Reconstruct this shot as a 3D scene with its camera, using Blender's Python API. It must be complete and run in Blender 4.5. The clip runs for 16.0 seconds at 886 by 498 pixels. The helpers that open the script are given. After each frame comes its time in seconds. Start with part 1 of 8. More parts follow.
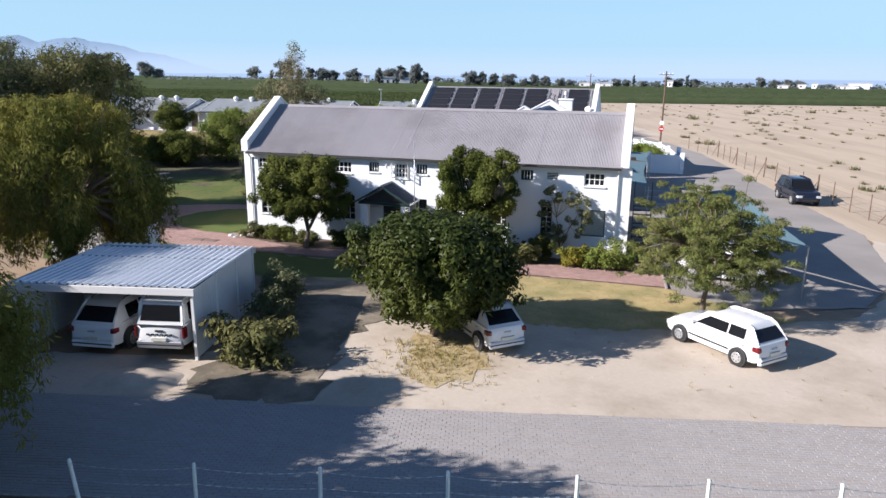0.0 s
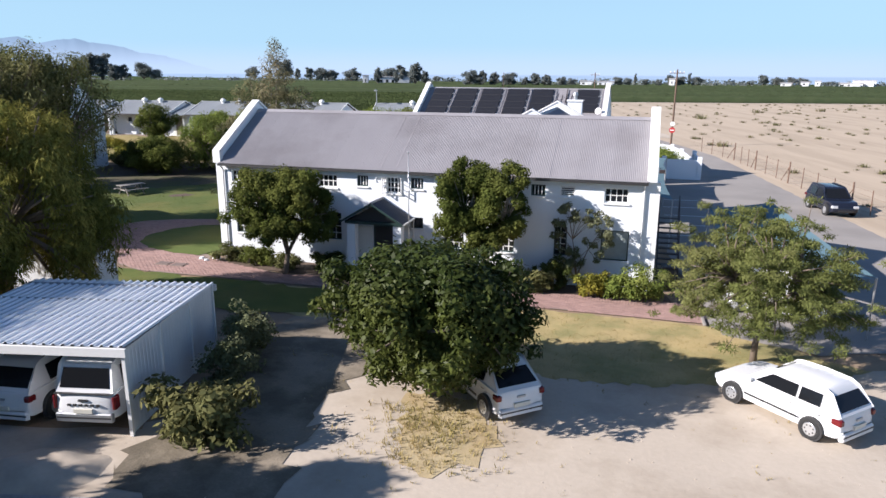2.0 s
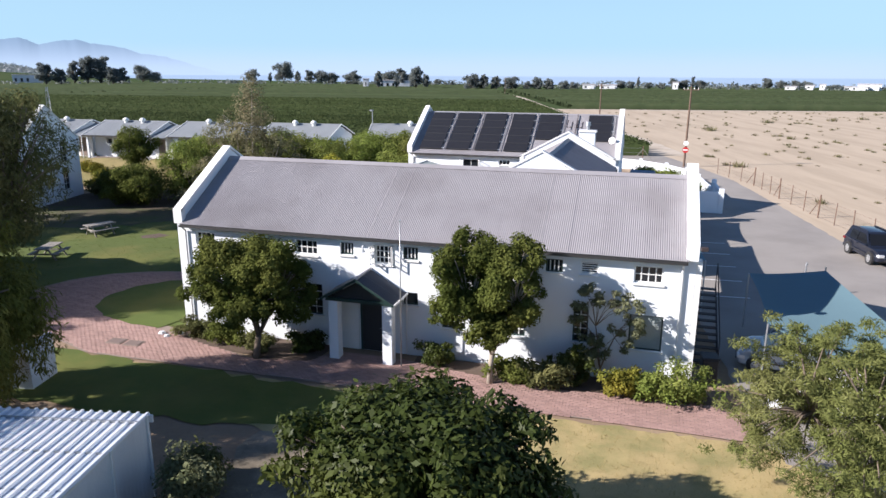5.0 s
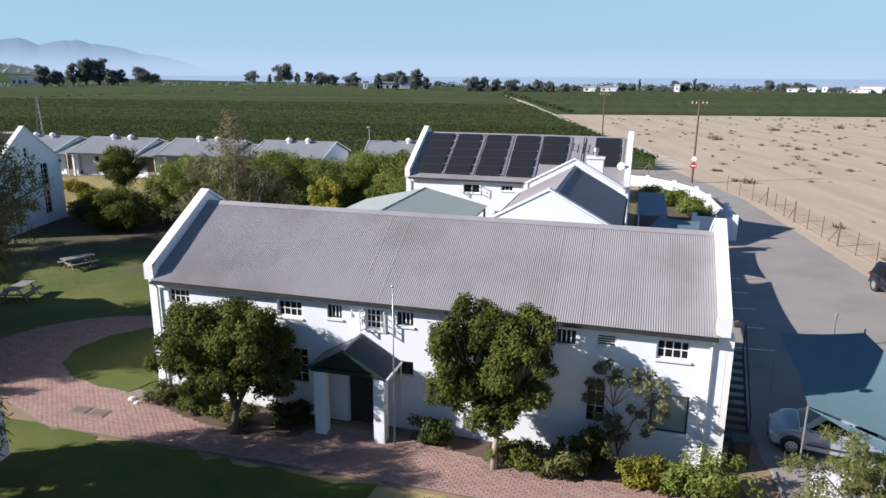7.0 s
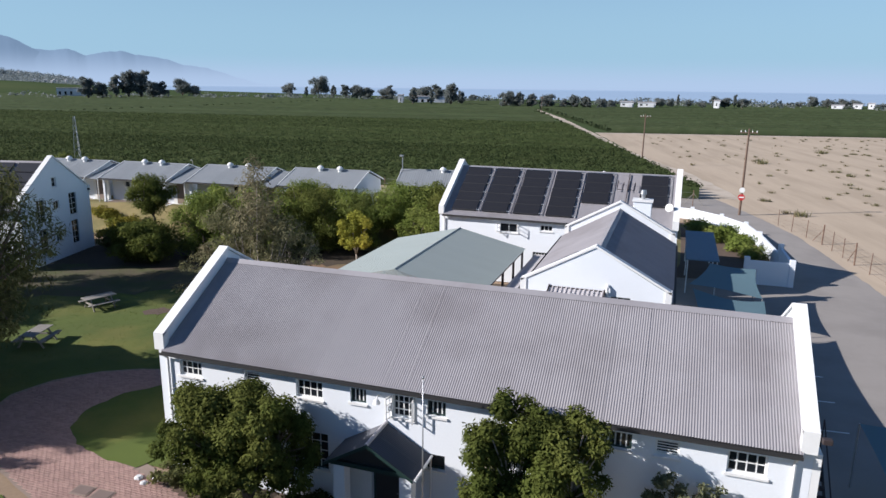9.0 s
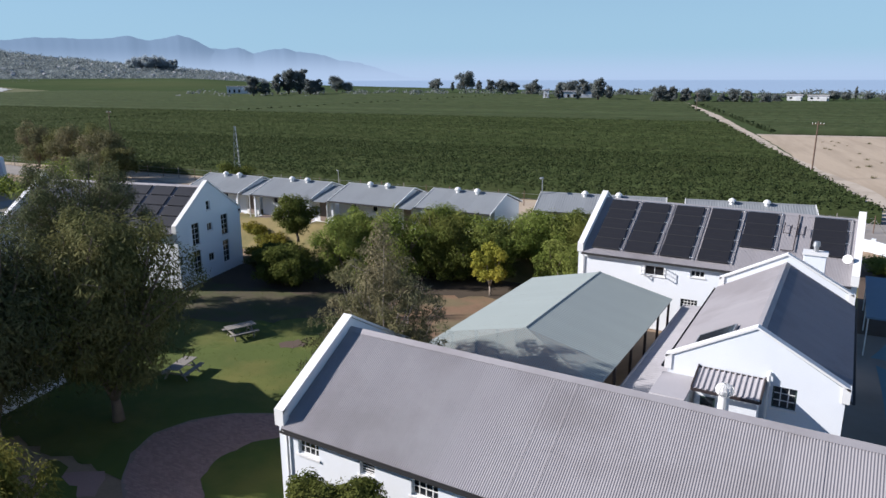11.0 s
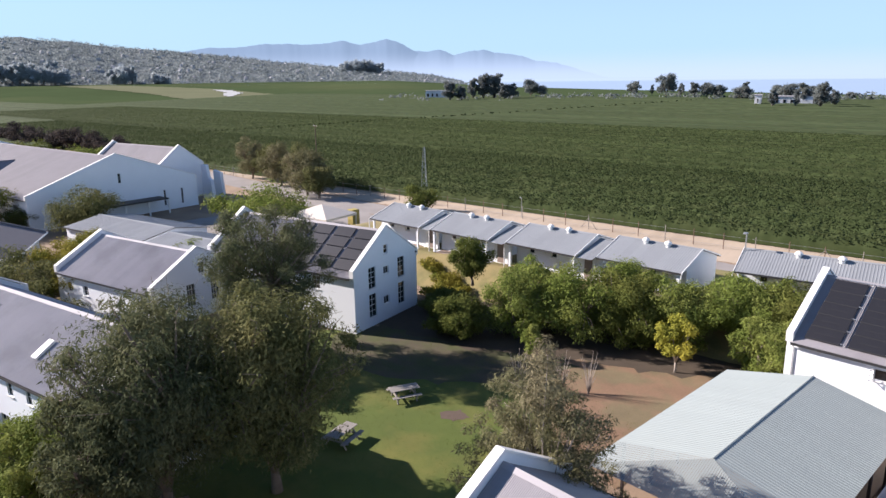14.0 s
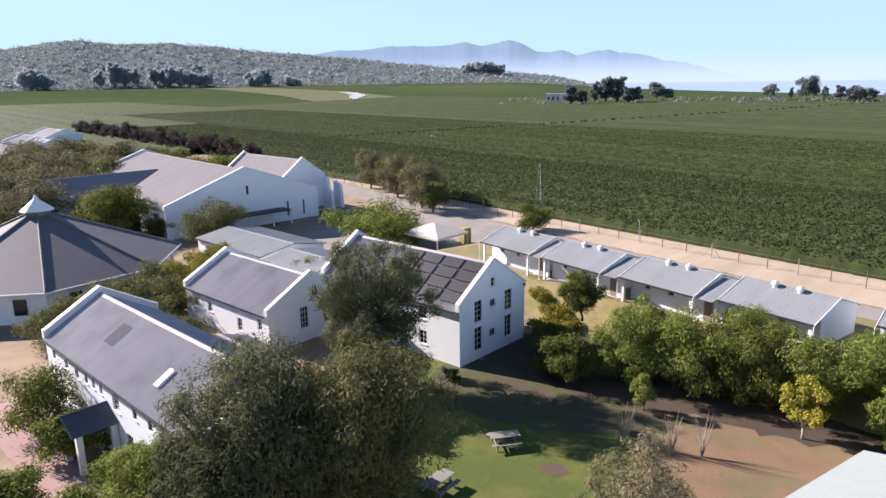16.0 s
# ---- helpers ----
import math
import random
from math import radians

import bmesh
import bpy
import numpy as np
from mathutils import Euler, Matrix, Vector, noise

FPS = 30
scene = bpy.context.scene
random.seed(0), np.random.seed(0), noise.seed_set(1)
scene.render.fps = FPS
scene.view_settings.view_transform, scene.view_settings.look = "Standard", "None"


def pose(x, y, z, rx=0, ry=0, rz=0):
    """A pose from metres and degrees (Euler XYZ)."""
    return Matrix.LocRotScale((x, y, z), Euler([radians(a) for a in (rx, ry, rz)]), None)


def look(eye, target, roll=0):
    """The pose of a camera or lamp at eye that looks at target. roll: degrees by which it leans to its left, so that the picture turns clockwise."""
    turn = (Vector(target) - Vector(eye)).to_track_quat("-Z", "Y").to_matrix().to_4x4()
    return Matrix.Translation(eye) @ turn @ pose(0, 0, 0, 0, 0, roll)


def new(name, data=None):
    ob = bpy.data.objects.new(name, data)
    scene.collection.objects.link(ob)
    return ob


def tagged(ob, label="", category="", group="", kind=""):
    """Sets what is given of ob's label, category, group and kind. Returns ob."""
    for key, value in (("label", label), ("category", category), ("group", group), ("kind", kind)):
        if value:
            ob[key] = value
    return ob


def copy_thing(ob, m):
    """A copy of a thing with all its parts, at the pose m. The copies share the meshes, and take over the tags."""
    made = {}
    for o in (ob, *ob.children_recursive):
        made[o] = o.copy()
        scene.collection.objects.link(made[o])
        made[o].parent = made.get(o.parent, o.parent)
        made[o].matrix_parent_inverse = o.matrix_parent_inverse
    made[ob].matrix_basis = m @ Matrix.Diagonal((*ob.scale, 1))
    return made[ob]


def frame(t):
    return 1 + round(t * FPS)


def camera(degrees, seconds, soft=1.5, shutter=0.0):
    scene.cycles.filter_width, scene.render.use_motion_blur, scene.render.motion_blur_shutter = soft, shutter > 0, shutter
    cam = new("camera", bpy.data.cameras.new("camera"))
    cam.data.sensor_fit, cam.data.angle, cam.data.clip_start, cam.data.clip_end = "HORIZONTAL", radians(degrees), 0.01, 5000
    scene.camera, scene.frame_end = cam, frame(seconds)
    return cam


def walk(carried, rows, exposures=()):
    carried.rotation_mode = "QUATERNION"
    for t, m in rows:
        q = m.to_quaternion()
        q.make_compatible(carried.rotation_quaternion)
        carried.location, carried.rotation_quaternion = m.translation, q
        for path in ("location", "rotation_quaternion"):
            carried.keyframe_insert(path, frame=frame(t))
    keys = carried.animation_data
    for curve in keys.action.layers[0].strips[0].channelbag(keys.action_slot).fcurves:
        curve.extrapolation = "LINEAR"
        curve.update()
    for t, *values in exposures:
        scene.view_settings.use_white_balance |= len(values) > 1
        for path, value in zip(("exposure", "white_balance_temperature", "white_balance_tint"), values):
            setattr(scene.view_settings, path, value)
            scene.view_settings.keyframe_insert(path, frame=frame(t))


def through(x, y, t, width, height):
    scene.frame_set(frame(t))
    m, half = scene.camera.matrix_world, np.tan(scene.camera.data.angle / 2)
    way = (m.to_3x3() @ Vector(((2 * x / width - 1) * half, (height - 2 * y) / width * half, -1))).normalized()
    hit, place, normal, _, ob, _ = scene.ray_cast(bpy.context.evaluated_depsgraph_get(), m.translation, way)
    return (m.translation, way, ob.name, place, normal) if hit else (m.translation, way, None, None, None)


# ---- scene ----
cam = camera(65.9, 16.0)
PATH = [
    (0, (4.144, 2.226, 9.066), (3.617, 4.09, 8.567), 0.6),
    (0.5, (3.855, 3.412, 9.087), (3.327, 5.274, 8.587), 0.5),
    (1, (3.52, 4.625, 9.093), (2.992, 6.487, 8.592), 0.4),
    (1.5, (3.259, 5.679, 9.105), (2.729, 7.541, 8.604), 0.3),
    (2, (2.956, 6.72, 9.103), (2.427, 8.583, 8.602), 0.3),
    (2.5, (2.727, 7.612, 9.139), (2.196, 9.475, 8.64), 0.3),
    (3, (2.453, 8.567, 9.305), (1.923, 10.43, 8.806), 0.4),
    (3.5, (2.224, 9.384, 9.592), (1.695, 11.248, 9.094), 0.4),
    (4, (1.981, 10.301, 10.036), (1.452, 12.164, 9.537), 0.4),
    (4.5, (1.762, 11.081, 10.453), (1.233, 12.944, 9.954), 0.4),
    (5, (1.583, 11.9, 10.951), (1.051, 13.762, 10.452), 0.3),
    (7.5, (0.55, 15.734, 12.911), (0.017, 17.596, 12.412), 0.3),
    (8, (0.34, 16.45, 13.353), (-0.197, 18.311, 12.853), 0.2),
    (8.2, (0.233, 16.704, 13.392), (-0.312, 18.566, 12.908), 0.2),
    (10.3, (-0.826, 19.523, 15.609), (-1.675, 21.266, 15.12), 0.4),
    (10.5, (-0.829, 19.743, 15.873), (-1.719, 21.465, 15.38), 0.0),
    (11, (-1.055, 20.424, 16.486), (-2.047, 22.089, 15.994), -0.2),
    (11.5, (-1.325, 21.074, 17.04), (-2.41, 22.679, 16.547), -0.3),
    (12, (-1.489, 21.684, 17.718), (-2.657, 23.231, 17.225), -0.5),
    (12.5, (-1.835, 22.374, 18.239), (-3.065, 23.872, 17.747), -0.5),
    (13, (-2.218, 23.004, 18.841), (-3.509, 24.449, 18.348), -0.6),
    (13.5, (-2.575, 23.55, 19.362), (-3.926, 24.941, 18.87), -0.6),
    (14, (-2.846, 24.046, 19.978), (-4.258, 25.375, 19.489), -0.7),
    (14.5, (-3.029, 24.427, 20.556), (-4.496, 25.696, 20.068), -0.7),
    (15, (-3.337, 24.836, 21.117), (-4.86, 26.038, 20.63), -0.8),
    (15.5, (-3.462, 25.173, 21.687), (-5.034, 26.311, 21.203), -0.9),
    (16, (-3.624, 25.379, 22.372), (-5.244, 26.447, 21.889), -0.9),
]
walk(cam, [(t, look(eye, target, roll)) for t, eye, target, roll in PATH], [(0, 1.0, 5960, 16), (5, 1.04, 6020, 16), (7.5, 0.67, 5980, 14), (8.2, 0.6, 5940, 14), (10.3, 0.575, 5860, 14), (13, 0.97, 6080, 19), (16, 1.25, 6320, 22)])

# ---- light ----
SUN_AZ, SUN_EL = radians(29), radians(28)
world = bpy.data.worlds.new("sky")
scene.world = world
world.use_nodes = True
wn = world.node_tree
sky = wn.nodes.new("ShaderNodeTexSky")
sky.sky_type = "NISHITA"
sky.sun_disc = False
sky.sun_elevation = SUN_EL
sky.sun_rotation = radians(239)
sky.altitude = 100
sky.air_density, sky.dust_density, sky.ozone_density = 1.0, 0.0, 3.4
wn.nodes["Background"].inputs[1].default_value = 0.064
wn.links.new(sky.outputs[0], wn.nodes["Background"].inputs[0])
sun = new("sun", bpy.data.lights.new("sun", "SUN"))
sun.data.energy, sun.data.angle, sun.data.color = 5.1, radians(0.5), (1.0, 0.915, 0.80)
sun.matrix_world = look((-60 * math.cos(SUN_AZ), -60 * math.sin(SUN_AZ), 60 * math.tan(SUN_EL)), (0, 0, 0))


# ---- materials ----


def material(name, base, rough=0.8, metal=0.0, var=0.15, scale=1.2, fine=25.0, bump=0.15, rand=0.0, second=None, amount=0.5, island=0.0, through=0.0, spec=0.5, stretch=(1, 1, 1), turn=0.0):
    """A surface with variation at two scales. second: a colour that shows in patches; rand, island: tone from object to object, from piece to piece."""
    m = bpy.data.materials.new(name)
    m.use_nodes = True
    nt = m.node_tree
    b = nt.nodes["Principled BSDF"]
    b.inputs["Roughness"].default_value, b.inputs["Metallic"].default_value = rough, metal
    b.inputs["Specular IOR Level"].default_value = spec
    geo = nt.nodes.new("ShaderNodeNewGeometry")
    mp = nt.nodes.new("ShaderNodeMapping")
    mp.inputs["Scale"].default_value = stretch
    turned = nt.nodes.new("ShaderNodeMapping")
    turned.inputs["Rotation"].default_value = (0, 0, radians(turn))
    nt.links.new(geo.outputs["Position"], turned.inputs["Vector"])
    nt.links.new(turned.outputs[0], mp.inputs["Vector"])

    def noise_at(s, detail):
        n = nt.nodes.new("ShaderNodeTexNoise")
        n.inputs["Scale"].default_value, n.inputs["Detail"].default_value = s, detail
        n.inputs["Roughness"].default_value = 0.6
        nt.links.new(mp.outputs[0], n.inputs["Vector"])
        return n

    def math_node(op, a, c):
        n = nt.nodes.new("ShaderNodeMath")
        n.operation = op
        for i, v in enumerate((a, c)):
            if isinstance(v, (int, float)):
                n.inputs[i].default_value = v
            else:
                nt.links.new(v, n.inputs[i])
        return n.outputs[0]

    big, small = noise_at(scale, 5), noise_at(fine, 3)
    tone = math_node("ADD", math_node("MULTIPLY", math_node("SUBTRACT", big.outputs["Fac"], 0.5), 2.2 * var), math_node("MULTIPLY", math_node("SUBTRACT", small.outputs["Fac"], 0.5), 1.6 * var))
    if rand:
        oi = nt.nodes.new("ShaderNodeObjectInfo")
        tone = math_node("ADD", tone, math_node("MULTIPLY", math_node("SUBTRACT", oi.outputs["Random"], 0.5), rand))
    if island:
        tone = math_node("ADD", tone, math_node("MULTIPLY", math_node("SUBTRACT", geo.outputs["Random Per Island"], 0.5), island))
    gain = math_node("ADD", tone, 1.0)
    if second:
        mix = nt.nodes.new("ShaderNodeMix")
        mix.data_type = "RGBA"
        mix.inputs["A"].default_value, mix.inputs["B"].default_value = (*base, 1), (*second, 1)
        ramp = nt.nodes.new("ShaderNodeMapRange")
        ramp.inputs["From Min"].default_value, ramp.inputs["From Max"].default_value = 0.62 - 0.35 * amount, 0.78 - 0.35 * amount
        mixed = noise_at(scale * 0.6, 6)
        nt.links.new(mixed.outputs["Fac"], ramp.inputs["Value"])
        nt.links.new(ramp.outputs[0], mix.inputs["Factor"])
        colour = mix.outputs["Result"]
    else:
        rgb = nt.nodes.new("ShaderNodeRGB")
        rgb.outputs[0].default_value = (*base, 1)
        colour = rgb.outputs[0]
    mul = nt.nodes.new("ShaderNodeVectorMath")
    mul.operation = "SCALE"
    nt.links.new(colour, mul.inputs[0])
    nt.links.new(gain, mul.inputs["Scale"])
    nt.links.new(mul.outputs[0], b.inputs["Base Color"])
    if bump:
        bn = nt.nodes.new("ShaderNodeBump")
        bn.inputs["Strength"].default_value, bn.inputs["Distance"].default_value = bump, 0.02
        nt.links.new(small.outputs["Fac"], bn.inputs["Height"])
        nt.links.new(bn.outputs[0], b.inputs["Normal"])
    if through:
        tr = nt.nodes.new("ShaderNodeBsdfTranslucent")
        nt.links.new(mul.outputs[0], tr.inputs["Color"])
        ms = nt.nodes.new("ShaderNodeMixShader")
        ms.inputs[0].default_value = through
        nt.links.new(b.outputs[0], ms.inputs[1])
        nt.links.new(tr.outputs[0], ms.inputs[2])
        nt.links.new(ms.outputs[0], nt.nodes["Material Output"].inputs[0])
    return m


WHITE = material("white_limewash", (0.725, 0.757, 0.785), 0.9, var=0.05, scale=0.5, fine=18, bump=0.25)
TRIM = material("white_trim_paint", (0.74, 0.74, 0.72), 0.55, var=0.06, scale=2)
GREEN_TRIM = material("dark_green_paint", (0.018, 0.04, 0.036), 0.4, var=0.15)
GLASS_DARK = material("dark_window_glass", (0.016, 0.019, 0.023), 0.08, var=0.1, bump=0.0)
GLASS_CURTAIN = material("curtained_window_glass", (0.30, 0.34, 0.34), 0.12, var=0.2, scale=2.5, bump=0.0)
ROOF = material("grey_corrugated_steel", (0.295, 0.281, 0.29), 0.55, 0.15, var=0.07, scale=0.45, fine=9, bump=0.05, rand=0.06, second=(0.245, 0.23, 0.235), amount=0.4)
ROOF_OLD = material("weathered_grey_roof", (0.42, 0.402, 0.412), 0.85, 0.05, var=0.09, scale=0.5, bump=0.05, rand=0.06, second=(0.36, 0.345, 0.35), amount=0.4)
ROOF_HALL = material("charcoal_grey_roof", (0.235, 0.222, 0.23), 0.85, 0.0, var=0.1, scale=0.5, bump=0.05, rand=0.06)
SLATE = material("dark_slate_roof", (0.135, 0.128, 0.135), 0.75, 0.05, var=0.12, scale=0.6, fine=10, bump=0.2, rand=0.08)
ROOF_PALE = material("pale_green_grey_roof", (0.31, 0.35, 0.33), 0.6, 0.1, var=0.05, scale=0.4, bump=0.04, rand=0.03)
ROOF_WHITE = material("white_box_rib_steel", (0.74, 0.76, 0.78), 0.42, 0.2, var=0.07, scale=0.7, bump=0.05, rand=0.05, second=(0.64, 0.68, 0.72), amount=0.35)
ROOF_PREFAB = material("grey_prefab_roof", (0.255, 0.272, 0.28), 0.65, 0.15, var=0.1, scale=0.4, bump=0.05, rand=0.1)
ROOF_BLUE = material("blue_grey_steel", (0.16, 0.24, 0.32), 0.5, 0.1, var=0.08)
STEEL = material("galvanised_steel", (0.42, 0.43, 0.44), 0.4, 0.7, var=0.1)
DARK_STEEL = material("dark_brown_steel", (0.04, 0.03, 0.03), 0.6, 0.2)
RUST = material("rusty_post", (0.16, 0.10, 0.07), 0.85, 0.1, var=0.3)
PANEL = material("solar_collector_black", (0.017, 0.017, 0.02), 0.45, var=0.2, scale=3, spec=0.4)
SAND = material("pale_dry_sand", (0.46, 0.395, 0.315), 0.95, var=0.12, scale=0.35, fine=6, bump=0.4, second=(0.36, 0.30, 0.23), amount=0.45)
FIELD = material("bare_sandy_field", (0.43, 0.345, 0.25), 0.95, var=0.10, scale=0.45, fine=2.6, bump=0.6, second=(0.37, 0.295, 0.21), amount=0.5, stretch=(0.12, 1, 1), turn=78)
EARTH = material("dry_brown_earth", (0.24, 0.17, 0.11), 0.95, var=0.2, scale=0.3, fine=8, bump=0.4, second=(0.30, 0.22, 0.14), amount=0.5)
LAWN = material("green_lawn", (0.072, 0.100, 0.011), 0.95, var=0.22, scale=0.35, fine=22, bump=0.5, second=(0.118, 0.122, 0.020), amount=0.4)
DRYGRASS = material("dry_yellow_grass", (0.38, 0.295, 0.135), 0.95, var=0.22, scale=0.7, fine=20, bump=0.6, second=(0.24, 0.215, 0.085), amount=0.5)
LAND = material("far_farmland", (0.058, 0.082, 0.038), 1.0, var=0.2, scale=0.004, fine=0.05, bump=0.0, second=(0.078, 0.096, 0.046), amount=0.35, spec=0.0)
ASPHALT = material("worn_grey_asphalt", (0.275, 0.252, 0.228), 0.9, var=0.08, scale=0.3, fine=30, bump=0.2, second=(0.235, 0.215, 0.195), amount=0.5)
PAVER = material("grey_paving_brick", (0.30, 0.282, 0.265), 0.9, var=0.10, scale=0.4, fine=12, bump=0.25, rand=0.07, island=0.08)
BRICK = material("pink_clay_paver", (0.335, 0.215, 0.185), 0.9, var=0.16, scale=0.6, fine=14, bump=0.3, rand=0.22, island=0.25)
JOINT = material("sandy_joint", (0.24, 0.185, 0.15), 0.95, var=0.15, scale=0.8)
SOIL = material("dark_bed_soil", (0.10, 0.07, 0.05), 0.95, var=0.25, scale=1.0, bump=0.5)
BARK = material("grey_brown_bark", (0.16, 0.125, 0.095), 0.95, var=0.3, scale=3, fine=30, bump=0.6)
BARK_PALE = material("pale_bark", (0.34, 0.29, 0.235), 0.95, var=0.25, scale=3, fine=30, bump=0.5)
TWIG = material("dry_grey_twig", (0.30, 0.255, 0.215), 0.95, var=0.2)


def leaf(name, base, second, var=0.25, island=0.5, rough=0.8, spec=0.06, through=0.32):
    return material(name, base, rough, var=var, scale=0.5, fine=3.0, bump=0.0, island=island, second=second, amount=0.45, through=through, spec=spec)


LEAF_DARK = leaf("dark_glossy_leaf", (0.045, 0.062, 0.014), (0.085, 0.10, 0.022), rough=0.5, spec=0.16)
LEAF_PEPPER = leaf("weeping_pepper_leaf", (0.148, 0.155, 0.036), (0.245, 0.22, 0.054))
LEAF_FEATHER = leaf("feathery_leaf", (0.150, 0.168, 0.052), (0.205, 0.21, 0.075))
LEAF_EVERGREEN = leaf("dark_evergreen_leaf", (0.104, 0.118, 0.058), (0.16, 0.166, 0.082))
LEAF_ROUND = leaf("dense_round_leaf", (0.078, 0.098, 0.022), (0.125, 0.138, 0.034))
LEAF_OLIVE = leaf("olive_leaf", (0.122, 0.130, 0.050), (0.178, 0.172, 0.070))
LEAF_GREEN = leaf("fresh_green_leaf", (0.112, 0.134, 0.032), (0.165, 0.175, 0.045))
LEAF_BRIGHT = leaf("bright_green_leaf", (0.158, 0.202, 0.044), (0.22, 0.245, 0.064))
LEAF_YELLOW = leaf("yellow_leaf", (0.40, 0.35, 0.055), (0.30, 0.30, 0.05))
LEAF_GREY = leaf("grey_green_leaf", (0.16, 0.155, 0.078), (0.205, 0.18, 0.105))
LEAF_SAGE = leaf("sage_leaf", (0.17, 0.18, 0.10), (0.11, 0.13, 0.06))
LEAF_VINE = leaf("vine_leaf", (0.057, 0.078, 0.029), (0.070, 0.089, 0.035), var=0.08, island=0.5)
# lighter copy of the vine leaf, with haze put into its colour
LEAF_VINE_FAR = leaf("haze_tinted_vine_leaf", (0.076, 0.102, 0.048), (0.088, 0.110, 0.054), var=0.08, island=0.3)
# horizon trees: leaf colour lifted to imitate haze
LEAF_FAR = leaf("haze_tinted_far_leaf", (0.185, 0.21, 0.20), (0.22, 0.235, 0.215), island=0.25, through=0.5)
# wood on the far hill: distance haze painted into the pale leaf colour
LEAF_HAZY = leaf("haze_tinted_wood_leaf", (0.44, 0.49, 0.51), (0.47, 0.51, 0.52), island=0.12, through=0.6)
LEAF_PURPLE = leaf("purple_brown_leaf", (0.055, 0.047, 0.044), (0.075, 0.062, 0.052))
LEAF_ORANGE = leaf("turning_vine_leaf", (0.24, 0.21, 0.035), (0.12, 0.15, 0.03))
CAR_WHITE = material("white_car_paint", (0.68, 0.685, 0.685), 0.2, var=0.02, scale=1, bump=0.0)
CAR_NAVY = material("dark_navy_car_paint", (0.012, 0.015, 0.026), 0.15, var=0.05, bump=0.0)
CAR_SILVER = material("pale_blue_car_paint", (0.42, 0.48, 0.56), 0.25, 0.3, var=0.03, bump=0.0)
CAR_GLASS = material("tinted_car_glass", (0.010, 0.011, 0.013), 0.06, var=0.05, bump=0.0, spec=0.28)
TYRE = material("black_rubber", (0.018, 0.018, 0.018), 0.85, var=0.15, scale=8)
RIM = material("silver_alloy", (0.55, 0.56, 0.57), 0.3, 0.7, var=0.08)
PLASTIC = material("black_plastic", (0.025, 0.025, 0.026), 0.6, var=0.1)
RED_LAMP = material("red_tail_lamp", (0.13, 0.010, 0.012), 0.15, var=0.1, bump=0.0)
CLEAR_LAMP = material("clear_head_lamp", (0.6, 0.62, 0.64), 0.1, 0.3, var=0.05, bump=0.0)
PLATE = material("pale_number_plate", (0.6, 0.58, 0.5), 0.5, var=0.05)
NET = material("green_shade_net", (0.16, 0.265, 0.305), 0.85, var=0.06, scale=0.8, fine=60, bump=0.2, through=0.3)
SIGN_RED = material("red_road_sign", (0.45, 0.03, 0.03), 0.5, var=0.06)
TIMBER = material("weathered_timber", (0.25, 0.232, 0.205), 0.9, var=0.2, scale=4, fine=30, stretch=(1, 1, 6))
POLE = material("dark_creosote_pole", (0.13, 0.085, 0.06), 0.9, var=0.2, scale=2)
BLOCK = material("yellow_block", (0.34, 0.27, 0.07), 0.8, var=0.2)
TENT = material("cream_canvas", (0.62, 0.56, 0.48), 0.9, var=0.06)
# sea colour paled to carry the low haze
WATER = material("haze_tinted_sea", (0.30, 0.40, 0.52), 0.9, var=0.03, scale=0.002, fine=0.01, bump=0.0, spec=0.0)

# ---- building tools ----


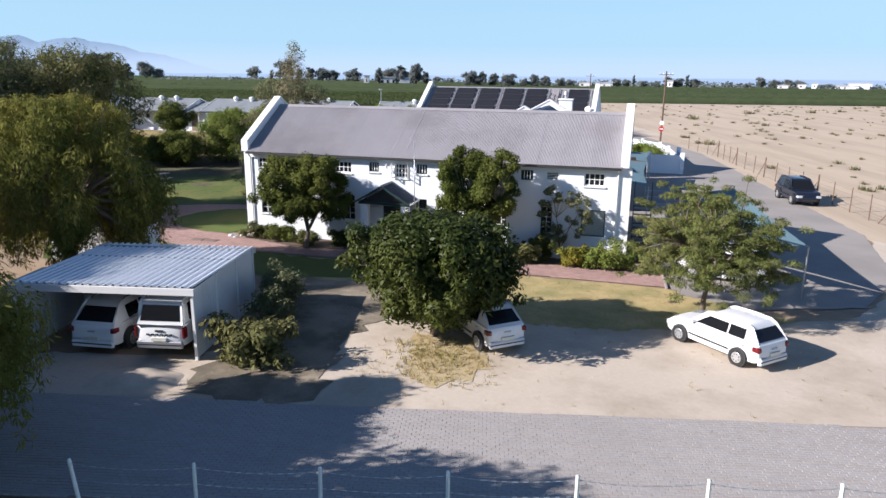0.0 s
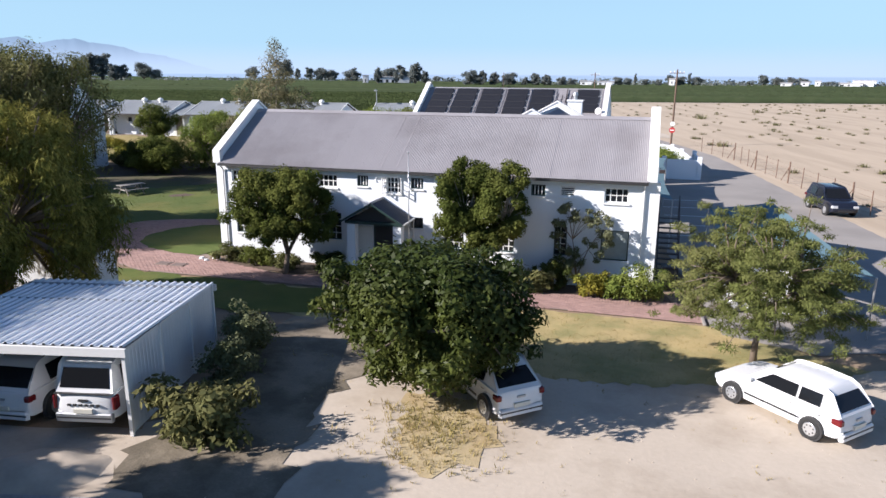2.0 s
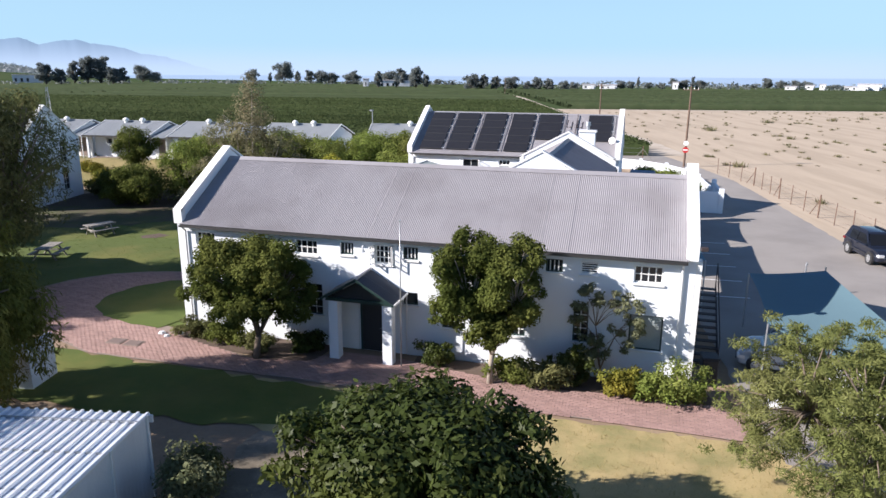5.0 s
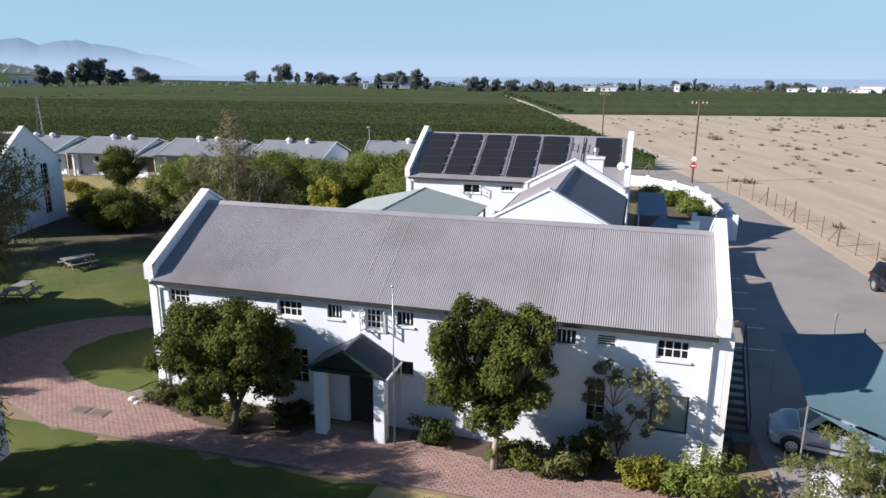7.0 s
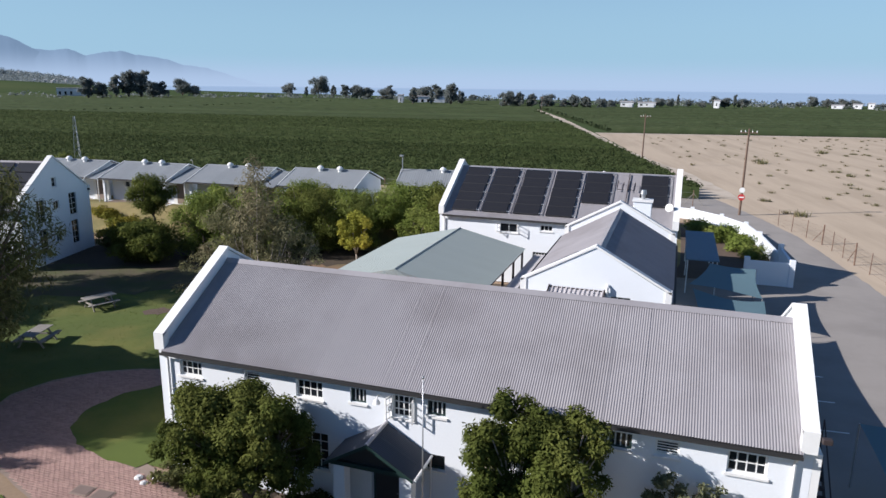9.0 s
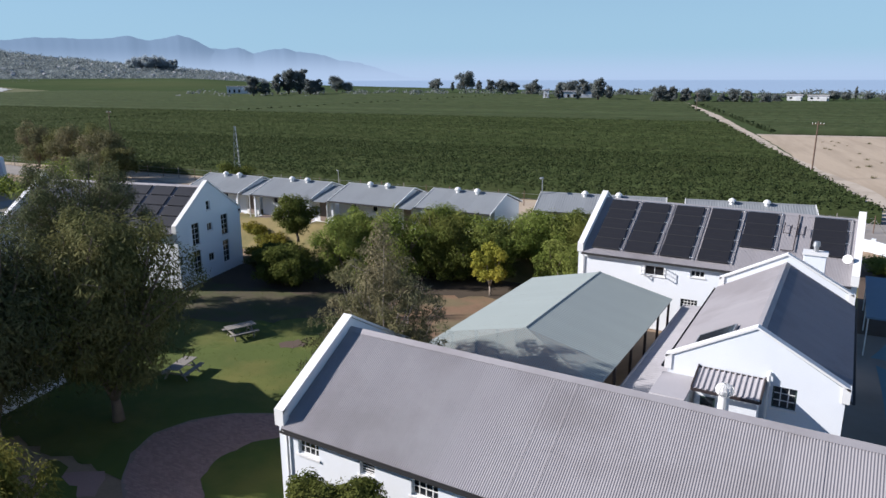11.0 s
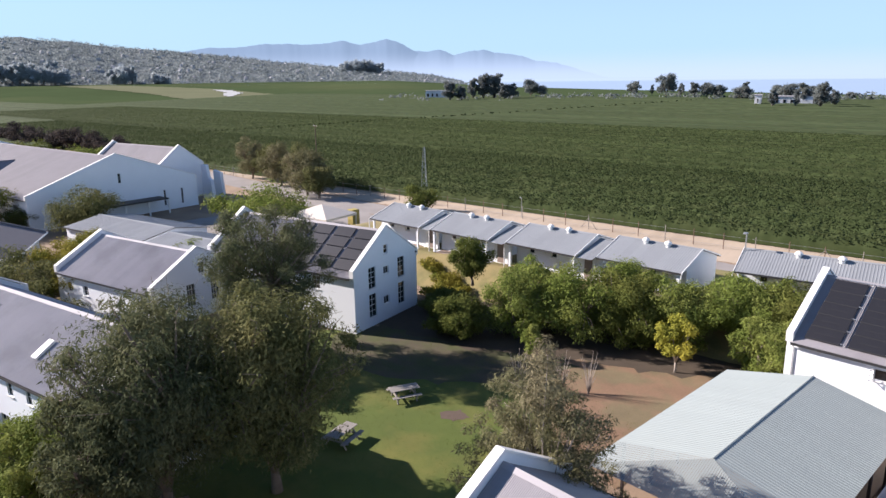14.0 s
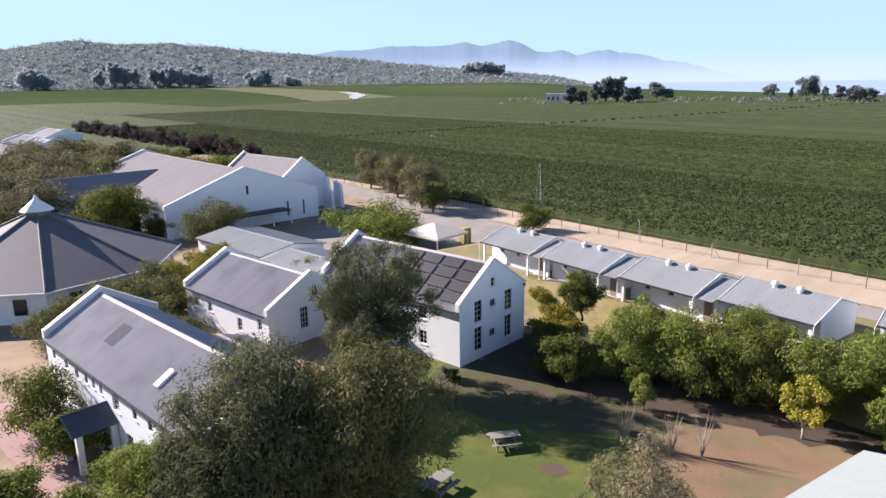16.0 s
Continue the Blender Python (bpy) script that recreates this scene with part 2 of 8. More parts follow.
class Shape:
    """Collects corners and faces of one mesh."""

    def __init__(self):
        self.v, self.f = [], []

    def add(self, pts, faces):
        n = len(self.v)
        self.v += [tuple(p) for p in pts]
        self.f += [tuple(n + i for i in f) for f in faces]
        return self

    def box(self, x0, y0, z0, x1, y1, z1):
        p = [(x, y, z) for z in (z0, z1) for y in (y0, y1) for x in (x0, x1)]
        return self.add(p, [(0, 2, 3, 1), (4, 5, 7, 6), (0, 1, 5, 4), (2, 6, 7, 3), (0, 4, 6, 2), (1, 3, 7, 5)])

    def bevelled(self, x0, y0, z0, x1, y1, z1, b):
        """A box whose upright edges and top edges are cut off."""
        lo = [(x0 + b, y0), (x1 - b, y0), (x1, y0 + b), (x1, y1 - b), (x1 - b, y1), (x0 + b, y1), (x0, y1 - b), (x0, y0 + b)]
        cx, cy = (x0 + x1) / 2, (y0 + y1) / 2
        up = [(x + (b if x < cx else -b), y + (b if y < cy else -b)) for x, y in lo]
        p = [(x, y, z0) for x, y in lo] + [(x, y, z1 - b) for x, y in lo] + [(x, y, z1) for x, y in up]
        f = [(i, (i + 1) % 8, 8 + (i + 1) % 8, 8 + i) for i in range(8)] + [(8 + i, 8 + (i + 1) % 8, 16 + (i + 1) % 8, 16 + i) for i in range(8)]
        return self.add(p, f + [tuple(range(7, -1, -1)), tuple(range(16, 24))])

    def prism(self, outline, a, b, axis="y"):
        """An outline of two coordinates drawn out along an axis from a to b."""
        put = {"x": lambda p, t: (t, p[0], p[1]), "y": lambda p, t: (p[0], t, p[1]), "z": lambda p, t: (p[0], p[1], t)}[axis]
        n = len(outline)
        return self.add([put(p, a) for p in outline] + [put(p, b) for p in outline], [(i, (i + 1) % n, n + (i + 1) % n, n + i) for i in range(n)] + [tuple(range(n - 1, -1, -1)), tuple(range(n, 2 * n))])

    def tube(self, pts, radii, sides=7):
        pts = [Vector(p) for p in pts]
        rings = []
        for i, p in enumerate(pts):
            d = (pts[min(i + 1, len(pts) - 1)] - pts[max(i - 1, 0)]).normalized()
            a = d.orthogonal().normalized() if i == 0 else (side - d * side.dot(d)).normalized()
            side = a
            b = d.cross(a)
            r = radii[i] if isinstance(radii, (list, tuple)) else radii
            rings.append([p + (a * math.cos(t) + b * math.sin(t)) * r for t in [math.tau * k / sides for k in range(sides)]])
        f = [(i * sides + k, i * sides + (k + 1) % sides, (i + 1) * sides + (k + 1) % sides, (i + 1) * sides + k) for i in range(len(pts) - 1) for k in range(sides)]
        n = len(pts)
        return self.add([q for r in rings for q in r], f + [tuple(range(sides - 1, -1, -1)), tuple((n - 1) * sides + k for k in range(sides))])

    def disc(self, x, y, z0, z1, r, sides=16, taper=1.0):
        return self.tube([(x, y, z0), (x, y, z1)], [r, r * taper], sides)

    def mesh(self, name, mat, smooth=False):
        me = bpy.data.meshes.new(name)
        me.from_pydata(self.v, [], self.f)
        me.materials.append(mat)
        if smooth:
            me.shade_smooth()
        return me


def part(name, shape, mat, parent=None, label="", smooth=False, m=None):
    ob = new(name, shape if isinstance(shape, bpy.types.Mesh) else shape.mesh(name, mat, smooth))
    if parent:
        ob.parent = parent
    if m is not None:
        ob.matrix_local = m
    if label:
        ob["label"] = label
    return ob


def thing(name, label, category, m=None, group="", kind=""):
    ob = new(name)
    ob.empty_display_size = 0.2
    if m is not None:
        ob.matrix_basis = m
    return tagged(ob, label, category, group, kind)


def solid(name, shape, mat, label, category, group="", kind="", smooth=False, m=None):
    ob = part(name, shape, mat, None, smooth=smooth, m=m)
    return tagged(ob, label, category, group, kind)


def soften(ob, width=0.02, segments=2):
    b = ob.modifiers.new("bevel", "BEVEL")
    b.width, b.segments, b.limit_method = width, segments, "ANGLE"
    return ob


def clip(poly, a, b, c):
    """The piece of a flat polygon where a*u + b*v <= c."""
    out = []
    for i, p in enumerate(poly):
        q = poly[(i + 1) % len(poly)]
        dp, dq = a * p[0] + b * p[1] - c, a * q[0] + b * q[1] - c
        if dp <= 1e-9:
            out.append(p)
        if (dp < -1e-9 and dq > 1e-9) or (dp > 1e-9 and dq < -1e-9):
            t = dp / (dp - dq)
            out.append((p[0] + t * (q[0] - p[0]), p[1] + t * (q[1] - p[1])))
    return out


def wall_shape(width, top, holes, thick, apex=None):
    """A wall in the x-z plane, its outside at y = 0, with openings through it; apex: a gable (rise over the top, in the middle)."""
    s = Shape()
    high = top + (apex or 0)
    us = sorted({0, width, *[h[0] for h in holes], *[h[2] for h in holes]} | ({width / 2} if apex else set()))
    vs = sorted({0, high, *[h[1] for h in holes], *[h[3] for h in holes]} | ({top} if apex else set()))
    full = lambda u, v: 0 < u < width and 0 < v < high and not any(h[0] < u < h[2] and h[1] < v < h[3] for h in holes)
    for i in range(len(us) - 1):
        for j in range(len(vs) - 1):
            u0, u1, v0, v1 = us[i], us[i + 1], vs[j], vs[j + 1]
            if not full((u0 + u1) / 2, (v0 + v1) / 2):
                continue
            poly = [(u0, v0), (u1, v0), (u1, v1), (u0, v1)]
            if apex:
                k = apex / (width / 2)
                poly = clip(clip(poly, -k, 1, top), k, 1, top + k * width)
            if len(poly) < 3:
                continue
            n = len(poly)
            s.add([(u, 0, v) for u, v in poly], [tuple(range(n))])
            s.add([(u, thick, v) for u, v in poly], [tuple(range(n - 1, -1, -1))])
            for a in range(n):
                p, q = poly[a], poly[(a + 1) % n]
                mu, mv = (p[0] + q[0]) / 2, (p[1] + q[1]) / 2
                du, dv = q[1] - p[1], p[0] - q[0]
                e = 0.001 / max(1e-6, math.hypot(du, dv))
                mu, mv = mu + du * e, mv + dv * e
                inside = full(mu, mv)
                if apex and inside:
                    inside = mv < top + apex - (apex / (width / 2)) * abs(mu - width / 2)
                if not inside:
                    s.add([(p[0], 0, p[1]), (p[0], thick, p[1]), (q[0], thick, q[1]), (q[0], 0, q[1])], [(0, 1, 2, 3)])
    return s


def ring_frame(x0, z0, x1, z1, t, d0, d1):
    """A closed rectangular frame of width t, upright in the plane y, from d0 to d1."""
    out = [(x0, z0), (x1, z0), (x1, z1), (x0, z1)]
    inn = [(x0 + t, z0 + t), (x1 - t, z0 + t), (x1 - t, z1 - t), (x0 + t, z1 - t)]
    v = [(x, d0, z) for x, z in out + inn] + [(x, d1, z) for x, z in out + inn]
    f = []
    for k in range(4):
        n = (k + 1) % 4
        f += [(k, n, 4 + n, 4 + k), (8 + n, 8 + k, 12 + k, 12 + n), (n, k, 8 + k, 8 + n), (4 + k, 4 + n, 12 + n, 12 + k)]
    return Shape().add(v, f)


def window(parent, m, w, h, cols, rows, frame_mat=TRIM, glass=GLASS_DARK, sill=True, bars=True, depth=0.09, label=""):
    """A window in an opening w x h whose lower left outside corner is at m: a frame, its glazing bars and panes, a sill."""
    d0, d1, t = depth, depth + 0.06, 0.055
    win = part("window", ring_frame(0, 0, w, h, t, d0, d1), frame_mat, parent, label, m=m)
    upright = Shape().box(-0.018, d0 + 0.012, t + 0.002, 0.018, d1 - 0.012, h - t - 0.002).mesh("glazing_bar", TRIM)
    level = Shape().box(t + 0.002, d0 + 0.016, -0.016, w - t - 0.002, d1 - 0.016, 0.016).mesh("glazing_bar", TRIM)
    for i in range(1, cols):
        part("glazing_bar", upright, TRIM, win, m=pose(w * i / cols, 0, 0))
    for k in range(1, rows):
        part("glazing_bar", level, TRIM, win, m=pose(0, 0, h * k / rows))
    pw, ph = (w - 2 * t) / cols, (h - 2 * t) / rows
    pane = Shape().box(0.003, d0 + 0.026, 0.003, pw - 0.003, d0 + 0.031, ph - 0.003).mesh("pane", glass)
    for i in range(cols):
        for k in range(rows):
            part("pane", pane, glass, win, m=pose(t + pw * i, 0, t + ph * k))
    if sill:
        part("sill", Shape().box(-0.06, -0.06, -0.07, w + 0.06, depth, -0.004), TRIM, win)
    return win


def sheet_shape(width, length, waves, amp=0.009, per=6, boxy=False):
    """A ribbed roof sheet lying along y, its ribs side by side in x."""
    s = Shape()
    xs, zs = [], []
    if boxy:
        p = width / waves
        for k in range(waves):
            for fx, fz in ((0, 0), (0.55, 0), (0.66, 1), (0.88, 1), (0.99, 0)):
                xs.append((k + fx) * p)
                zs.append(fz * amp)
        xs.append(width)
        zs.append(0)
    else:
        n = waves * per
        xs = [width * i / n for i in range(n + 1)]
        zs = [amp * math.sin(math.tau * waves * i / n) for i in range(n + 1)]
    n = len(xs)
    s.add([(x, 0, z) for x, z in zip(xs, zs)] + [(x, length, z) for x, z in zip(xs, zs)], [(i, i + 1, n + i + 1, n + i) for i in range(n - 1)])
    s.add([(x, 0, z - 0.004) for x, z in zip(xs, zs)] + [(x, 0, z) for x, z in zip(xs, zs)], [(i, i + 1, n + i + 1, n + i) for i in range(n - 1)])
    return s


def roof_slope(parent, m, width, length, mat, cover=0.762, pitch=0.0762, amp=0.0145, boxy=False, name="roof_sheet"):
    """Sheets side by side that share one mesh; m: lower left corner, x along the eaves, y up the slope."""
    n = max(1, round(width / cover))
    w = width / n
    me = sheet_shape(w, length, max(2, round(w / pitch)), amp, 4, boxy).mesh(name, mat, not boxy)
    for i in range(n):
        part(name, me, mat, parent, m=m @ Matrix.Translation((w * i, 0, 0.0012 * (i % 2))))


def slope_pose(x, y, z, rise, run, turn=0):
    return Matrix.Translation((x, y, z)) @ Matrix.Rotation(turn, 4, "Z") @ Matrix.Rotation(math.atan2(rise, run), 4, "X")


def gabled_house(name, label, x, y, turn, length, width, eave, rise, front=(), back=(), left=(), right=(), roof=ROOF, parapets=True, category="house", raised=0.0, trim=TRIM, glass=GLASS_DARK, cover=0.762, boxy=False, pitch=0.0762, gutter=True, recess=0.0):
    """A white house with its ridge along local x, its front wall along y = 0, or set back by recess behind an open veranda. Openings: (u, sill, w, h, cols, rows) on each side."""
    h = thing(name, label, category, pose(x, y, 0, 0, 0, turn))
    th = 0.28
    poses = {"front": Matrix.Translation((0, recess, 0)), "right": pose(length, 0, 0, 0, 0, 90), "back": pose(length, width, 0, 0, 0, 180), "left": pose(0, width, 0, 0, 0, 270)}
    up = 0.42 if parapets else 0.0
    for side, holes in (("front", front), ("back", back), ("left", left), ("right", right)):
        end = side in ("left", "right")
        w = width if end else length
        cut = 0 if end else th
        s = wall_shape(w - 2 * cut, eave + (up if end else 0), [(o[0] - cut, o[1], o[0] + o[2] - cut, o[1] + o[3]) for o in holes] + ([(0.1, 0.002, recess, eave - 0.12) if side == "right" else (width - recess, 0.002, width - 0.1, eave - 0.12)] if end and recess else []), th, (rise if end else None))
        wall = part("wall", s, WHITE, h, m=poses[side] @ pose(cut, 0, 0))
        for o in [(q[0] - cut, *q[1:]) for q in holes]:
            opts = o[6] if len(o) > 6 else {}
            window(h, poses[side] @ pose(cut, 0, 0) @ pose(o[0], 0, o[1]), o[2], o[3], o[4], o[5], opts.get("frame", trim), opts.get("glass", glass), opts.get("sill", True), label=opts.get("label", ""))
    run = width / 2
    slope = math.hypot(run + 0.22, rise * (run + 0.22) / run)
    drop = rise / run * 0.22
    inset = th + 0.003 if parapets else -0.25
    cap = Shape()
    for sgn in (-1, 1):
        cap.add([(inset, run, eave + rise + 0.075), (length - inset, run, eave + rise + 0.075), (length - inset, run + sgn * 0.2, eave + rise + 0.055 - 0.2 * rise / run), (inset, run + sgn * 0.2, eave + rise + 0.055 - 0.2 * rise / run)], [(0, 1, 2, 3) if sgn < 0 else (3, 2, 1, 0)])
    top = part("roof", cap, roof, h)
    roof_slope(top, slope_pose(inset, -0.22, eave - drop + 0.03, rise, run), length - 2 * inset, slope, roof, cover, pitch, boxy=boxy)
    roof_slope(top, slope_pose(length - inset, width + 0.22, eave - drop + 0.03, rise, run, math.pi), length - 2 * inset, slope, roof, cover, pitch, boxy=boxy)
    # a dark board under the sheets closes the attic
    lining = Shape()
    lining.prism([(-0.2, eave - drop - 0.05), (run, eave + rise - 0.05), (width + 0.2, eave - drop - 0.05), (width + 0.2, eave - drop - 0.02), (run, eave + rise - 0.02), (-0.2, eave - drop - 0.02)], inset + 0.002, length - inset - 0.002, "x")
    part("roof_lining", lining, DARK_STEEL, h)
    if gutter:
        for yy, sg in ((-0.22, -1), (width + 0.22, 1)):
            g = Shape()
            a, b = sorted((yy, yy + sg * 0.11))
            g.prism([(a, eave - drop + 0.01), (a, eave - drop - 0.09), (b, eave - drop - 0.09), (b, eave - drop + 0.01), (b - 0.008, eave - drop + 0.01), (b - 0.008, eave - drop - 0.08), (a + 0.008, eave - drop - 0.08), (a + 0.008, eave - drop + 0.01)], inset + 0.01, length - inset - 0.01, "x")
            part("gutter", g, trim if trim != TRIM else PLASTIC, h)
    if parapets:
        # moulded knees and copings on the gable ends
        for x0, x1 in ((-0.05, th + 0.07), (length - th - 0.07, length + 0.05)):
            c = Shape()
            k = rise / run
            for sgn, e in ((1, 0.0), (-1, width)):
                pts = [(e - sgn * 0.12, eave + up - 0.02), (run, eave + up + rise + 0.02), (run, eave + up + rise + 0.12), (e - sgn * 0.12, eave + up + 0.09)]
                c.prism(pts if sgn > 0 else pts[::-1], x0, x1, "x")
            part("parapet", c, TRIM, h)
            for e in (0.0, width):
                kn = Shape().box(x0, min(e - 0.14, e + 0.14), eave - 0.1, x1, max(e - 0.14, e + 0.14), eave + up + 0.1)
                part("kneeler", kn, TRIM, h)
    return h


# ---- plants ----


def leaves_mesh(name, blobs, count, size, mat, seed, droop=0.2, shell=0.45, narrow=0.45):
    """Many small folded leaves, strewn through the outer part of the blobs (x, y, z, rx, ry, rz)."""
    rng = np.random.default_rng(seed)
    b = np.array(blobs, float)
    wgt = b[:, 3] * b[:, 4] + b[:, 3] * b[:, 5]
    pick = rng.choice(len(b), count, p=wgt / wgt.sum())
    d = rng.normal(size=(count, 3))
    d /= np.linalg.norm(d, axis=1)[:, None]
    r = shell + (1.06 - shell) * rng.random(count) ** 0.6
    r *= 1 + 0.10 * rng.normal(size=count)
    c = b[pick, :3] + d * r[:, None] * b[pick, 3:]
    nrm = d * 1.0 + rng.normal(size=(count, 3)) * 0.34 + np.array([0, 0, 0.3])
    nrm /= np.linalg.norm(nrm, axis=1)[:, None]
    along = rng.normal(size=(count, 3)) + d * 0.35 + np.array([0, 0, -2.2 * droop])
    along -= nrm * (along * nrm).sum(1)[:, None]
    along /= np.maximum(np.linalg.norm(along, axis=1), 1e-6)[:, None]
    side = np.cross(along, nrm)
    up = nrm
    ln = size * (0.6 + 0.8 * rng.random(count))[:, None]
    wd = ln * narrow * (0.7 + 0.6 * rng.random(count))[:, None]
    mid = c + along * ln * 0.45
    v = np.stack([c, mid + side * wd * 0.5 - up * wd * 0.12, c + along * ln, mid - side * wd * 0.5 - up * wd * 0.12], 1).reshape(-1, 3)
    me = bpy.data.meshes.new(name)
    me.vertices.add(len(v))
    me.vertices.foreach_set("co", v.astype(np.float32).ravel())
    me.loops.add(4 * count)
    me.loops.foreach_set("vertex_index", np.arange(4 * count, dtype=np.int32))
    me.polygons.add(count)
    me.polygons.foreach_set("loop_start", np.arange(0, 4 * count, 4, dtype=np.int32))
    me.update(calc_edges=True)
    me.materials.append(mat)
    return me


def crown_blobs(rng, rx, ry, z0, z1, n, size=0.36, flat=0.85, cone=0.0, dense=False, lobe=1.0):
    """Clumps of leaves gathered on the lobes of a crown between the heights z0 and z1."""
    out = []
    cz, rz = (z0 + z1) / 2, (z1 - z0) / 2
    lobes = max(7, round(n / 6))
    turn = rng.uniform(0, math.tau)
    for i in range(lobes * 3 if dense else lobes):
        w = rng.uniform(-0.85, 0.85)
        t = rng.uniform(0, math.tau)
        q = math.sqrt(max(0.0, 1 - w * w)) * rng.uniform(0.15, 0.8) * (1 - cone * (w + 1) / 2)
        a = min(rx, ry) * rng.uniform(0.28, 0.4 if dense else 0.34) * (0.75 if lobe < 1 else 1.0) * (1 - 0.45 * cone * (w + 1) / 2)
        out.append((math.cos(t) * q * rx * 0.72, math.sin(t) * q * ry * 0.72, max(cz + w * rz * 0.7, z0 + a * 0.5), a, a, min(a, rz * 0.4)))
    for i in range(lobes):
        w = -0.85 + 1.75 * (i + rng.uniform(0.15, 0.85)) / lobes
        w = min(w, 0.9)
        t = turn + 2.4 * i + rng.uniform(-0.35, 0.35)
        q = math.sqrt(max(0.0, 1 - w * w)) * rng.uniform(0.72, 1.05) * (1 - cone * (w + 1) / 2)
        lr = lobe * rng.uniform(0.27, 0.42) * (1 - 0.5 * cone * (w + 1) / 2)
        c = Vector((math.cos(t) * q * 0.66, math.sin(t) * q * 0.66, w * 0.72))
        for k in range(round(n / lobes * 1.5)):
            d = Vector((rng.gauss(0, 1), rng.gauss(0, 1), rng.gauss(0.25, 1)))
            d = (d.normalized() + c.normalized() * 0.35).normalized()
            p = c + d * lr * rng.uniform(0.55, 1.0)
            a = min(rx, ry) * size * rng.uniform(0.45, 0.85)
            out.append((p.x * rx, p.y * ry, max(cz + p.z * rz, z0 * 0.5 + a * 0.4), a, a, min(a, rz) * flat))
    return out


def hanging_blobs(rng, rx, ry, z0, z1, n, core=10):
    """Strings of foliage that hang from the boughs of a weeping crown, round a few dense clumps."""
    out = []
    cz, rz = (z0 + z1) / 2, (z1 - z0) / 2
    for i in range(core):
        t, q = rng.uniform(0, math.tau), rng.uniform(0.0, 0.5)
        a = min(rx, ry) * rng.uniform(0.24, 0.36)
        out.append((math.cos(t) * q * rx, math.sin(t) * q * ry, cz + rng.uniform(-0.45, 0.45) * rz, a, a, a * 0.8))
    for i in range(n):
        w = -0.7 + 1.65 * (i + rng.random()) / n
        t = 2.4 * i + rng.uniform(-0.5, 0.5)
        q = math.sqrt(max(0.0, 1 - min(w, 0.97) ** 2)) * rng.uniform(0.62, 1.0)
        x, y, z = math.cos(t) * q * rx * 0.9, math.sin(t) * q * ry * 0.9, cz + min(w, 0.92) * rz * 0.95
        drop = rng.uniform(0.5, 1.0) * (0.8 + 1.0 * q)
        r = rng.uniform(0.34, 0.62)
        m = 3 if drop < 1.1 else 4
        for k in range(m):
            s = k / (m - 1)
            out.append((x * (1 + 0.07 * s), y * (1 + 0.07 * s), max(z - drop * s, 0.5), r * (1 - 0.5 * s), r * (1 - 0.5 * s), r * (0.72 - 0.1 * s)))
    return out


def spray_blobs(rng, rx, ry, z0, z1, n, base, r=0.3, flat=0.5, steps=4, start=0.55):
    """Layered sprays of foliage along boughs that rise outwards from the height base."""
    out = []
    for i in range(n):
        w = (i + rng.random()) / n
        t = 2.4 * i + rng.uniform(-0.4, 0.4)
        q = math.sqrt(max(0.05, 1 - max(0.0, w * 1.5 - 0.5) ** 2)) * rng.uniform(0.72, 1.05)
        e = (math.cos(t) * q * rx, math.sin(t) * q * ry, z0 + (z1 - z0) * w * rng.uniform(0.92, 1.04))
        for k in range(steps):
            s = start + (1 - start) * k / (steps - 1)
            a = r * (1.15 - 0.55 * s) * rng.uniform(0.75, 1.25)
            out.append((e[0] * s + rng.gauss(0, 0.28), e[1] * s + rng.gauss(0, 0.28), base + (e[2] - base) * s ** 0.75 + rng.gauss(0, 0.14), a * 1.25, a * 1.25, a * flat))
    return out


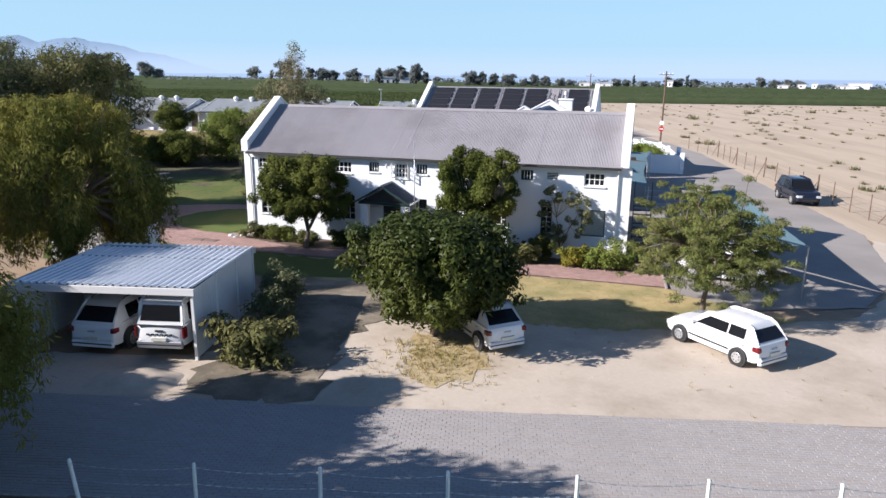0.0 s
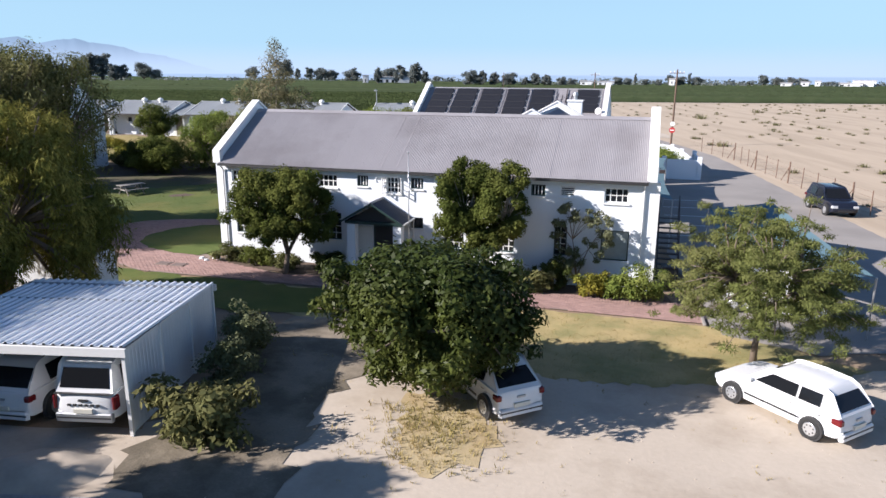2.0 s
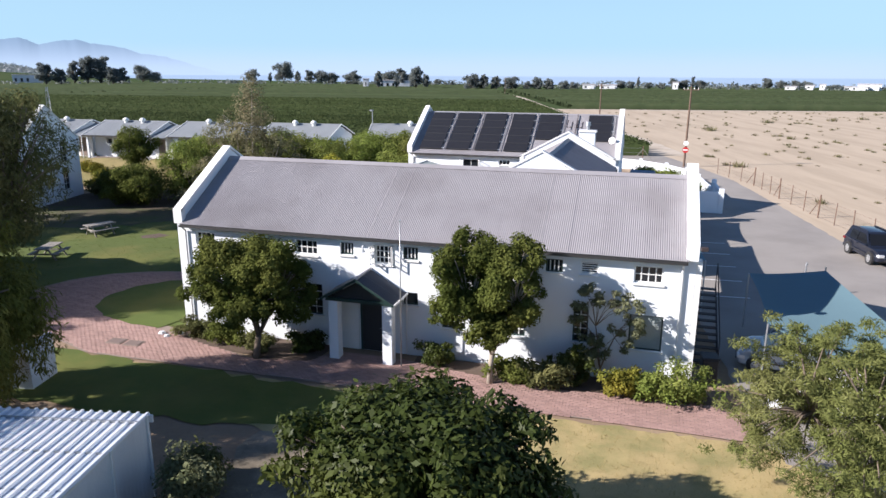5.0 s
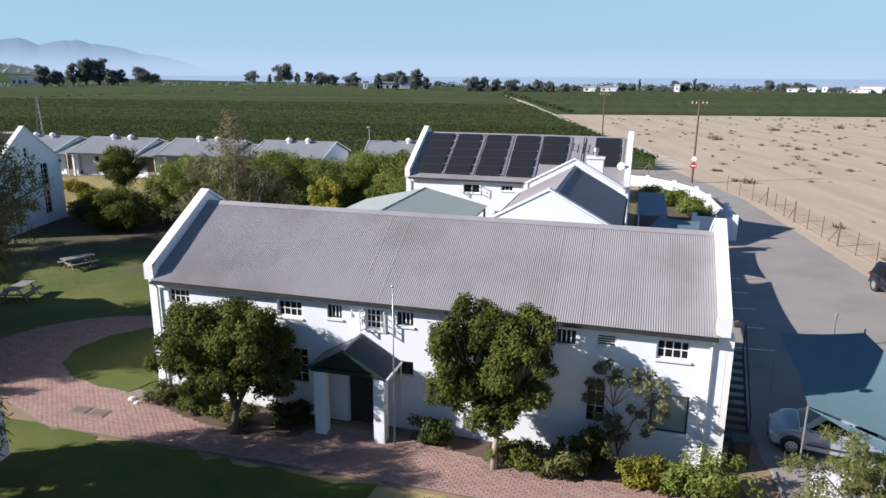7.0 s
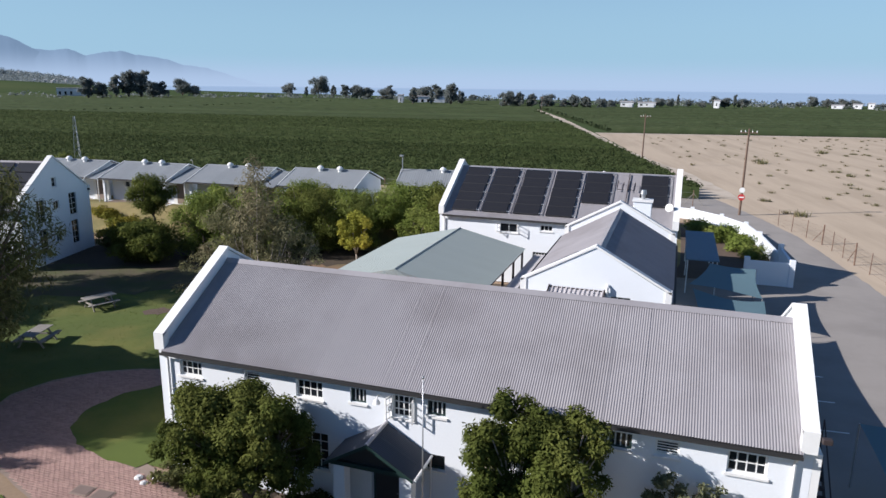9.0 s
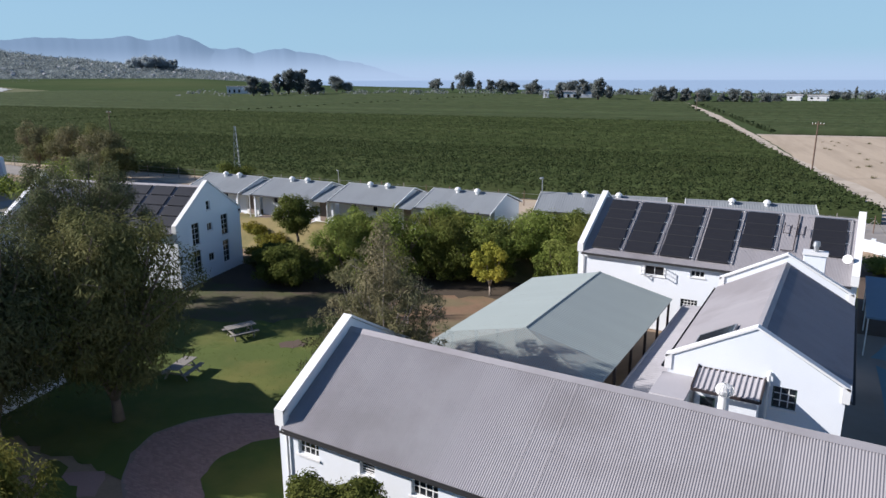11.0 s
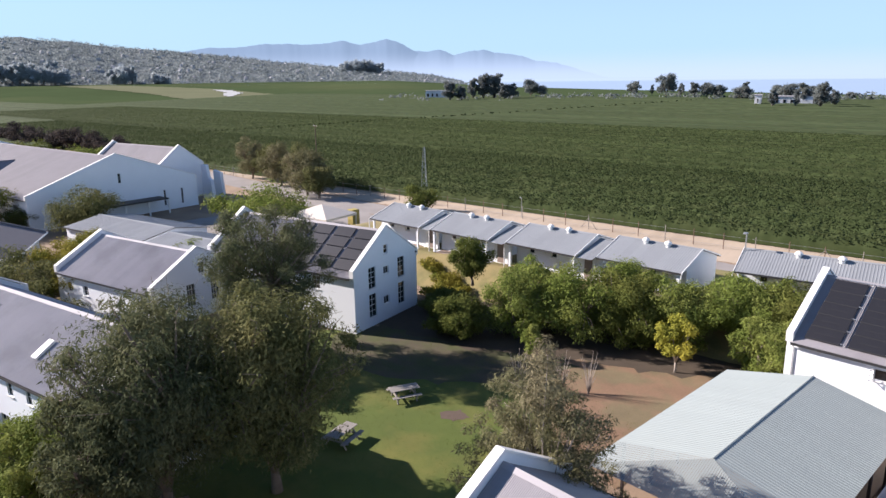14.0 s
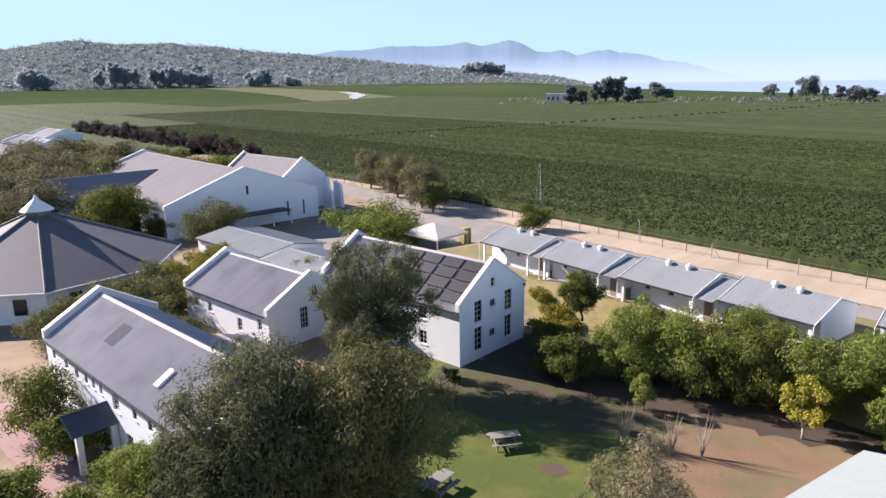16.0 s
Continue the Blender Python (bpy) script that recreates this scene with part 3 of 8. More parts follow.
def tree(name, label, x, y, rx, ry, z0, z1, count, size, mat, seed, trunk=0.16, bark=BARK, clumps=26, clump=0.36, droop=0.2, narrow=0.45, forks=2, lean=(0, 0), group="", cone=0.0, category="tree", shell=0.45, twigs=0, dense=False, tufts=(), lobe=1.0, form="round", z=0.0, flat=0.5):
    """form: round lobes, hanging strings or layered sprays of foliage; z: height of the ground."""
    rng = random.Random(seed)
    t = thing(name, label, category, pose(x, y, z, 0, 0, 0), group)
    if form == "hanging":
        blobs = hanging_blobs(rng, rx, ry, z0, z1, clumps) + list(tufts)
    elif form == "spray":
        blobs = spray_blobs(rng, rx, ry, z0, z1, clumps, z0 + 0.12 * (z1 - z0), clump, flat) + list(tufts)
    else:
        blobs = crown_blobs(rng, rx, ry, z0, z1, clumps, clump, cone=cone, dense=dense, lobe=lobe) + list(tufts)
    s = Shape()
    fork = z0 * 0.75 + 0.25
    tips = [(rng.uniform(-0.1, 0.1) + lean[0], rng.uniform(-0.1, 0.1) + lean[1], fork)]
    s.tube([(0, 0, -0.1), (lean[0] * 0.4, lean[1] * 0.4, fork * 0.5), tips[0]], [trunk * 1.25, trunk, trunk * 0.85], 8)
    heads = []
    for k in range(forks + 1):
        a = math.tau * k / (forks + 1) + rng.uniform(-0.5, 0.5)
        p = (tips[0][0] + math.cos(a) * rx * 0.3, tips[0][1] + math.sin(a) * ry * 0.3, fork + (z1 - fork) * rng.uniform(0.3, 0.45))
        s.tube([tips[0], ((tips[0][0] + p[0]) / 2, (tips[0][1] + p[1]) / 2, (fork + p[2]) / 2 + 0.1), p], [trunk * 0.75, trunk * 0.6, trunk * 0.45], 6)
        heads.append(p)
    for b in blobs[::7 if form == "hanging" else 3 if form == "spray" else 2]:
        h = min(heads, key=lambda p: (p[0] - b[0]) ** 2 + (p[1] - b[1]) ** 2 + (p[2] - b[2]) ** 2)
        m = ((h[0] + b[0]) / 2 + rng.uniform(-0.1, 0.1), (h[1] + b[1]) / 2 + rng.uniform(-0.1, 0.1), (h[2] + b[2]) / 2 + 0.12)
        s.tube([h, m, b[:3]], [trunk * 0.36, trunk * 0.24, trunk * 0.1], 5)
        for i in range(twigs):
            e = (b[0] + rng.gauss(0, b[3] * 0.7), b[1] + rng.gauss(0, b[4] * 0.7), b[2] + rng.uniform(0.2, 1.3) * b[5])
            s.tube([m, b[:3], e], [trunk * 0.12, trunk * 0.08, 0.008], 4)
    part("trunk", s, bark, t, smooth=True)
    part("crown", leaves_mesh("crown", blobs, count, size, mat, seed, droop, shell, narrow), mat, t)
    return t


def bush(name, label, x, y, rx, ry, h, count, size, mat, seed, clumps=9, clump=0.5, group="", droop=0.1, narrow=0.5, category="bush"):
    """A shrub that branches from the ground."""
    rng = random.Random(seed)
    t = thing(name, label, category, pose(x, y, bank_z(x, y)), group)
    blobs = crown_blobs(rng, rx, ry, 0.02, h, clumps, clump, dense=True)
    blobs = [(b[0], b[1], max(b[2], b[5] * 0.8), b[3], b[4], b[5]) for b in blobs]
    s = Shape()
    for b in blobs[:7]:
        s.tube([(b[0] * 0.2, b[1] * 0.2, -0.05), (b[0] * 0.6, b[1] * 0.6, b[2] * 0.6), b[:3]], [0.03, 0.022, 0.012], 5)
    part("stem", s, BARK, t, smooth=True)
    part("foliage", leaves_mesh("foliage", blobs, count, size, mat, seed, droop, 0.4, narrow), mat, t)
    return t


def patch(name, outline, z, mat, label, category, jag=0.0, seed=1, kind="structure", step=0.6):
    """A flat sheet of ground with an uneven edge."""
    rng = random.Random(seed)
    pts = []
    for i, p in enumerate(outline):
        q = outline[(i + 1) % len(outline)]
        n = max(1, int(math.dist(p, q) / step)) if jag else 1
        for k in range(n):
            t = k / n
            pts.append((p[0] + t * (q[0] - p[0]) + rng.uniform(-jag, jag), p[1] + t * (q[1] - p[1]) + rng.uniform(-jag, jag), z))
    bm = bmesh.new()
    f = bm.faces.new([bm.verts.new(p) for p in pts])
    f.normal_update()
    bmesh.ops.triangulate(bm, faces=[f])
    bm.normal_update()
    if bm.faces[:][0].normal.z < 0:
        bmesh.ops.reverse_faces(bm, faces=bm.faces[:])
    me = bpy.data.meshes.new(name)
    bm.to_mesh(me)
    bm.free()
    me.materials.append(mat)
    return tagged(new(name, me), label, category, kind=kind)

# ---- ground ----
E12 = 12.5  # the lie of the road, the carport and the houses beyond the lawn


def along(x, y, s, o, turn=E12):
    """The point s along and o across a line through (x, y)."""
    c, n = math.cos(radians(turn)), math.sin(radians(turn))
    return (x + c * s - n * o, y + n * s + c * o)


R = 4700
tagged(new("ground", Shape().add([(math.cos(math.tau * k / 64) * R, math.sin(math.tau * k / 64) * R, -0.06) for k in range(64)], [tuple(range(64))]).mesh("ground", LAND)), "wide flat farmland under the houses", "ground", kind="structure")
patch("ground_estate", [(-230, -30), (40, -30), (30, 30), (17, 70), (6, 112), (-40, 109), (-150, 94), (-230, 84)], -0.03, EARTH, "dry brown earth between the houses", "ground")
patch("ground_field", [(26, -20), (20.5, 36), (16.8, 47), (14.8, 61), (13.2, 75), (11, 89), (6, 104), (-4, 150), (-24, 232), (76, 254), (420, 330), (500, 100), (420, -120), (60, -120)], -0.015, FIELD, "bare sandy field with scattered tufts", "field", 0.3, 3, step=4)
patch("ground_sand", [along(-13.3, 16.3, -4, -0.8), along(-13.3, 16.3, 36, -1.0), (22.5, 28), (20.5, 42), (17.5, 46), (15.5, 35), (12.5, 30.5), (8.4, 28.6), (3.5, 27.2), (0.5, 26.9), (-1.5, 28.5), (-4.2, 29), (-5.8, 27), (-7.5, 24), (-9, 20.5), (-17, 18)], -0.008, SAND, "pale trodden sand of the parking yard", "sand", 0.16, 5)
patch("ground_verge", [along(-13.3, 11.0, -40, 0.2), along(-13.3, 11.0, 60, 0.2), (60, -30), (-60, -30)], -0.006, LAWN, "shaded rough grass outside the fence", "grass", 0.2, 6)
patch("lawn_front", [(5.6, 32.5), (-19, 32.4), (-20.5, 31.2), (-12, 29.4), (-5.4, 28.6), (-4.4, 27.4), (-1.4, 27.6), (1, 26.2), (4, 26.6), (8.6, 28.2), (10.5, 29.5), (7, 32)], 0.0, DRYGRASS, "dry yellow front lawn beside the brick path", "lawn", 0.14, 7, step=0.3)
# shrub soil that also carries the carport's shade in its colour
patch("shrub_bed", [(-9.2, 29.2), (-9.1, 22), (-8.7, 19.3), (-8.2, 17.9), (-6.6, 17.4), (-4.6, 17.9), (-4.1, 19.2), (-4.8, 21), (-5.0, 23.6), (-4.7, 26.6), (-5.0, 28.6), (-6.5, 29.4)], 0.008, material("mulch_with_shade", (0.135, 0.112, 0.078), 0.95, var=0.3, scale=0.9, fine=14, bump=0.6, second=(0.24, 0.20, 0.145), amount=0.55), "soil under the shrubs beside the carport, darkened for shade", "ground", 0.34, 31, step=0.35)
patch("lawn_shade", [(-6.2, 32.3), (-22, 32.5), (-30, 35), (-24, 28.4), (-12, 28.8), (-8, 29.6)], 0.006, LAWN, "green lawn behind the carport", "lawn", 0.25, 8)
patch("lawn_tuft", [(-3.0, 24.2), (-2.7, 22.8), (-2.4, 21.3), (-1.7, 20.3), (-1.0, 20.2), (-0.3, 21.0), (0.1, 22.1), (-0.4, 23.4), (-1.0, 24.3)], 0.006, material("straw_grass", (0.41, 0.33, 0.19), 0.95, var=0.2, scale=0.8, fine=20, bump=0.6, second=(0.36, 0.27, 0.14), amount=0.5), "patch of dry grass on the sand", "grass", 0.2, 9, step=0.3)
patch("lawn_courtyard", [(-50, 34), (-17.5, 36), (-17.5, 46), (-20, 49), (-25, 54), (-28.5, 60), (-34, 61), (-44, 59), (-50, 50)], 0.0, LAWN, "green courtyard lawn with picnic tables", "lawn", 0.35, 10)
patch("lawn_island", [(-18.2, 35.6), (-17.4, 38), (-17.4, 39.8), (-17.9, 41.5), (-19.0, 42.2), (-20.8, 42.3), (-22.2, 41.8), (-23.25, 40.4), (-23.6, 38.6), (-22.9, 37.1), (-21.6, 36.2), (-19.9, 35.7)], 0.034, LAWN, "lawn island inside the curved brick path", "lawn", 0.05, 11, step=0.3)
patch("driveway", [(5.6, 36.4), (6.3, 33.4), (6.4, 31.6), (9.3, 30.6), (13.5, 32.2), (16.3, 37.5), (17.4, 47), (15.4, 61), (13.6, 75), (11.4, 90), (8.6, 100), (4.6, 112), (1.2, 120), (-2.8, 118.5), (-0.6, 107), (2.2, 97.6), (7.0, 89.2), (8.4, 71.4), (0.1, 70.2), (0.1, 46.9), (4.7, 44.5)], 0.004, ASPHALT, "worn grey asphalt drive past the house", "road", 0.07, 12)
patch("dirt_road", [(-0.3, 112), (8.4, 112), (3.3, 133.8), (-1, 146.6), (-5.6, 159.6), (-11.9, 181.6), (-24.2, 230.6), (-49.5, 326), (-102, 498), (-106, 497), (-55, 322), (-43.7, 279), (-23.4, 208.5), (-10.8, 161.4), (-6.2, 145.4), (-1.2, 128.8)], 0.002, SAND, "pale dirt road along the vineyard", "road", 0.3, 13, step=3)
patch("field_track", [(-24, 231), (76, 253), (420, 329), (420, 334), (76, 257), (-25, 235.5)], 0.004, SAND, "pale track at the end of the bare field", "road", 0.3, 13, step=4)
patch("service_road", [(-150, 84), (-95, 84.5), (-76, 86.8), (-30, 88.6), (2, 98), (-2, 103), (-32, 95.4), (-92, 91.4), (-150, 91)], 0.002, ASPHALT, "grey service road behind the cabins", "road", 0.15, 14)
patch("service_yard", [(-100, 60), (-84, 62), (-72, 72), (-74, 86), (-100, 85)], 0.0, ASPHALT, "grey yard behind the hall", "yard", 0.2, 14)
patch("vineyard_track", [(-150, 91.4), (-92, 92), (-32, 95.8), (0, 104), (3, 112.5), (-38, 107.6), (-112, 99.2), (-150, 94.6)], 0.0, FIELD, "sandy track beside the vineyard fence", "road", 0.3, 15)
patch("carport_floor", [along(-14.9, 18.55, 0.1, 0.2, 11.8), along(-14.9, 18.55, 6.0, 0.3, 11.8), along(-14.9, 18.55, 6.0, 5.5, 11.8), along(-14.9, 18.55, 0.1, 5.5, 11.8)], 0.004, EARTH, "brown earth floor of the carport", "floor", 0.1, 16)
patch("flower_bed_west", [(-16.7, 36.0), (-16.9, 35.2), (-14.5, 34.4), (-11.6, 34.0), (-10.1, 34.3), (-9.9, 36.0)], 0.02, SOIL, "dark soil bed along the house wall", "flower bed", 0.05, 17)
patch("flower_bed_east", [(-6.3, 36.0), (-6.2, 34.9), (-4.4, 34.7), (-2.6, 34.0), (0.5, 34.2), (3.2, 34.0), (4.8, 34.6), (4.4, 36.0)], 0.02, SOIL, "dark soil bed along the house wall", "flower bed", 0.05, 18)
patch("earth_slope", [(-30, 57), (-24, 52.5), (-19, 51), (-18.3, 61.5), (-16.5, 66), (-22, 70), (-34, 63.5)], 0.004, material("orange_brown_earth", (0.205, 0.125, 0.072), 0.95, var=0.25, scale=0.5, fine=8, bump=0.4, second=(0.16, 0.125, 0.065), amount=0.5), "orange-brown leaf-strewn earth under the trees", "ground", 0.3, 19)
# thin grass darkened where house and tree shade lies
patch("ground_thin_grass", [(-46.5, 54), (-44, 50.2), (-40.6, 49.5), (-36.4, 51), (-33.4, 53.4), (-31.4, 55), (-29.5, 58), (-29, 61.5), (-37, 59.5), (-45, 58.8)], 0.006, material("thin_grass_with_shade", (0.072, 0.060, 0.032), 0.95, var=0.3, scale=0.6, fine=9, bump=0.5, second=(0.062, 0.068, 0.02), amount=0.5), "thin grass on soil beside the house, shade put into its colour", "ground", 0.5, 30, step=0.8)
# dark soil colour used here for ground that lies in shade
patch("wall_bed", [(0.2, 70.4), (7.9, 70.8), (7.8, 76), (7.1, 84), (6.2, 88.4), (4.2, 91.8), (-1, 92)], 0.006, SOIL, "soil inside the boundary wall, dark colour standing for shade", "flower bed", 0.05, 29)
patch("bare_spot", [(-31.0, 50.0), (-30.2, 51.1), (-29.2, 50.9), (-29.4, 49.9), (-30.2, 49.6)], 0.008, SOIL, "bare dark spot in the lawn", "ground", 0.12, 20, step=0.25)
patch("concrete_apron", [(5.9, 36.2), (6.0, 32.4), (6.7, 32.0), (9.6, 31.2), (12.6, 32.4), (12.9, 36.8), (9, 36.2)], 0.010, ASPHALT, "pale concrete apron under the shade nets", "pavement", 0.02, 21)
# sheet drawn near, so its blue stands in for haze beyond the trees
patch("water", [(-2900, 3200), (-1150, 1150), (-560, 860), (-200, 720), (120, 690), (700, 620), (1800, 500), (4500, 900), (3300, 3300), (1300, 4450), (-1200, 4450)], 0.2, WATER, "far sea on the horizon, haze put into its blue", "sea")
patch("path_west", [(-60, 22.5), (-58.5, 25.2), (-52, 26.2), (-44, 27.6), (-34, 30.6), (-27, 35.5), (-25.6, 34.2), (-33.5, 28.6), (-43.5, 25.6), (-51.4, 23.4)], 0.004, BRICK, "pink brick path before the long house", "path", 0.08, 25, step=0.5)
patch("ploughed_field", [(-366, 30), (-420, 52), (-690, 40), (-690, -160), (-366, -160)], -0.01, material("reddish_ploughed_soil", (0.36, 0.25, 0.19), 0.95, var=0.1, scale=0.05, fine=0.8, bump=0.3), "bare reddish field beyond the farm sheds", "field", 1.0, 26, step=8)
patch("field_border", [(-352, 30), (-362, 44), (-424, 62), (-424, 55), (-366, 36)], -0.006, SAND, "pale sandy border of the ploughed field", "road", 0.5, 27, step=4)
# leaf litter, with the shade on it painted into the dark colour
patch("leaf_litter", [(-47, 57.2), (-42, 57.4), (-37, 58.0), (-34.5, 60.2), (-31, 60.6), (-28.5, 63.2), (-24.6, 64.2), (-21, 66.6), (-16.4, 67), (-16.4, 75), (-34, 75), (-47, 71)], 0.009, material("shade_dark_litter", (0.062, 0.045, 0.028), 0.95, var=0.3, scale=0.8, fine=10, bump=0.5), "leaf litter under the bushy trees, darkened for their shade", "ground", 0.55, 28, step=0.9)
# a heap of pale sand before the carport
heap = Shape()
hn = 18
heap.add([(x, y, max(-0.03, 0.2 * (1 - (x / 1.5) ** 2 - (y / 0.95) ** 2) + 0.035 * math.sin(5 * x + 2 * y) * math.sin(4 * y - x))) for y in [-1.1 + 2.2 * j / hn for j in range(hn + 1)] for x in [-1.7 + 3.4 * i / hn for i in range(hn + 1)]], [(j * (hn + 1) + i, j * (hn + 1) + i + 1, (j + 1) * (hn + 1) + i + 1, (j + 1) * (hn + 1) + i) for j in range(hn) for i in range(hn)])
solid("ground_sand_rise", heap, SAND, "low rise of pale sand before the carport", "sand", kind="structure", smooth=True, m=pose(-9.9, 17.9, 0, 0, 0, 12) @ Matrix.Diagonal((0.95, 1.0, 1.3, 1)))
# the paved road
road = patch("road", [along(-13.3, 11.1, -40, 0.1), along(-13.3, 11.1, 60, 0.1), along(-13.3, 16.3, 60, -0.40), along(-13.3, 16.3, -40, -0.14)], 0.002, JOINT, "road of grey interlocking paving bricks", "road", 0.03, 24)
path = patch("brick_path", [(5.9, 32.62), (5.9, 34.95), (-2, 34.6), (-6.6, 35.5), (-9.6, 35.6), (-10.2, 34.4), (-12.5, 33.9), (-17.0, 35.3), (-17.6, 35.9), (-21.2, 36.5), (-23.2, 38.6), (-22.0, 41.6), (-18.6, 42.4), (-17.6, 43.2), (-20.2, 43.8), (-22.4, 43.6), (-24.6, 42.95), (-26.2, 42), (-27.5, 40.4), (-28, 38.6), (-27.3, 36.9), (-25.7, 35.3), (-23.6, 34.1), (-19.2, 32.5), (-12.8, 32.65), (-5, 32.7)], 0.012, JOINT, "curving path of pink clay bricks", "path", 0.03, 25, step=0.5)


def inside(p, poly):
    hit = False
    for i in range(len(poly)):
        (x0, y0), (x1, y1) = poly[i - 1], poly[i]
        if (y0 > p[1]) != (y1 > p[1]) and p[0] < (x1 - x0) * (p[1] - y0) / (y1 - y0) + x0:
            hit = not hit
    return hit


def brick_mesh(l, w, h, name, mat):
    s = Shape()
    c = 0.008
    p = [(-l / 2, -w / 2, 0), (l / 2, -w / 2, 0), (l / 2, w / 2, 0), (-l / 2, w / 2, 0)]
    q = [(x - math.copysign(c, x), y - math.copysign(c, y), h) for x, y, _ in p]
    return s.add(p + q, [(4, 5, 6, 7), (0, 1, 5, 4), (1, 2, 6, 5), (2, 3, 7, 6), (3, 0, 4, 7)]).mesh(name, mat)

# ---- the main house ----
AX, AY = -17.05, 36.05
GF = {"frame": GREEN_TRIM}
front_a = [(0.85, 3.86, 0.92, 0.56, 4, 2), (3.5, 3.9, 0.6, 0.5, 1, 5), (5.5, 3.8, 0.98, 0.62, 4, 2), (7.49, 3.94, 0.56, 0.5, 4, 1, GF), (8.95, 3.68, 0.72, 0.76, 4, 3),
           (10.13, 3.94, 0.6, 0.5, 4, 1, GF), (14.55, 3.92, 0.6, 0.5, 4, 1, GF), (15.64, 3.92, 0.62, 0.5, 4, 1, GF), (16.89, 3.92, 0.65, 0.5, 1, 6), (18.76, 3.78, 1.0, 0.64, 4, 2),
           (0.95, 1.3, 0.95, 1.3, 3, 4, GF), (3.2, 1.3, 0.95, 1.3, 3, 4, GF), (5.65, 1.28, 0.98, 1.32, 3, 4, GF), (10.12, 2.1, 0.6, 0.52, 1, 1, GF), (11.7, 1.3, 0.95, 1.3, 4, 5, GF), (13.98, 1.28, 0.98, 1.32, 4, 5, GF),
           (16.73, 1.32, 0.55, 1.3, 2, 5, GF), (18.73, 1.26, 1.16, 1.34, 1, 1, {"frame": GREEN_TRIM, "glass": GLASS_CURTAIN})]
house_a = gabled_house("main_house", "long white two-storey house with grey corrugated roof", AX, AY, 0, 20.8, 7.64, 4.85, 2.24, front_a, back=[(3, 1.2, 1.2, 1.2, 3, 3), (9, 1.2, 1.2, 1.2, 3, 3), (15, 1.2, 1.2, 1.2, 3, 3)])
for u in (0.42, 20.38):
    s = Shape().tube([(u, -0.28, 4.66), (u, -0.07, 4.45), (u, -0.07, 0.15), (u, -0.2, 0.05)], 0.045, 8)
    part("downpipe", s, TRIM, house_a)
# buttress-like corner at the east end, lamp, open casements
part("corner_pier", Shape().box(20.803, 0.004, 0, 21.0, 0.45, 4.72), TRIM, house_a)
part("wall_lamp", Shape().tube([(8.55, -0.003, 4.36), (8.55, -0.22, 4.42), (8.55, -0.30, 4.34)], 0.02, 6).disc(8.55, -0.3, 4.2, 4.34, 0.13, 12, 0.35), TRIM, house_a, "white enamel wall lamp")
part("floodlight", Shape().bevelled(20.88, -0.3, 5.16, 21.12, -0.12, 5.3, 0.02).box(20.97, -0.12, 5.19, 21.01, 0.05, 5.22), DARK_STEEL, house_a, "dark floodlight bracket on the gable corner")
for hinge, ang in ((8.95, -105), (9.67, -75)):
    s = Shape()
    w, h = 0.34, 0.74
    for b in ((0, 0, 0.04, h), (w - 0.04, 0, w, h), (0.04, 0, w - 0.04, 0.04), (0.04, h - 0.04, w - 0.04, h), (w / 2 - 0.012, 0.04, w / 2 + 0.012, h - 0.04), (0.04, h / 3 - 0.012, w - 0.04, h / 3 + 0.012), (0.04, h * 2 / 3 - 0.012, w - 0.04, h * 2 / 3 + 0.012)):
        s.box(b[0], -0.02, b[1], b[2], 0.02, b[3])
    part("open_casement", s, TRIM, house_a, "white casement standing open", m=pose(hinge, -0.02, 3.69, 0, 0, ang if hinge < 9 else ang))
# lapped seams of the roof
for u in (8.7, 9.45, 15.4, 16.4):
    part("roof_flashing", Shape().box(0, 0.05, 0.012, 0.03, 4.55, 0.016), ROOF, house_a, m=slope_pose(u, -0.2, 4.75, 2.24, 3.82))

# the porch
PX0, PX1, PY = -9.62, -6.95, 34.72
porch = thing("porch", "small gabled porch on two white pillars", "porch", pose(0, 0, 0))
for x in (PX0 + 0.02, PX1 - 0.42):
    soften(part("pillar", Shape().box(x, PY + 0.1, 0, x + 0.4, PY + 0.5, 2.42), WHITE, porch), 0.015)
part("beam", Shape().box(PX0 - 0.05, PY + 0.05, 2.425, PX1 + 0.05, PY + 0.2, 2.56).box(PX0 - 0.05, PY + 0.2, 2.425, PX0 + 0.1, AY - 0.01, 2.56).box(PX1 - 0.1, PY + 0.2, 2.425, PX1 + 0.05, AY - 0.01, 2.56), GREEN_TRIM, porch)
pm, half = (PX0 + PX1) / 2, (PX1 - PX0) / 2 + 0.15
part("porch_gable", Shape().prism([(pm - half + 0.25, 2.565), (pm + half - 0.25, 2.565), (pm, 3.28)], PY + 0.16, PY + 0.2, "y"), PLASTIC, porch, "dark boarded porch gable")
pl = math.hypot(half, 0.85)
cap = part("porch_roof", Shape().tube([(pm, PY - 0.22, 3.46), (pm, AY - 0.01, 3.46)], 0.06, 8), ROOF_OLD, porch)
DARK_ROOF = material("dark_slate_grey_steel", (0.10, 0.105, 0.12), 0.6, 0.15, var=0.1, rand=0.05)
roof_slope(cap, slope_pose(pm - half, AY - 0.012, 2.58, 0.85, half, -math.pi / 2), AY - PY + 0.2, pl, DARK_ROOF)
roof_slope(cap, slope_pose(pm + half, PY - 0.21, 2.58, 0.85, half, math.pi / 2), AY - PY + 0.2, pl, DARK_ROOF)
for sgn in (-1, 1):
    part("barge_board", Shape().prism([(pm + sgn * half, 2.5), (pm, 3.36), (pm, 3.48), (pm + sgn * half, 2.6)][::sgn], PY - 0.25, PY - 0.215, "y"), GREEN_TRIM, porch)
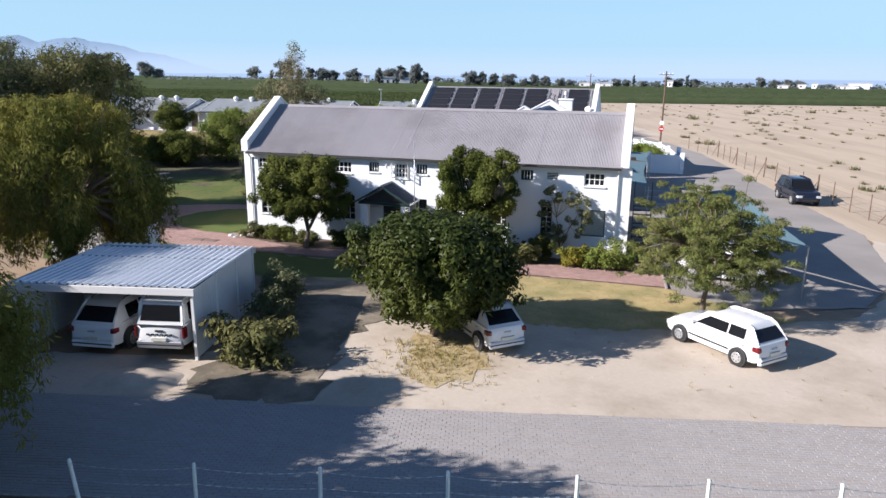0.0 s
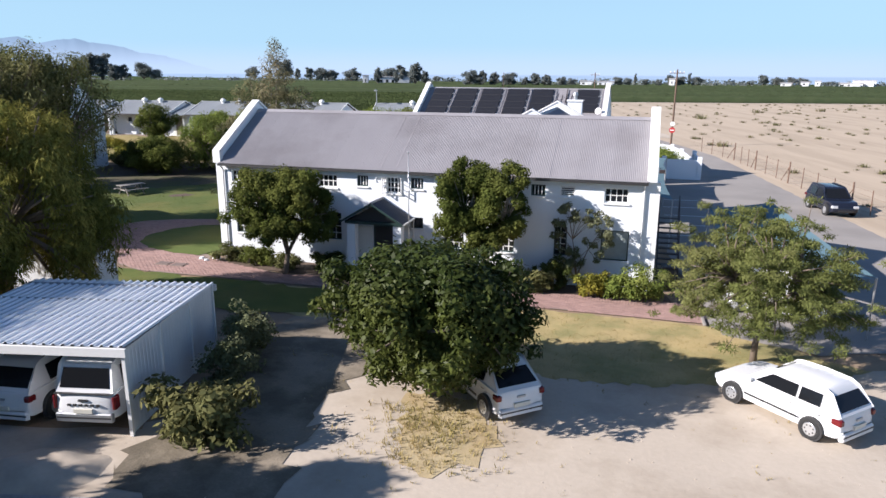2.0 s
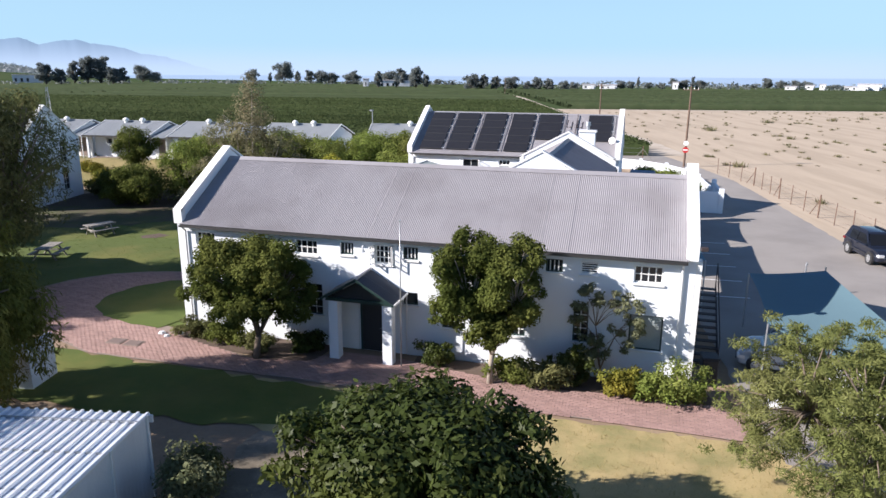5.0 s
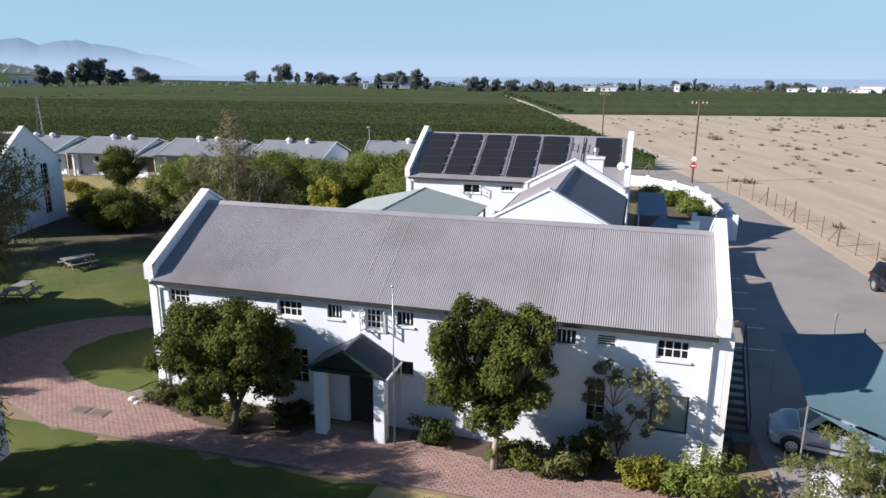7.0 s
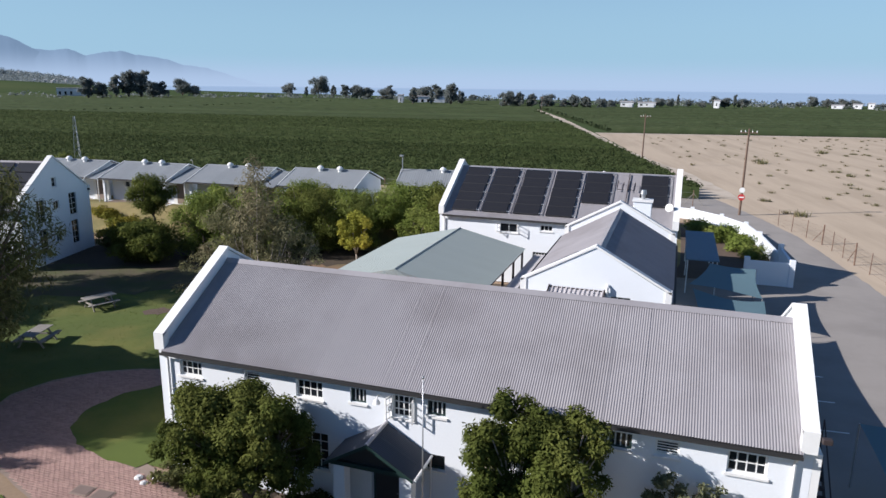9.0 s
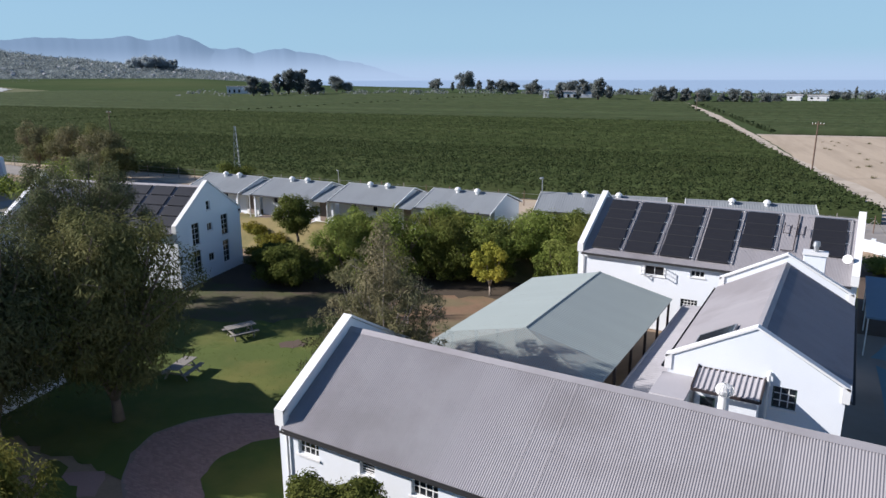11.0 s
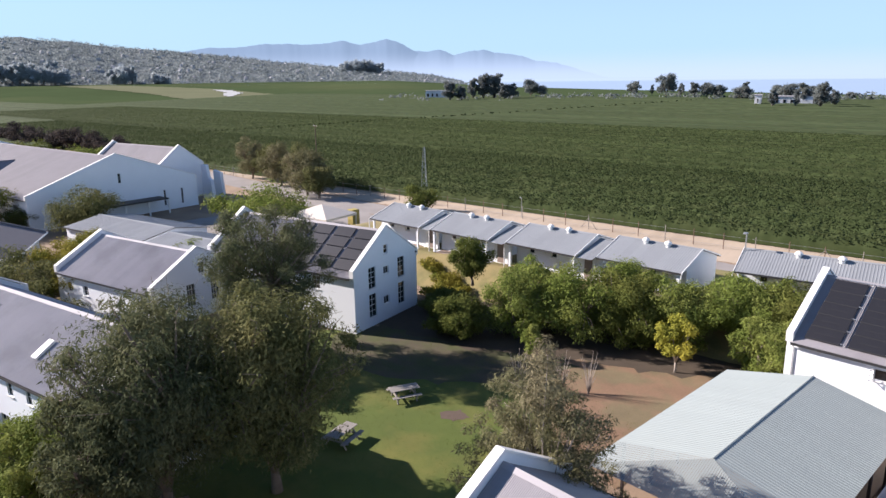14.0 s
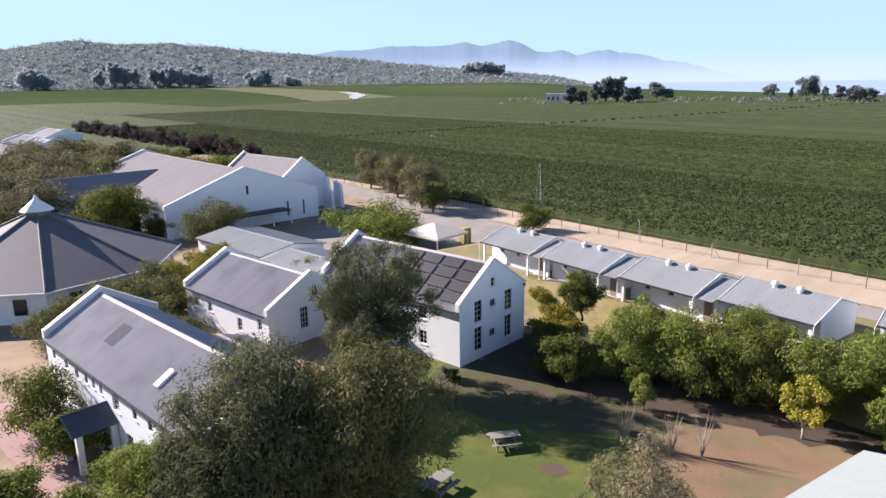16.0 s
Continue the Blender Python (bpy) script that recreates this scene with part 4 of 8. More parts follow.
part("porch_gutter", Shape().tube([(pm + half + 0.05, PY - 0.2, 2.55), (pm + half + 0.05, AY - 0.02, 2.57)], 0.045, 8).tube([(pm + half + 0.05, AY - 0.1, 2.55), (pm + half + 0.02, AY - 0.06, 2.3), (pm + half + 0.02, AY - 0.06, 0.1)], 0.03, 8), TRIM, porch)
door = thing("door_1", "open doorway of the porch, its shade a black panel", "door", pose(-8.75, AY - 0.003, 0), kind="structure")
part("door_frame", Shape().box(0, -0.03, 0, 0.08, 0.0, 2.15).box(1.02, -0.03, 0, 1.1, 0.0, 2.15).box(0.08, -0.03, 2.07, 1.02, 0.0, 2.15), GREEN_TRIM, door)
# black panel stands in for the shade inside the open doorway
dark_panel = part("door_leaf", Shape().box(0.085, -0.02, 0.02, 1.015, -0.004, 2.065), PLASTIC, door)
part("door_handle", Shape().tube([(0.93, -0.022, 1.0), (0.93, -0.06, 1.0), (0.83, -0.06, 1.0)], 0.012, 6), STEEL, dark_panel)
part("door_leaf", Shape().bevelled(-0.95, -0.1, 0.02, -0.05, -0.05, 2.06, 0.005), TRIM, door, "white door leaf folded back against the wall")
solid("flagpole", Shape().tube([(-6.62, 34.85, 0), (-6.62, 34.85, 3.0), (-6.62, 34.85, 5.7)], [0.028, 0.024, 0.016], 8).disc(-6.62, 34.85, 5.7, 5.77, 0.035, 8), STEEL, "thin white flagpole beside the porch", "flagpole", smooth=True)

# ---- the hall with the solar collectors ----
BX, BY, BE, BR, BW = -16.4, 64.5, 4.83, 2.87, 9.72
hall = gabled_house("solar_house", "white house with black solar collectors on its roof", BX, BY, 0, 16.58, BW, BE, BR,
                    [(4.55, 3.7, 1.3, 0.66, 2, 1), (7.45, 3.98, 0.88, 0.42, 3, 1), (7.0, 1.85, 1.03, 0.58, 5, 3, {"frame": GREEN_TRIM, "sill": False})], right=[(3, 3, 1, 1.1, 2, 2)])
for hinge, ang in ((4.58, -112), (5.82, -62)):
    c = ring_frame(0, 0, 0.42, 0.62, 0.05, -0.02, 0.02).box(0.05, -0.015, 0.3, 0.37, 0.015, 0.33)
    part("open_casement", c, TRIM, hall, "white casement standing open", m=pose(hinge, -0.03, 3.72, 0, 0, ang))
part("downpipe", Shape().tube([(0.4, -0.28, BE - 0.2), (0.4, -0.07, BE - 0.4), (0.4, -0.07, 0.1)], 0.045, 8), TRIM, hall)
for u, n, low in ((0.85, 5, 0.25), (3.1, 5, 0.25), (5.4, 5, 0.25), (7.72, 5, 0.25), (9.97, 3, 1.92), (13.88, 3, 1.92)):
    g = thing("solar_collector", "bank of flat black solar collectors on the roof", "solar panel", pose(BX, BY, 0) @ slope_pose(u, 0, BE + 0.06, BR, BW / 2), "solar collectors on the roof")
    step = (5.32 - low) / n
    for k in range(n):
        y1 = 5.32 - k * step
        f = part("collector", Shape().bevelled(0.02 * (k % 2), y1 - step + 0.05, 0.05, 1.84 + 0.02 * (k % 2), y1, 0.1, 0.015), PANEL, g)
        part("collector_frame", Shape().box(0.0, y1 - step + 0.012, 0.03, 1.86, y1 - step + 0.044, 0.085).box(0.35, y1 - step * 0.5, 0.1005, 1.5, y1 - step * 0.5 + 0.02, 0.106), PLASTIC, f)
        part("coupling", Shape().tube([(1.84, y1 - step + 0.14, 0.075), (2.06, y1 - step + 0.14, 0.075)], 0.028, 6), STEEL, g)
    part("feed_pipe", Shape().tube([(2.06, 5.4, 0.07), (2.06, low, 0.07)], 0.03, 6).tube([(-0.05, 5.44, 0.07), (2.08, 5.44, 0.07)], 0.03, 6), STEEL, g)
pipes = thing("roof_pipes", "looped heating pipes between the collectors", "pipe", pose(BX, BY, 0) @ slope_pose(12.1, -0.0, BE + 0.06, BR, BW / 2))
for k in (0.2, 1.0):
    part("pipe", Shape().tube([(k, 4.4, 0.05), (k, 4.4, 0.25), (k, 3.4, 0.25), (k + 0.4, 3.4, 0.25), (k + 0.4, 4.2, 0.25), (k + 0.4, 4.2, 0.05)], 0.03, 6), DARK_STEEL, pipes)
part("pipe", Shape().tube([(0.9, 5.4, 0.1), (0.9, 2.0, 0.1), (0.2, 2.0, 0.1)], 0.035, 6), DARK_STEEL, pipes)
chimney = thing("chimney", "square white chimney with a small metal cowl", "chimney", pose(-2.05, 61.9, 0))
soften(part("chimney_body", Shape().box(-0.55, -0.4, 0, 0.55, 0.4, 6.95), WHITE, chimney), 0.02)
part("cap", Shape().box(-0.62, -0.47, 6.953, 0.62, 0.47, 7.08), TRIM, chimney)
part("cowl", Shape().disc(0, 0, 7.083, 7.4, 0.13, 12).disc(0, 0, 7.4, 7.65, 0.2, 12, 0.8), STEEL, chimney)
dish = thing("satellite_dish", "white satellite dish on the gable", "satellite dish", pose(-0.45, 65.4, 6.05) @ Matrix.Scale(0.6, 4))
part("bowl", Shape().tube([(0, 0, 0), (-0.03, -0.06, 0.02), (-0.05, -0.12, 0.04)], [0.12, 0.36, 0.45], 16), TRIM, dish)
part("bracket", Shape().tube([(0, 0, 0), (0.1, 0.1, -0.2), (0.1, 0.1, -0.55)], 0.025, 6).box(0.25, -0.1, -0.1, 0.5, 0.1, 0.0), DARK_STEEL, dish)

# ---- the kitchen wing between the two ----
KX, KY, KL, KW, KE, KR = -0.1, 48.0, 13.2, 6.45, 4.7, 1.8
wing = gabled_house("kitchen_wing", "white wing with a gable and grey roof", KX, KY, 90, KL, KW, KE, KR, left=[(KW - 2.45, 3.85, 0.85, 0.9, 3, 3, GF)], front=[(4, 1.2, 1, 1.2, 2, 2), (9, 1.2, 1, 1.2, 2, 2)])
sky_k = part("skylight", Shape().bevelled(0, 0, 0.02, 1.05, 1.6, 0.12, 0.02), GLASS_DARK, wing, "flat dark roof light", m=slope_pose(KL, KW + 0.22, KE - 0.1, KR, KW / 2, math.pi) @ pose(KL - 2.6, 1.2, 0.03))
part("skylight_frame", Shape().box(-0.05, -0.05, 0.0, -0.003, 1.65, 0.13).box(1.053, -0.05, 0.0, 1.1, 1.65, 0.13).box(-0.003, 1.603, 0, 1.053, 1.65, 0.13).box(-0.003, -0.05, 0, 1.053, -0.003, 0.13), STEEL, sky_k)
annex = thing("lean_to", "low lean-to with a ribbed roof and white flue", "outbuilding", pose(0, 0, 0))
part("wall", Shape().box(-5.2, 46.9, 0, -2.95, 47.98, 4.52), WHITE, annex)
roof_slope(part("roof", Shape().box(-5.3, 47.9, 4.9, -2.85, 47.985, 4.98), DARK_STEEL, annex), slope_pose(-5.3, 46.6, 4.6, 0.36, 1.36), 2.45, 1.42, ROOF_OLD, pitch=0.2, amp=0.05, boxy=True)
for x in (-5.35, -2.85):
    part("verge_board", Shape().prism([(46.58, 4.5), (47.985, 4.87), (47.985, 5.05), (46.58, 4.68)], x, x + 0.05, "x"), DARK_STEEL, annex)
part("gutter", Shape().prism([(46.5, 4.5), (46.6, 4.5), (46.6, 4.6), (46.5, 4.6)], -5.3, -2.85, "x"), DARK_STEEL, annex)
part("gable_vent_pipe", Shape().tube([(-2.72, 47.85, 3.2), (-2.72, 47.85, 5.2), (-2.72, 47.97, 5.28)], 0.07, 8), TRIM, annex)
part("window", ring_frame(-5.0, 3.6, -4.45, 4.2, 0.05, 46.85, 46.897), GREEN_TRIM, annex)
part("pane", Shape().box(-4.945, 46.87, 3.655, -4.505, 46.89, 4.145), GLASS_DARK, annex.children[-1])
flue = thing("roof_vent", "white turbine ventilator on a round duct", "ventilator", pose(-4.02, 45.9, 0))
part("duct", Shape().disc(0, 0, 0.0, 4.85, 0.2, 14), TRIM, flue)
s = Shape()
for k in range(16):
    a, b = math.tau * k / 16, math.tau * (k + 0.75) / 16
    prof = [(0.2, 4.86), (0.32, 4.98), (0.34, 5.12), (0.27, 5.26), (0.05, 5.33)]
    s.add([(r * math.cos(a), r * math.sin(a), z) for r, z in prof] + [(r * 0.96 * math.cos(b), r * 0.96 * math.sin(b), z) for r, z in prof], [(i, i + 1, 6 + i, 5 + i) for i in range(4)])
part("turbine", s, TRIM, flue)
link = thing("covered_walk", "flat grey roof over the passage beside the wing", "roof", pose(0, 0, 0))
roof_slope(part("roof_edge", Shape().box(-8.68, 46.6, 2.9, -8.6, 61.6, 3.0), ROOF_OLD, link), slope_pose(-8.6, 61.6, 2.95, 0.2, 1.95, -math.pi / 2), 15.0, 1.97, ROOF_OLD, pitch=0.25, amp=0.012, boxy=True)
for y in (46.9, 50, 54, 58, 61.2):
    part("post", Shape().box(-8.66, y - 0.05, 0, -8.56, y + 0.05, 2.9), DARK_STEEL, link)
block = thing("flat_roof_block", "small white block with a flat grey roof", "outbuilding")
part("wall", Shape().box(-6.62, 45.8, 0, -5.45, 47.97, 4.33), WHITE, block)
soften(part("roof", Shape().box(-6.74, 45.68, 4.333, -5.38, 47.985, 4.43), ROOF_OLD, block), 0.015)
part("gutter", Shape().tube([(-6.74, 45.64, 4.36), (-5.38, 45.64, 4.34)], 0.05, 8), TRIM, block)

# ---- the open hall with the pale roof ----
shed = thing("open_hall", "open-sided hall with a pale green-grey hipped roof", "hall", pose(0, 0, 0))
TX, T0, T1, TE, TR = -13.6, 49.3, 60.6, 3.55, 4.6
HW = 4.5
cap = part("roof", Shape().tube([(TX, T0, TR + 0.0), (TX, T1, TR + 0.0)], 0.05, 8), ROOF_PALE, shed)
sl = math.hypot(HW, TR - TE)
roof_slope(cap, slope_pose(TX + HW, T0, TE, TR - TE, HW, math.pi / 2), T1 - T0, sl, ROOF_PALE, pitch=0.2, amp=0.011, boxy=True)
roof_slope(cap, slope_pose(TX - HW, T1, TE, TR - TE, HW, -math.pi / 2), T1 - T0, sl, ROOF_PALE, pitch=0.2, amp=0.011, boxy=True)
# hipped front end: ribs follow the fall of the roof
hip = Shape()
n = 90
for k in range(n):
    u0, u1 = -1 + 2 * k / n, -1 + 2 * (k + 1) / n
    for a, b, dz in ((u0, u0 + (u1 - u0) * 0.6, 0.0), (u0 + (u1 - u0) * 0.6, u1, 0.02)):
        pts = []
        for u, f in ((a, 0), (b, 0), (b, 1), (a, 1)):
            top = 1 - abs(u)
            pts.append((TX + HW * u, T0 - 2.6 * (1 - f * top) , TE + (TR - TE) * f * top + dz) if f else (TX + HW * u, T0 - 2.6, TE + dz))
        hip.add(pts, [(0, 1, 2, 3)])
tagged(part("hip_end", hip, ROOF_PALE, cap), kind="stuff")
side = Shape()
for sgn in (-1, 1):
    for k in range(26):
        f0, f1, dz = k / 26, (k + 1) / 26, 0.011 * (k % 2)
        pts = [(TX + sgn * HW * (1 - g * e), T0 - 2.6 * (1 - f), TE + (TR - TE) * g * e + dz) for f, g, e in ((f0, f0, 0), (f1, f1, 0), (f1, f1, 1), (f0, f0, 1))]
        side.add(pts, [(0, 1, 2, 3) if sgn > 0 else (3, 2, 1, 0)])
tagged(part("hip_side", side, ROOF_PALE, cap), kind="stuff")
for y in (46.9, 49.7, 52.4, 55.1, 57.8, 60.3):
    for sgn in (-1, 1):
        part("post", Shape().box(TX + sgn * (HW - 0.15) - 0.06, y - 0.06, 0, TX + sgn * (HW - 0.15) + 0.06, y + 0.06, TE - 0.02), DARK_STEEL, shed)
for sgn in (-1, 1):
    part("eaves_beam", Shape().box(TX + sgn * (HW - 0.15) - 0.05, 46.8, TE - 0.2, TX + sgn * (HW - 0.15) + 0.05, 60.4, TE - 0.03), DARK_STEEL, shed)
part("side_panel", Shape().box(TX + HW - 0.25, 50.0, 0, TX + HW - 0.22, 59.5, 1.5), RUST, shed, "reddish-brown side panels")
for y in (52, 55):
    tb = thing("dining_table", "plain table under the open roof", "table", pose(TX + 1.5, y, 0), "tables in the hall")
    part("tabletop", Shape().box(-0.4, -0.9, 0.7, 0.4, 0.9, 0.74), TIMBER, tb)
    for sx in (-0.35, 0.3):
        for sy in (-0.8, 0.75):
            part("leg", Shape().box(sx, sy, 0, sx + 0.05, sy + 0.05, 0.7), DARK_STEEL, tb)

# ---- houses beyond the lawn ----
NX, NY, NT, NL, NW, NE, NR = -61.7, 50.05, 14.3, 17.0, 8.7, 4.75, 2.93
house_n = gabled_house("lawn_house", "white two-storey gabled house with collectors on its roof", NX, NY, NT, NL, NW, NE, NR,
                       front=[(3, 1.0, 0.9, 1.2, 2, 3), (7.5, 1.0, 0.9, 1.2, 2, 3), (12.5, 1.0, 0.9, 1.2, 2, 3), (3, 3.2, 0.9, 1.1, 2, 3), (12.5, 3.2, 0.9, 1.1, 2, 3)],
                       right=[(1.85, 0.8, 0.92, 1.95, 2, 4, GF), (5.85, 0.85, 0.9, 1.9, 2, 4, GF), (1.85, 3.25, 0.92, 1.75, 2, 4, GF), (5.85, 3.25, 0.95, 1.75, 2, 4, GF), (3.8, 1.4, 0.8, 0.7, 2, 1), (3.85, 4.0, 0.75, 0.68, 2, 1), (3.95, 5.75, 0.55, 0.78, 1, 2)])
part("gable_lamp", Shape().bevelled(NL + 0.01, NW - 0.25, 4.9, NL + 0.16, NW - 0.08, 5.05, 0.02), DARK_STEEL, house_n)
for u in (7.6, 9.9, 12.2, 14.5):
    g = thing("solar_collector", "bank of dark solar collectors on the roof", "solar panel", pose(NX, NY, 0, 0, 0, NT) @ slope_pose(u, 0, NE + 0.05, NR, NW / 2), "solar collectors on the lawn house")
    for k in range(4):
        part("collector", Shape().bevelled(0, 0.45 + 1.15 * k, 0.05, 2.0, 1.5 + 1.15 * k, 0.1, 0.015), PANEL, g)
gabled_house("gable_house", "white gabled house with a grey roof", -70.55, 39.45, 14.4, 13.95, 9.25, 3.3, 2.48, front=[(1.5, 1.6, 0.8, 0.9, 2, 2), (4, 1.6, 0.8, 0.9, 2, 2), (9, 0.9, 0.8, 1.2, 2, 3), (12.2, 1.7, 0.7, 1.0, 2, 3)],
                       right=[(3.25, 1.25, 0.82, 1.9, 3, 4, GF), (5.75, 1.25, 0.85, 1.85, 3, 4, GF), (4.63, 3.9, 0.58, 0.9, 2, 2, GF)], roof=ROOF_OLD)
LX, LY, LT = -57.6, 26.85, 13.0
house_l = gabled_house("long_house", "long white house with a weathered roof and porch", LX, LY, LT, 23.0, 8.0, 5.0, 2.34,
                       front=[(1.2, 3.7, 0.6, 0.8, 2, 2, GF), (3.6, 3.7, 0.6, 0.8, 2, 2, GF), (5.4, 3.5, 0.7, 1.0, 2, 3), (7.2, 3.7, 0.5, 0.7, 1, 2, GF), (8.4, 3.7, 0.5, 0.7, 1, 2, GF), (9.6, 3.7, 0.5, 0.7, 1, 2, GF), (11.6, 3.3, 1.0, 1.1, 3, 3), (14.5, 3.7, 0.6, 0.8, 2, 2, GF), (16.5, 3.7, 0.6, 0.8, 2, 2, GF), (13.2, 1.0, 0.9, 1.3, 3, 3, GF)], roof=ROOF_OLD)
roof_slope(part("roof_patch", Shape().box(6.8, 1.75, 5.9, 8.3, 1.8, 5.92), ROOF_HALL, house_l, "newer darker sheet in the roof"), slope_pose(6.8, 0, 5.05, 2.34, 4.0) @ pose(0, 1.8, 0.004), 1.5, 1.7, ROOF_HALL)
part("skylight", Shape().bevelled(15.5, 1.2, 0.04, 16.05, 2.5, 0.18, 0.03), TRIM, house_l, "raised white skylight", m=slope_pose(0, 0, 5.03, 2.34, 4.0))
porch2 = thing("porch", "gabled porch on square white pillars", "porch", pose(LX, LY, 0, 0, 0, LT) @ pose(9.3, -2.4, 0))
for px, py in ((0, 0), (2.4, 0), (0, 2.0), (2.4, 2.0)):
    part("pillar", Shape().box(px, py, 0, px + 0.35, py + 0.35, 2.6), WHITE, porch2)
cap = part("porch_roof", Shape().tube([(1.37, -0.3, 3.5), (1.37, 2.38, 3.5)], 0.06, 8), DARK_ROOF, porch2)
roof_slope(cap, slope_pose(-0.25, 2.38, 2.62, 0.85, 1.62, -math.pi / 2), 2.68, 1.83, DARK_ROOF)
roof_slope(cap, slope_pose(3.0, -0.3, 2.62, 0.85, 1.62, math.pi / 2), 2.68, 1.83, DARK_ROOF)
part("gable_board", Shape().prism([(-0.1, 2.62), (2.85, 2.62), (1.37, 3.42)], -0.1, -0.05, "y"), PLASTIC, porch2)
link2 = thing("link_roof", "low grey roof joining the white houses", "roof", pose(LX, LY, 0, 0, 0, LT))
part("wall", Shape().box(7.5, 8.2, 0, 12.2, 12.4, 2.7), WHITE, link2)
roof_slope(part("roof", Shape().box(5.2, 10.3, 3.42, 12.4, 10.5, 3.5), ROOF_OLD, link2), slope_pose(5.2, 8.0, 2.75, 0.75, 2.4), 7.2, 2.5, ROOF_OLD)
roof_slope(link2.children[1], slope_pose(12.4, 12.8, 2.75, 0.75, 2.4, math.pi), 7.2, 2.5, ROOF_OLD)

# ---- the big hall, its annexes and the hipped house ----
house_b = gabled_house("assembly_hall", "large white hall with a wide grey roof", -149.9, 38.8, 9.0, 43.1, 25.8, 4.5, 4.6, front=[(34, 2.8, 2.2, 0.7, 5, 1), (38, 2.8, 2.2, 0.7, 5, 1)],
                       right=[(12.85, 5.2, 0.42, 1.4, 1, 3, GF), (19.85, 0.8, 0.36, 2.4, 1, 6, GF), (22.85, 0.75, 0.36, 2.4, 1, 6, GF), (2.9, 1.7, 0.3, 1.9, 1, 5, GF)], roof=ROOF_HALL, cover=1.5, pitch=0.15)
WX0, WX1, WR = 15.0, 23.0, 7.6
part("side_wing", Shape().prism([(WX0, 0), (WX1, 0), (WX1, 5.4), ((WX0 + WX1) / 2, WR - 0.1), (WX0, 5.4)], -12, -0.003, "y"), WHITE, house_b)
w_run = (WX1 - WX0) / 2 + 0.2
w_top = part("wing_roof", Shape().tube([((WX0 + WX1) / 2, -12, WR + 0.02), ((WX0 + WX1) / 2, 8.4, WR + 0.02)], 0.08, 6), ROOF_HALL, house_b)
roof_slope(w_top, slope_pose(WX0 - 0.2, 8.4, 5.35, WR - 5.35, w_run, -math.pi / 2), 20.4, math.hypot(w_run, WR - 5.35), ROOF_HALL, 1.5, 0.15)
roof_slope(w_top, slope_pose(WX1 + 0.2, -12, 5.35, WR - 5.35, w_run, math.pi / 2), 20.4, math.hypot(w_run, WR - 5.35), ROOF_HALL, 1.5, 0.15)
part("canopy", Shape().box(43.12, 9, 2.2, 45.9, 19, 2.4), PLASTIC, house_b, "flat dark entrance canopy")
for yy in (9.2, 12.8, 16.4, 19.6):
    part("post", Shape().box(45.5, yy - 0.6, 0, 45.7, yy - 0.4, 2.197), TRIM, house_b)
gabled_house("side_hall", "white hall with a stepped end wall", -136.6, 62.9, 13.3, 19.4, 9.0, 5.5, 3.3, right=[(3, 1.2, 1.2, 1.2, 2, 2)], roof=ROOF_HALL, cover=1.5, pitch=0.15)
tower = thing("buttress_wall", "tall white stepped buttress wall", "wall", pose(-117.0, 74.5, 0, 0, 0, 13))
part("wall", Shape().prism([(0, 0), (2.6, 0), (2.3, 3.2), (1.6, 3.6), (1.2, 5.8), (0, 5.8)], 0, 0.6, "y"), WHITE, tower)
part("wall", Shape().prism([(0, 0), (2.2, 0), (1.8, 4.2), (0, 4.6)], 2.4, 3.0, "y"), WHITE, tower)
for nm, x, y, ln, wd in (("annexe", -94.0, 46.6, 15.0, 9.0), ("annexe", -77.2, 49.2, 9, 8)):
    gabled_house(nm, "low annexe with a shallow grey roof", x, y, 13, ln, wd, 2.7, 0.75, front=[(2, 0.9, 2.2, 1.1, 3, 2), (6, 0.9, 2.2, 1.1, 3, 2)], roof=ROOF_PREFAB, parapets=False, cover=1.0, pitch=0.2, boxy=True)
oct_ = thing("hipped_house", "octagonal white house with a big dark hipped roof and cupola", "house", pose(-90.4, 29.0, 0))
ring = lambda r, z, k: (r * math.cos(math.tau * (k + 0.91) / 8), r * math.sin(math.tau * (k + 0.91) / 8), z)
for k in range(8):
    part("roof", Shape().add([ring(14.4, 3.3, k), ring(14.4, 3.3, k + 1), ring(1.3, 8.5, k + 1), ring(1.3, 8.5, k)], [(0, 1, 2, 3)]).add([ring(14.4, 3.15, k), ring(14.4, 3.15, k + 1), ring(14.4, 3.3, k + 1), ring(14.4, 3.3, k)], [(0, 1, 2, 3)]), SLATE, oct_)
    part("wall", Shape().add([ring(13.5, 0, k), ring(13.5, 0, k + 1), ring(13.5, 3.4, k + 1), ring(13.5, 3.4, k)], [(0, 1, 2, 3)]), WHITE, oct_)
    part("hip_ridge", Shape().tube([ring(14.4, 3.35, k), ring(1.3, 8.56, k)], 0.13, 6), SLATE, oct_)
    part("gutter", Shape().tube([ring(14.5, 3.22, k), ring(14.5, 3.22, k + 1)], 0.09, 6), TRIM, oct_)
    for f in (0.2, 0.45, 0.7):
        a, b = Vector(ring(13.56, 0, k)), Vector(ring(13.56, 0, k + 1))
        p, q = a.lerp(b, f), a.lerp(b, f + 0.12)
        part("window", Shape().add([(*p.xy, 0.9), (*q.xy, 0.9), (*q.xy, 2.5), (*p.xy, 2.5)], [(0, 1, 2, 3)]), GLASS_DARK, oct_)
part("cupola_wall", Shape().tube([(0, 0, 8.3), (0, 0, 9.0)], 1.3, 8), SLATE, oct_)
part("cupola_roof", Shape().tube([(0, 0, 9.0), (0, 0, 10.2), (0, 0, 10.7)], [1.75, 0.3, 0.08], 8), TRIM, oct_, "pale pointed cupola roof")

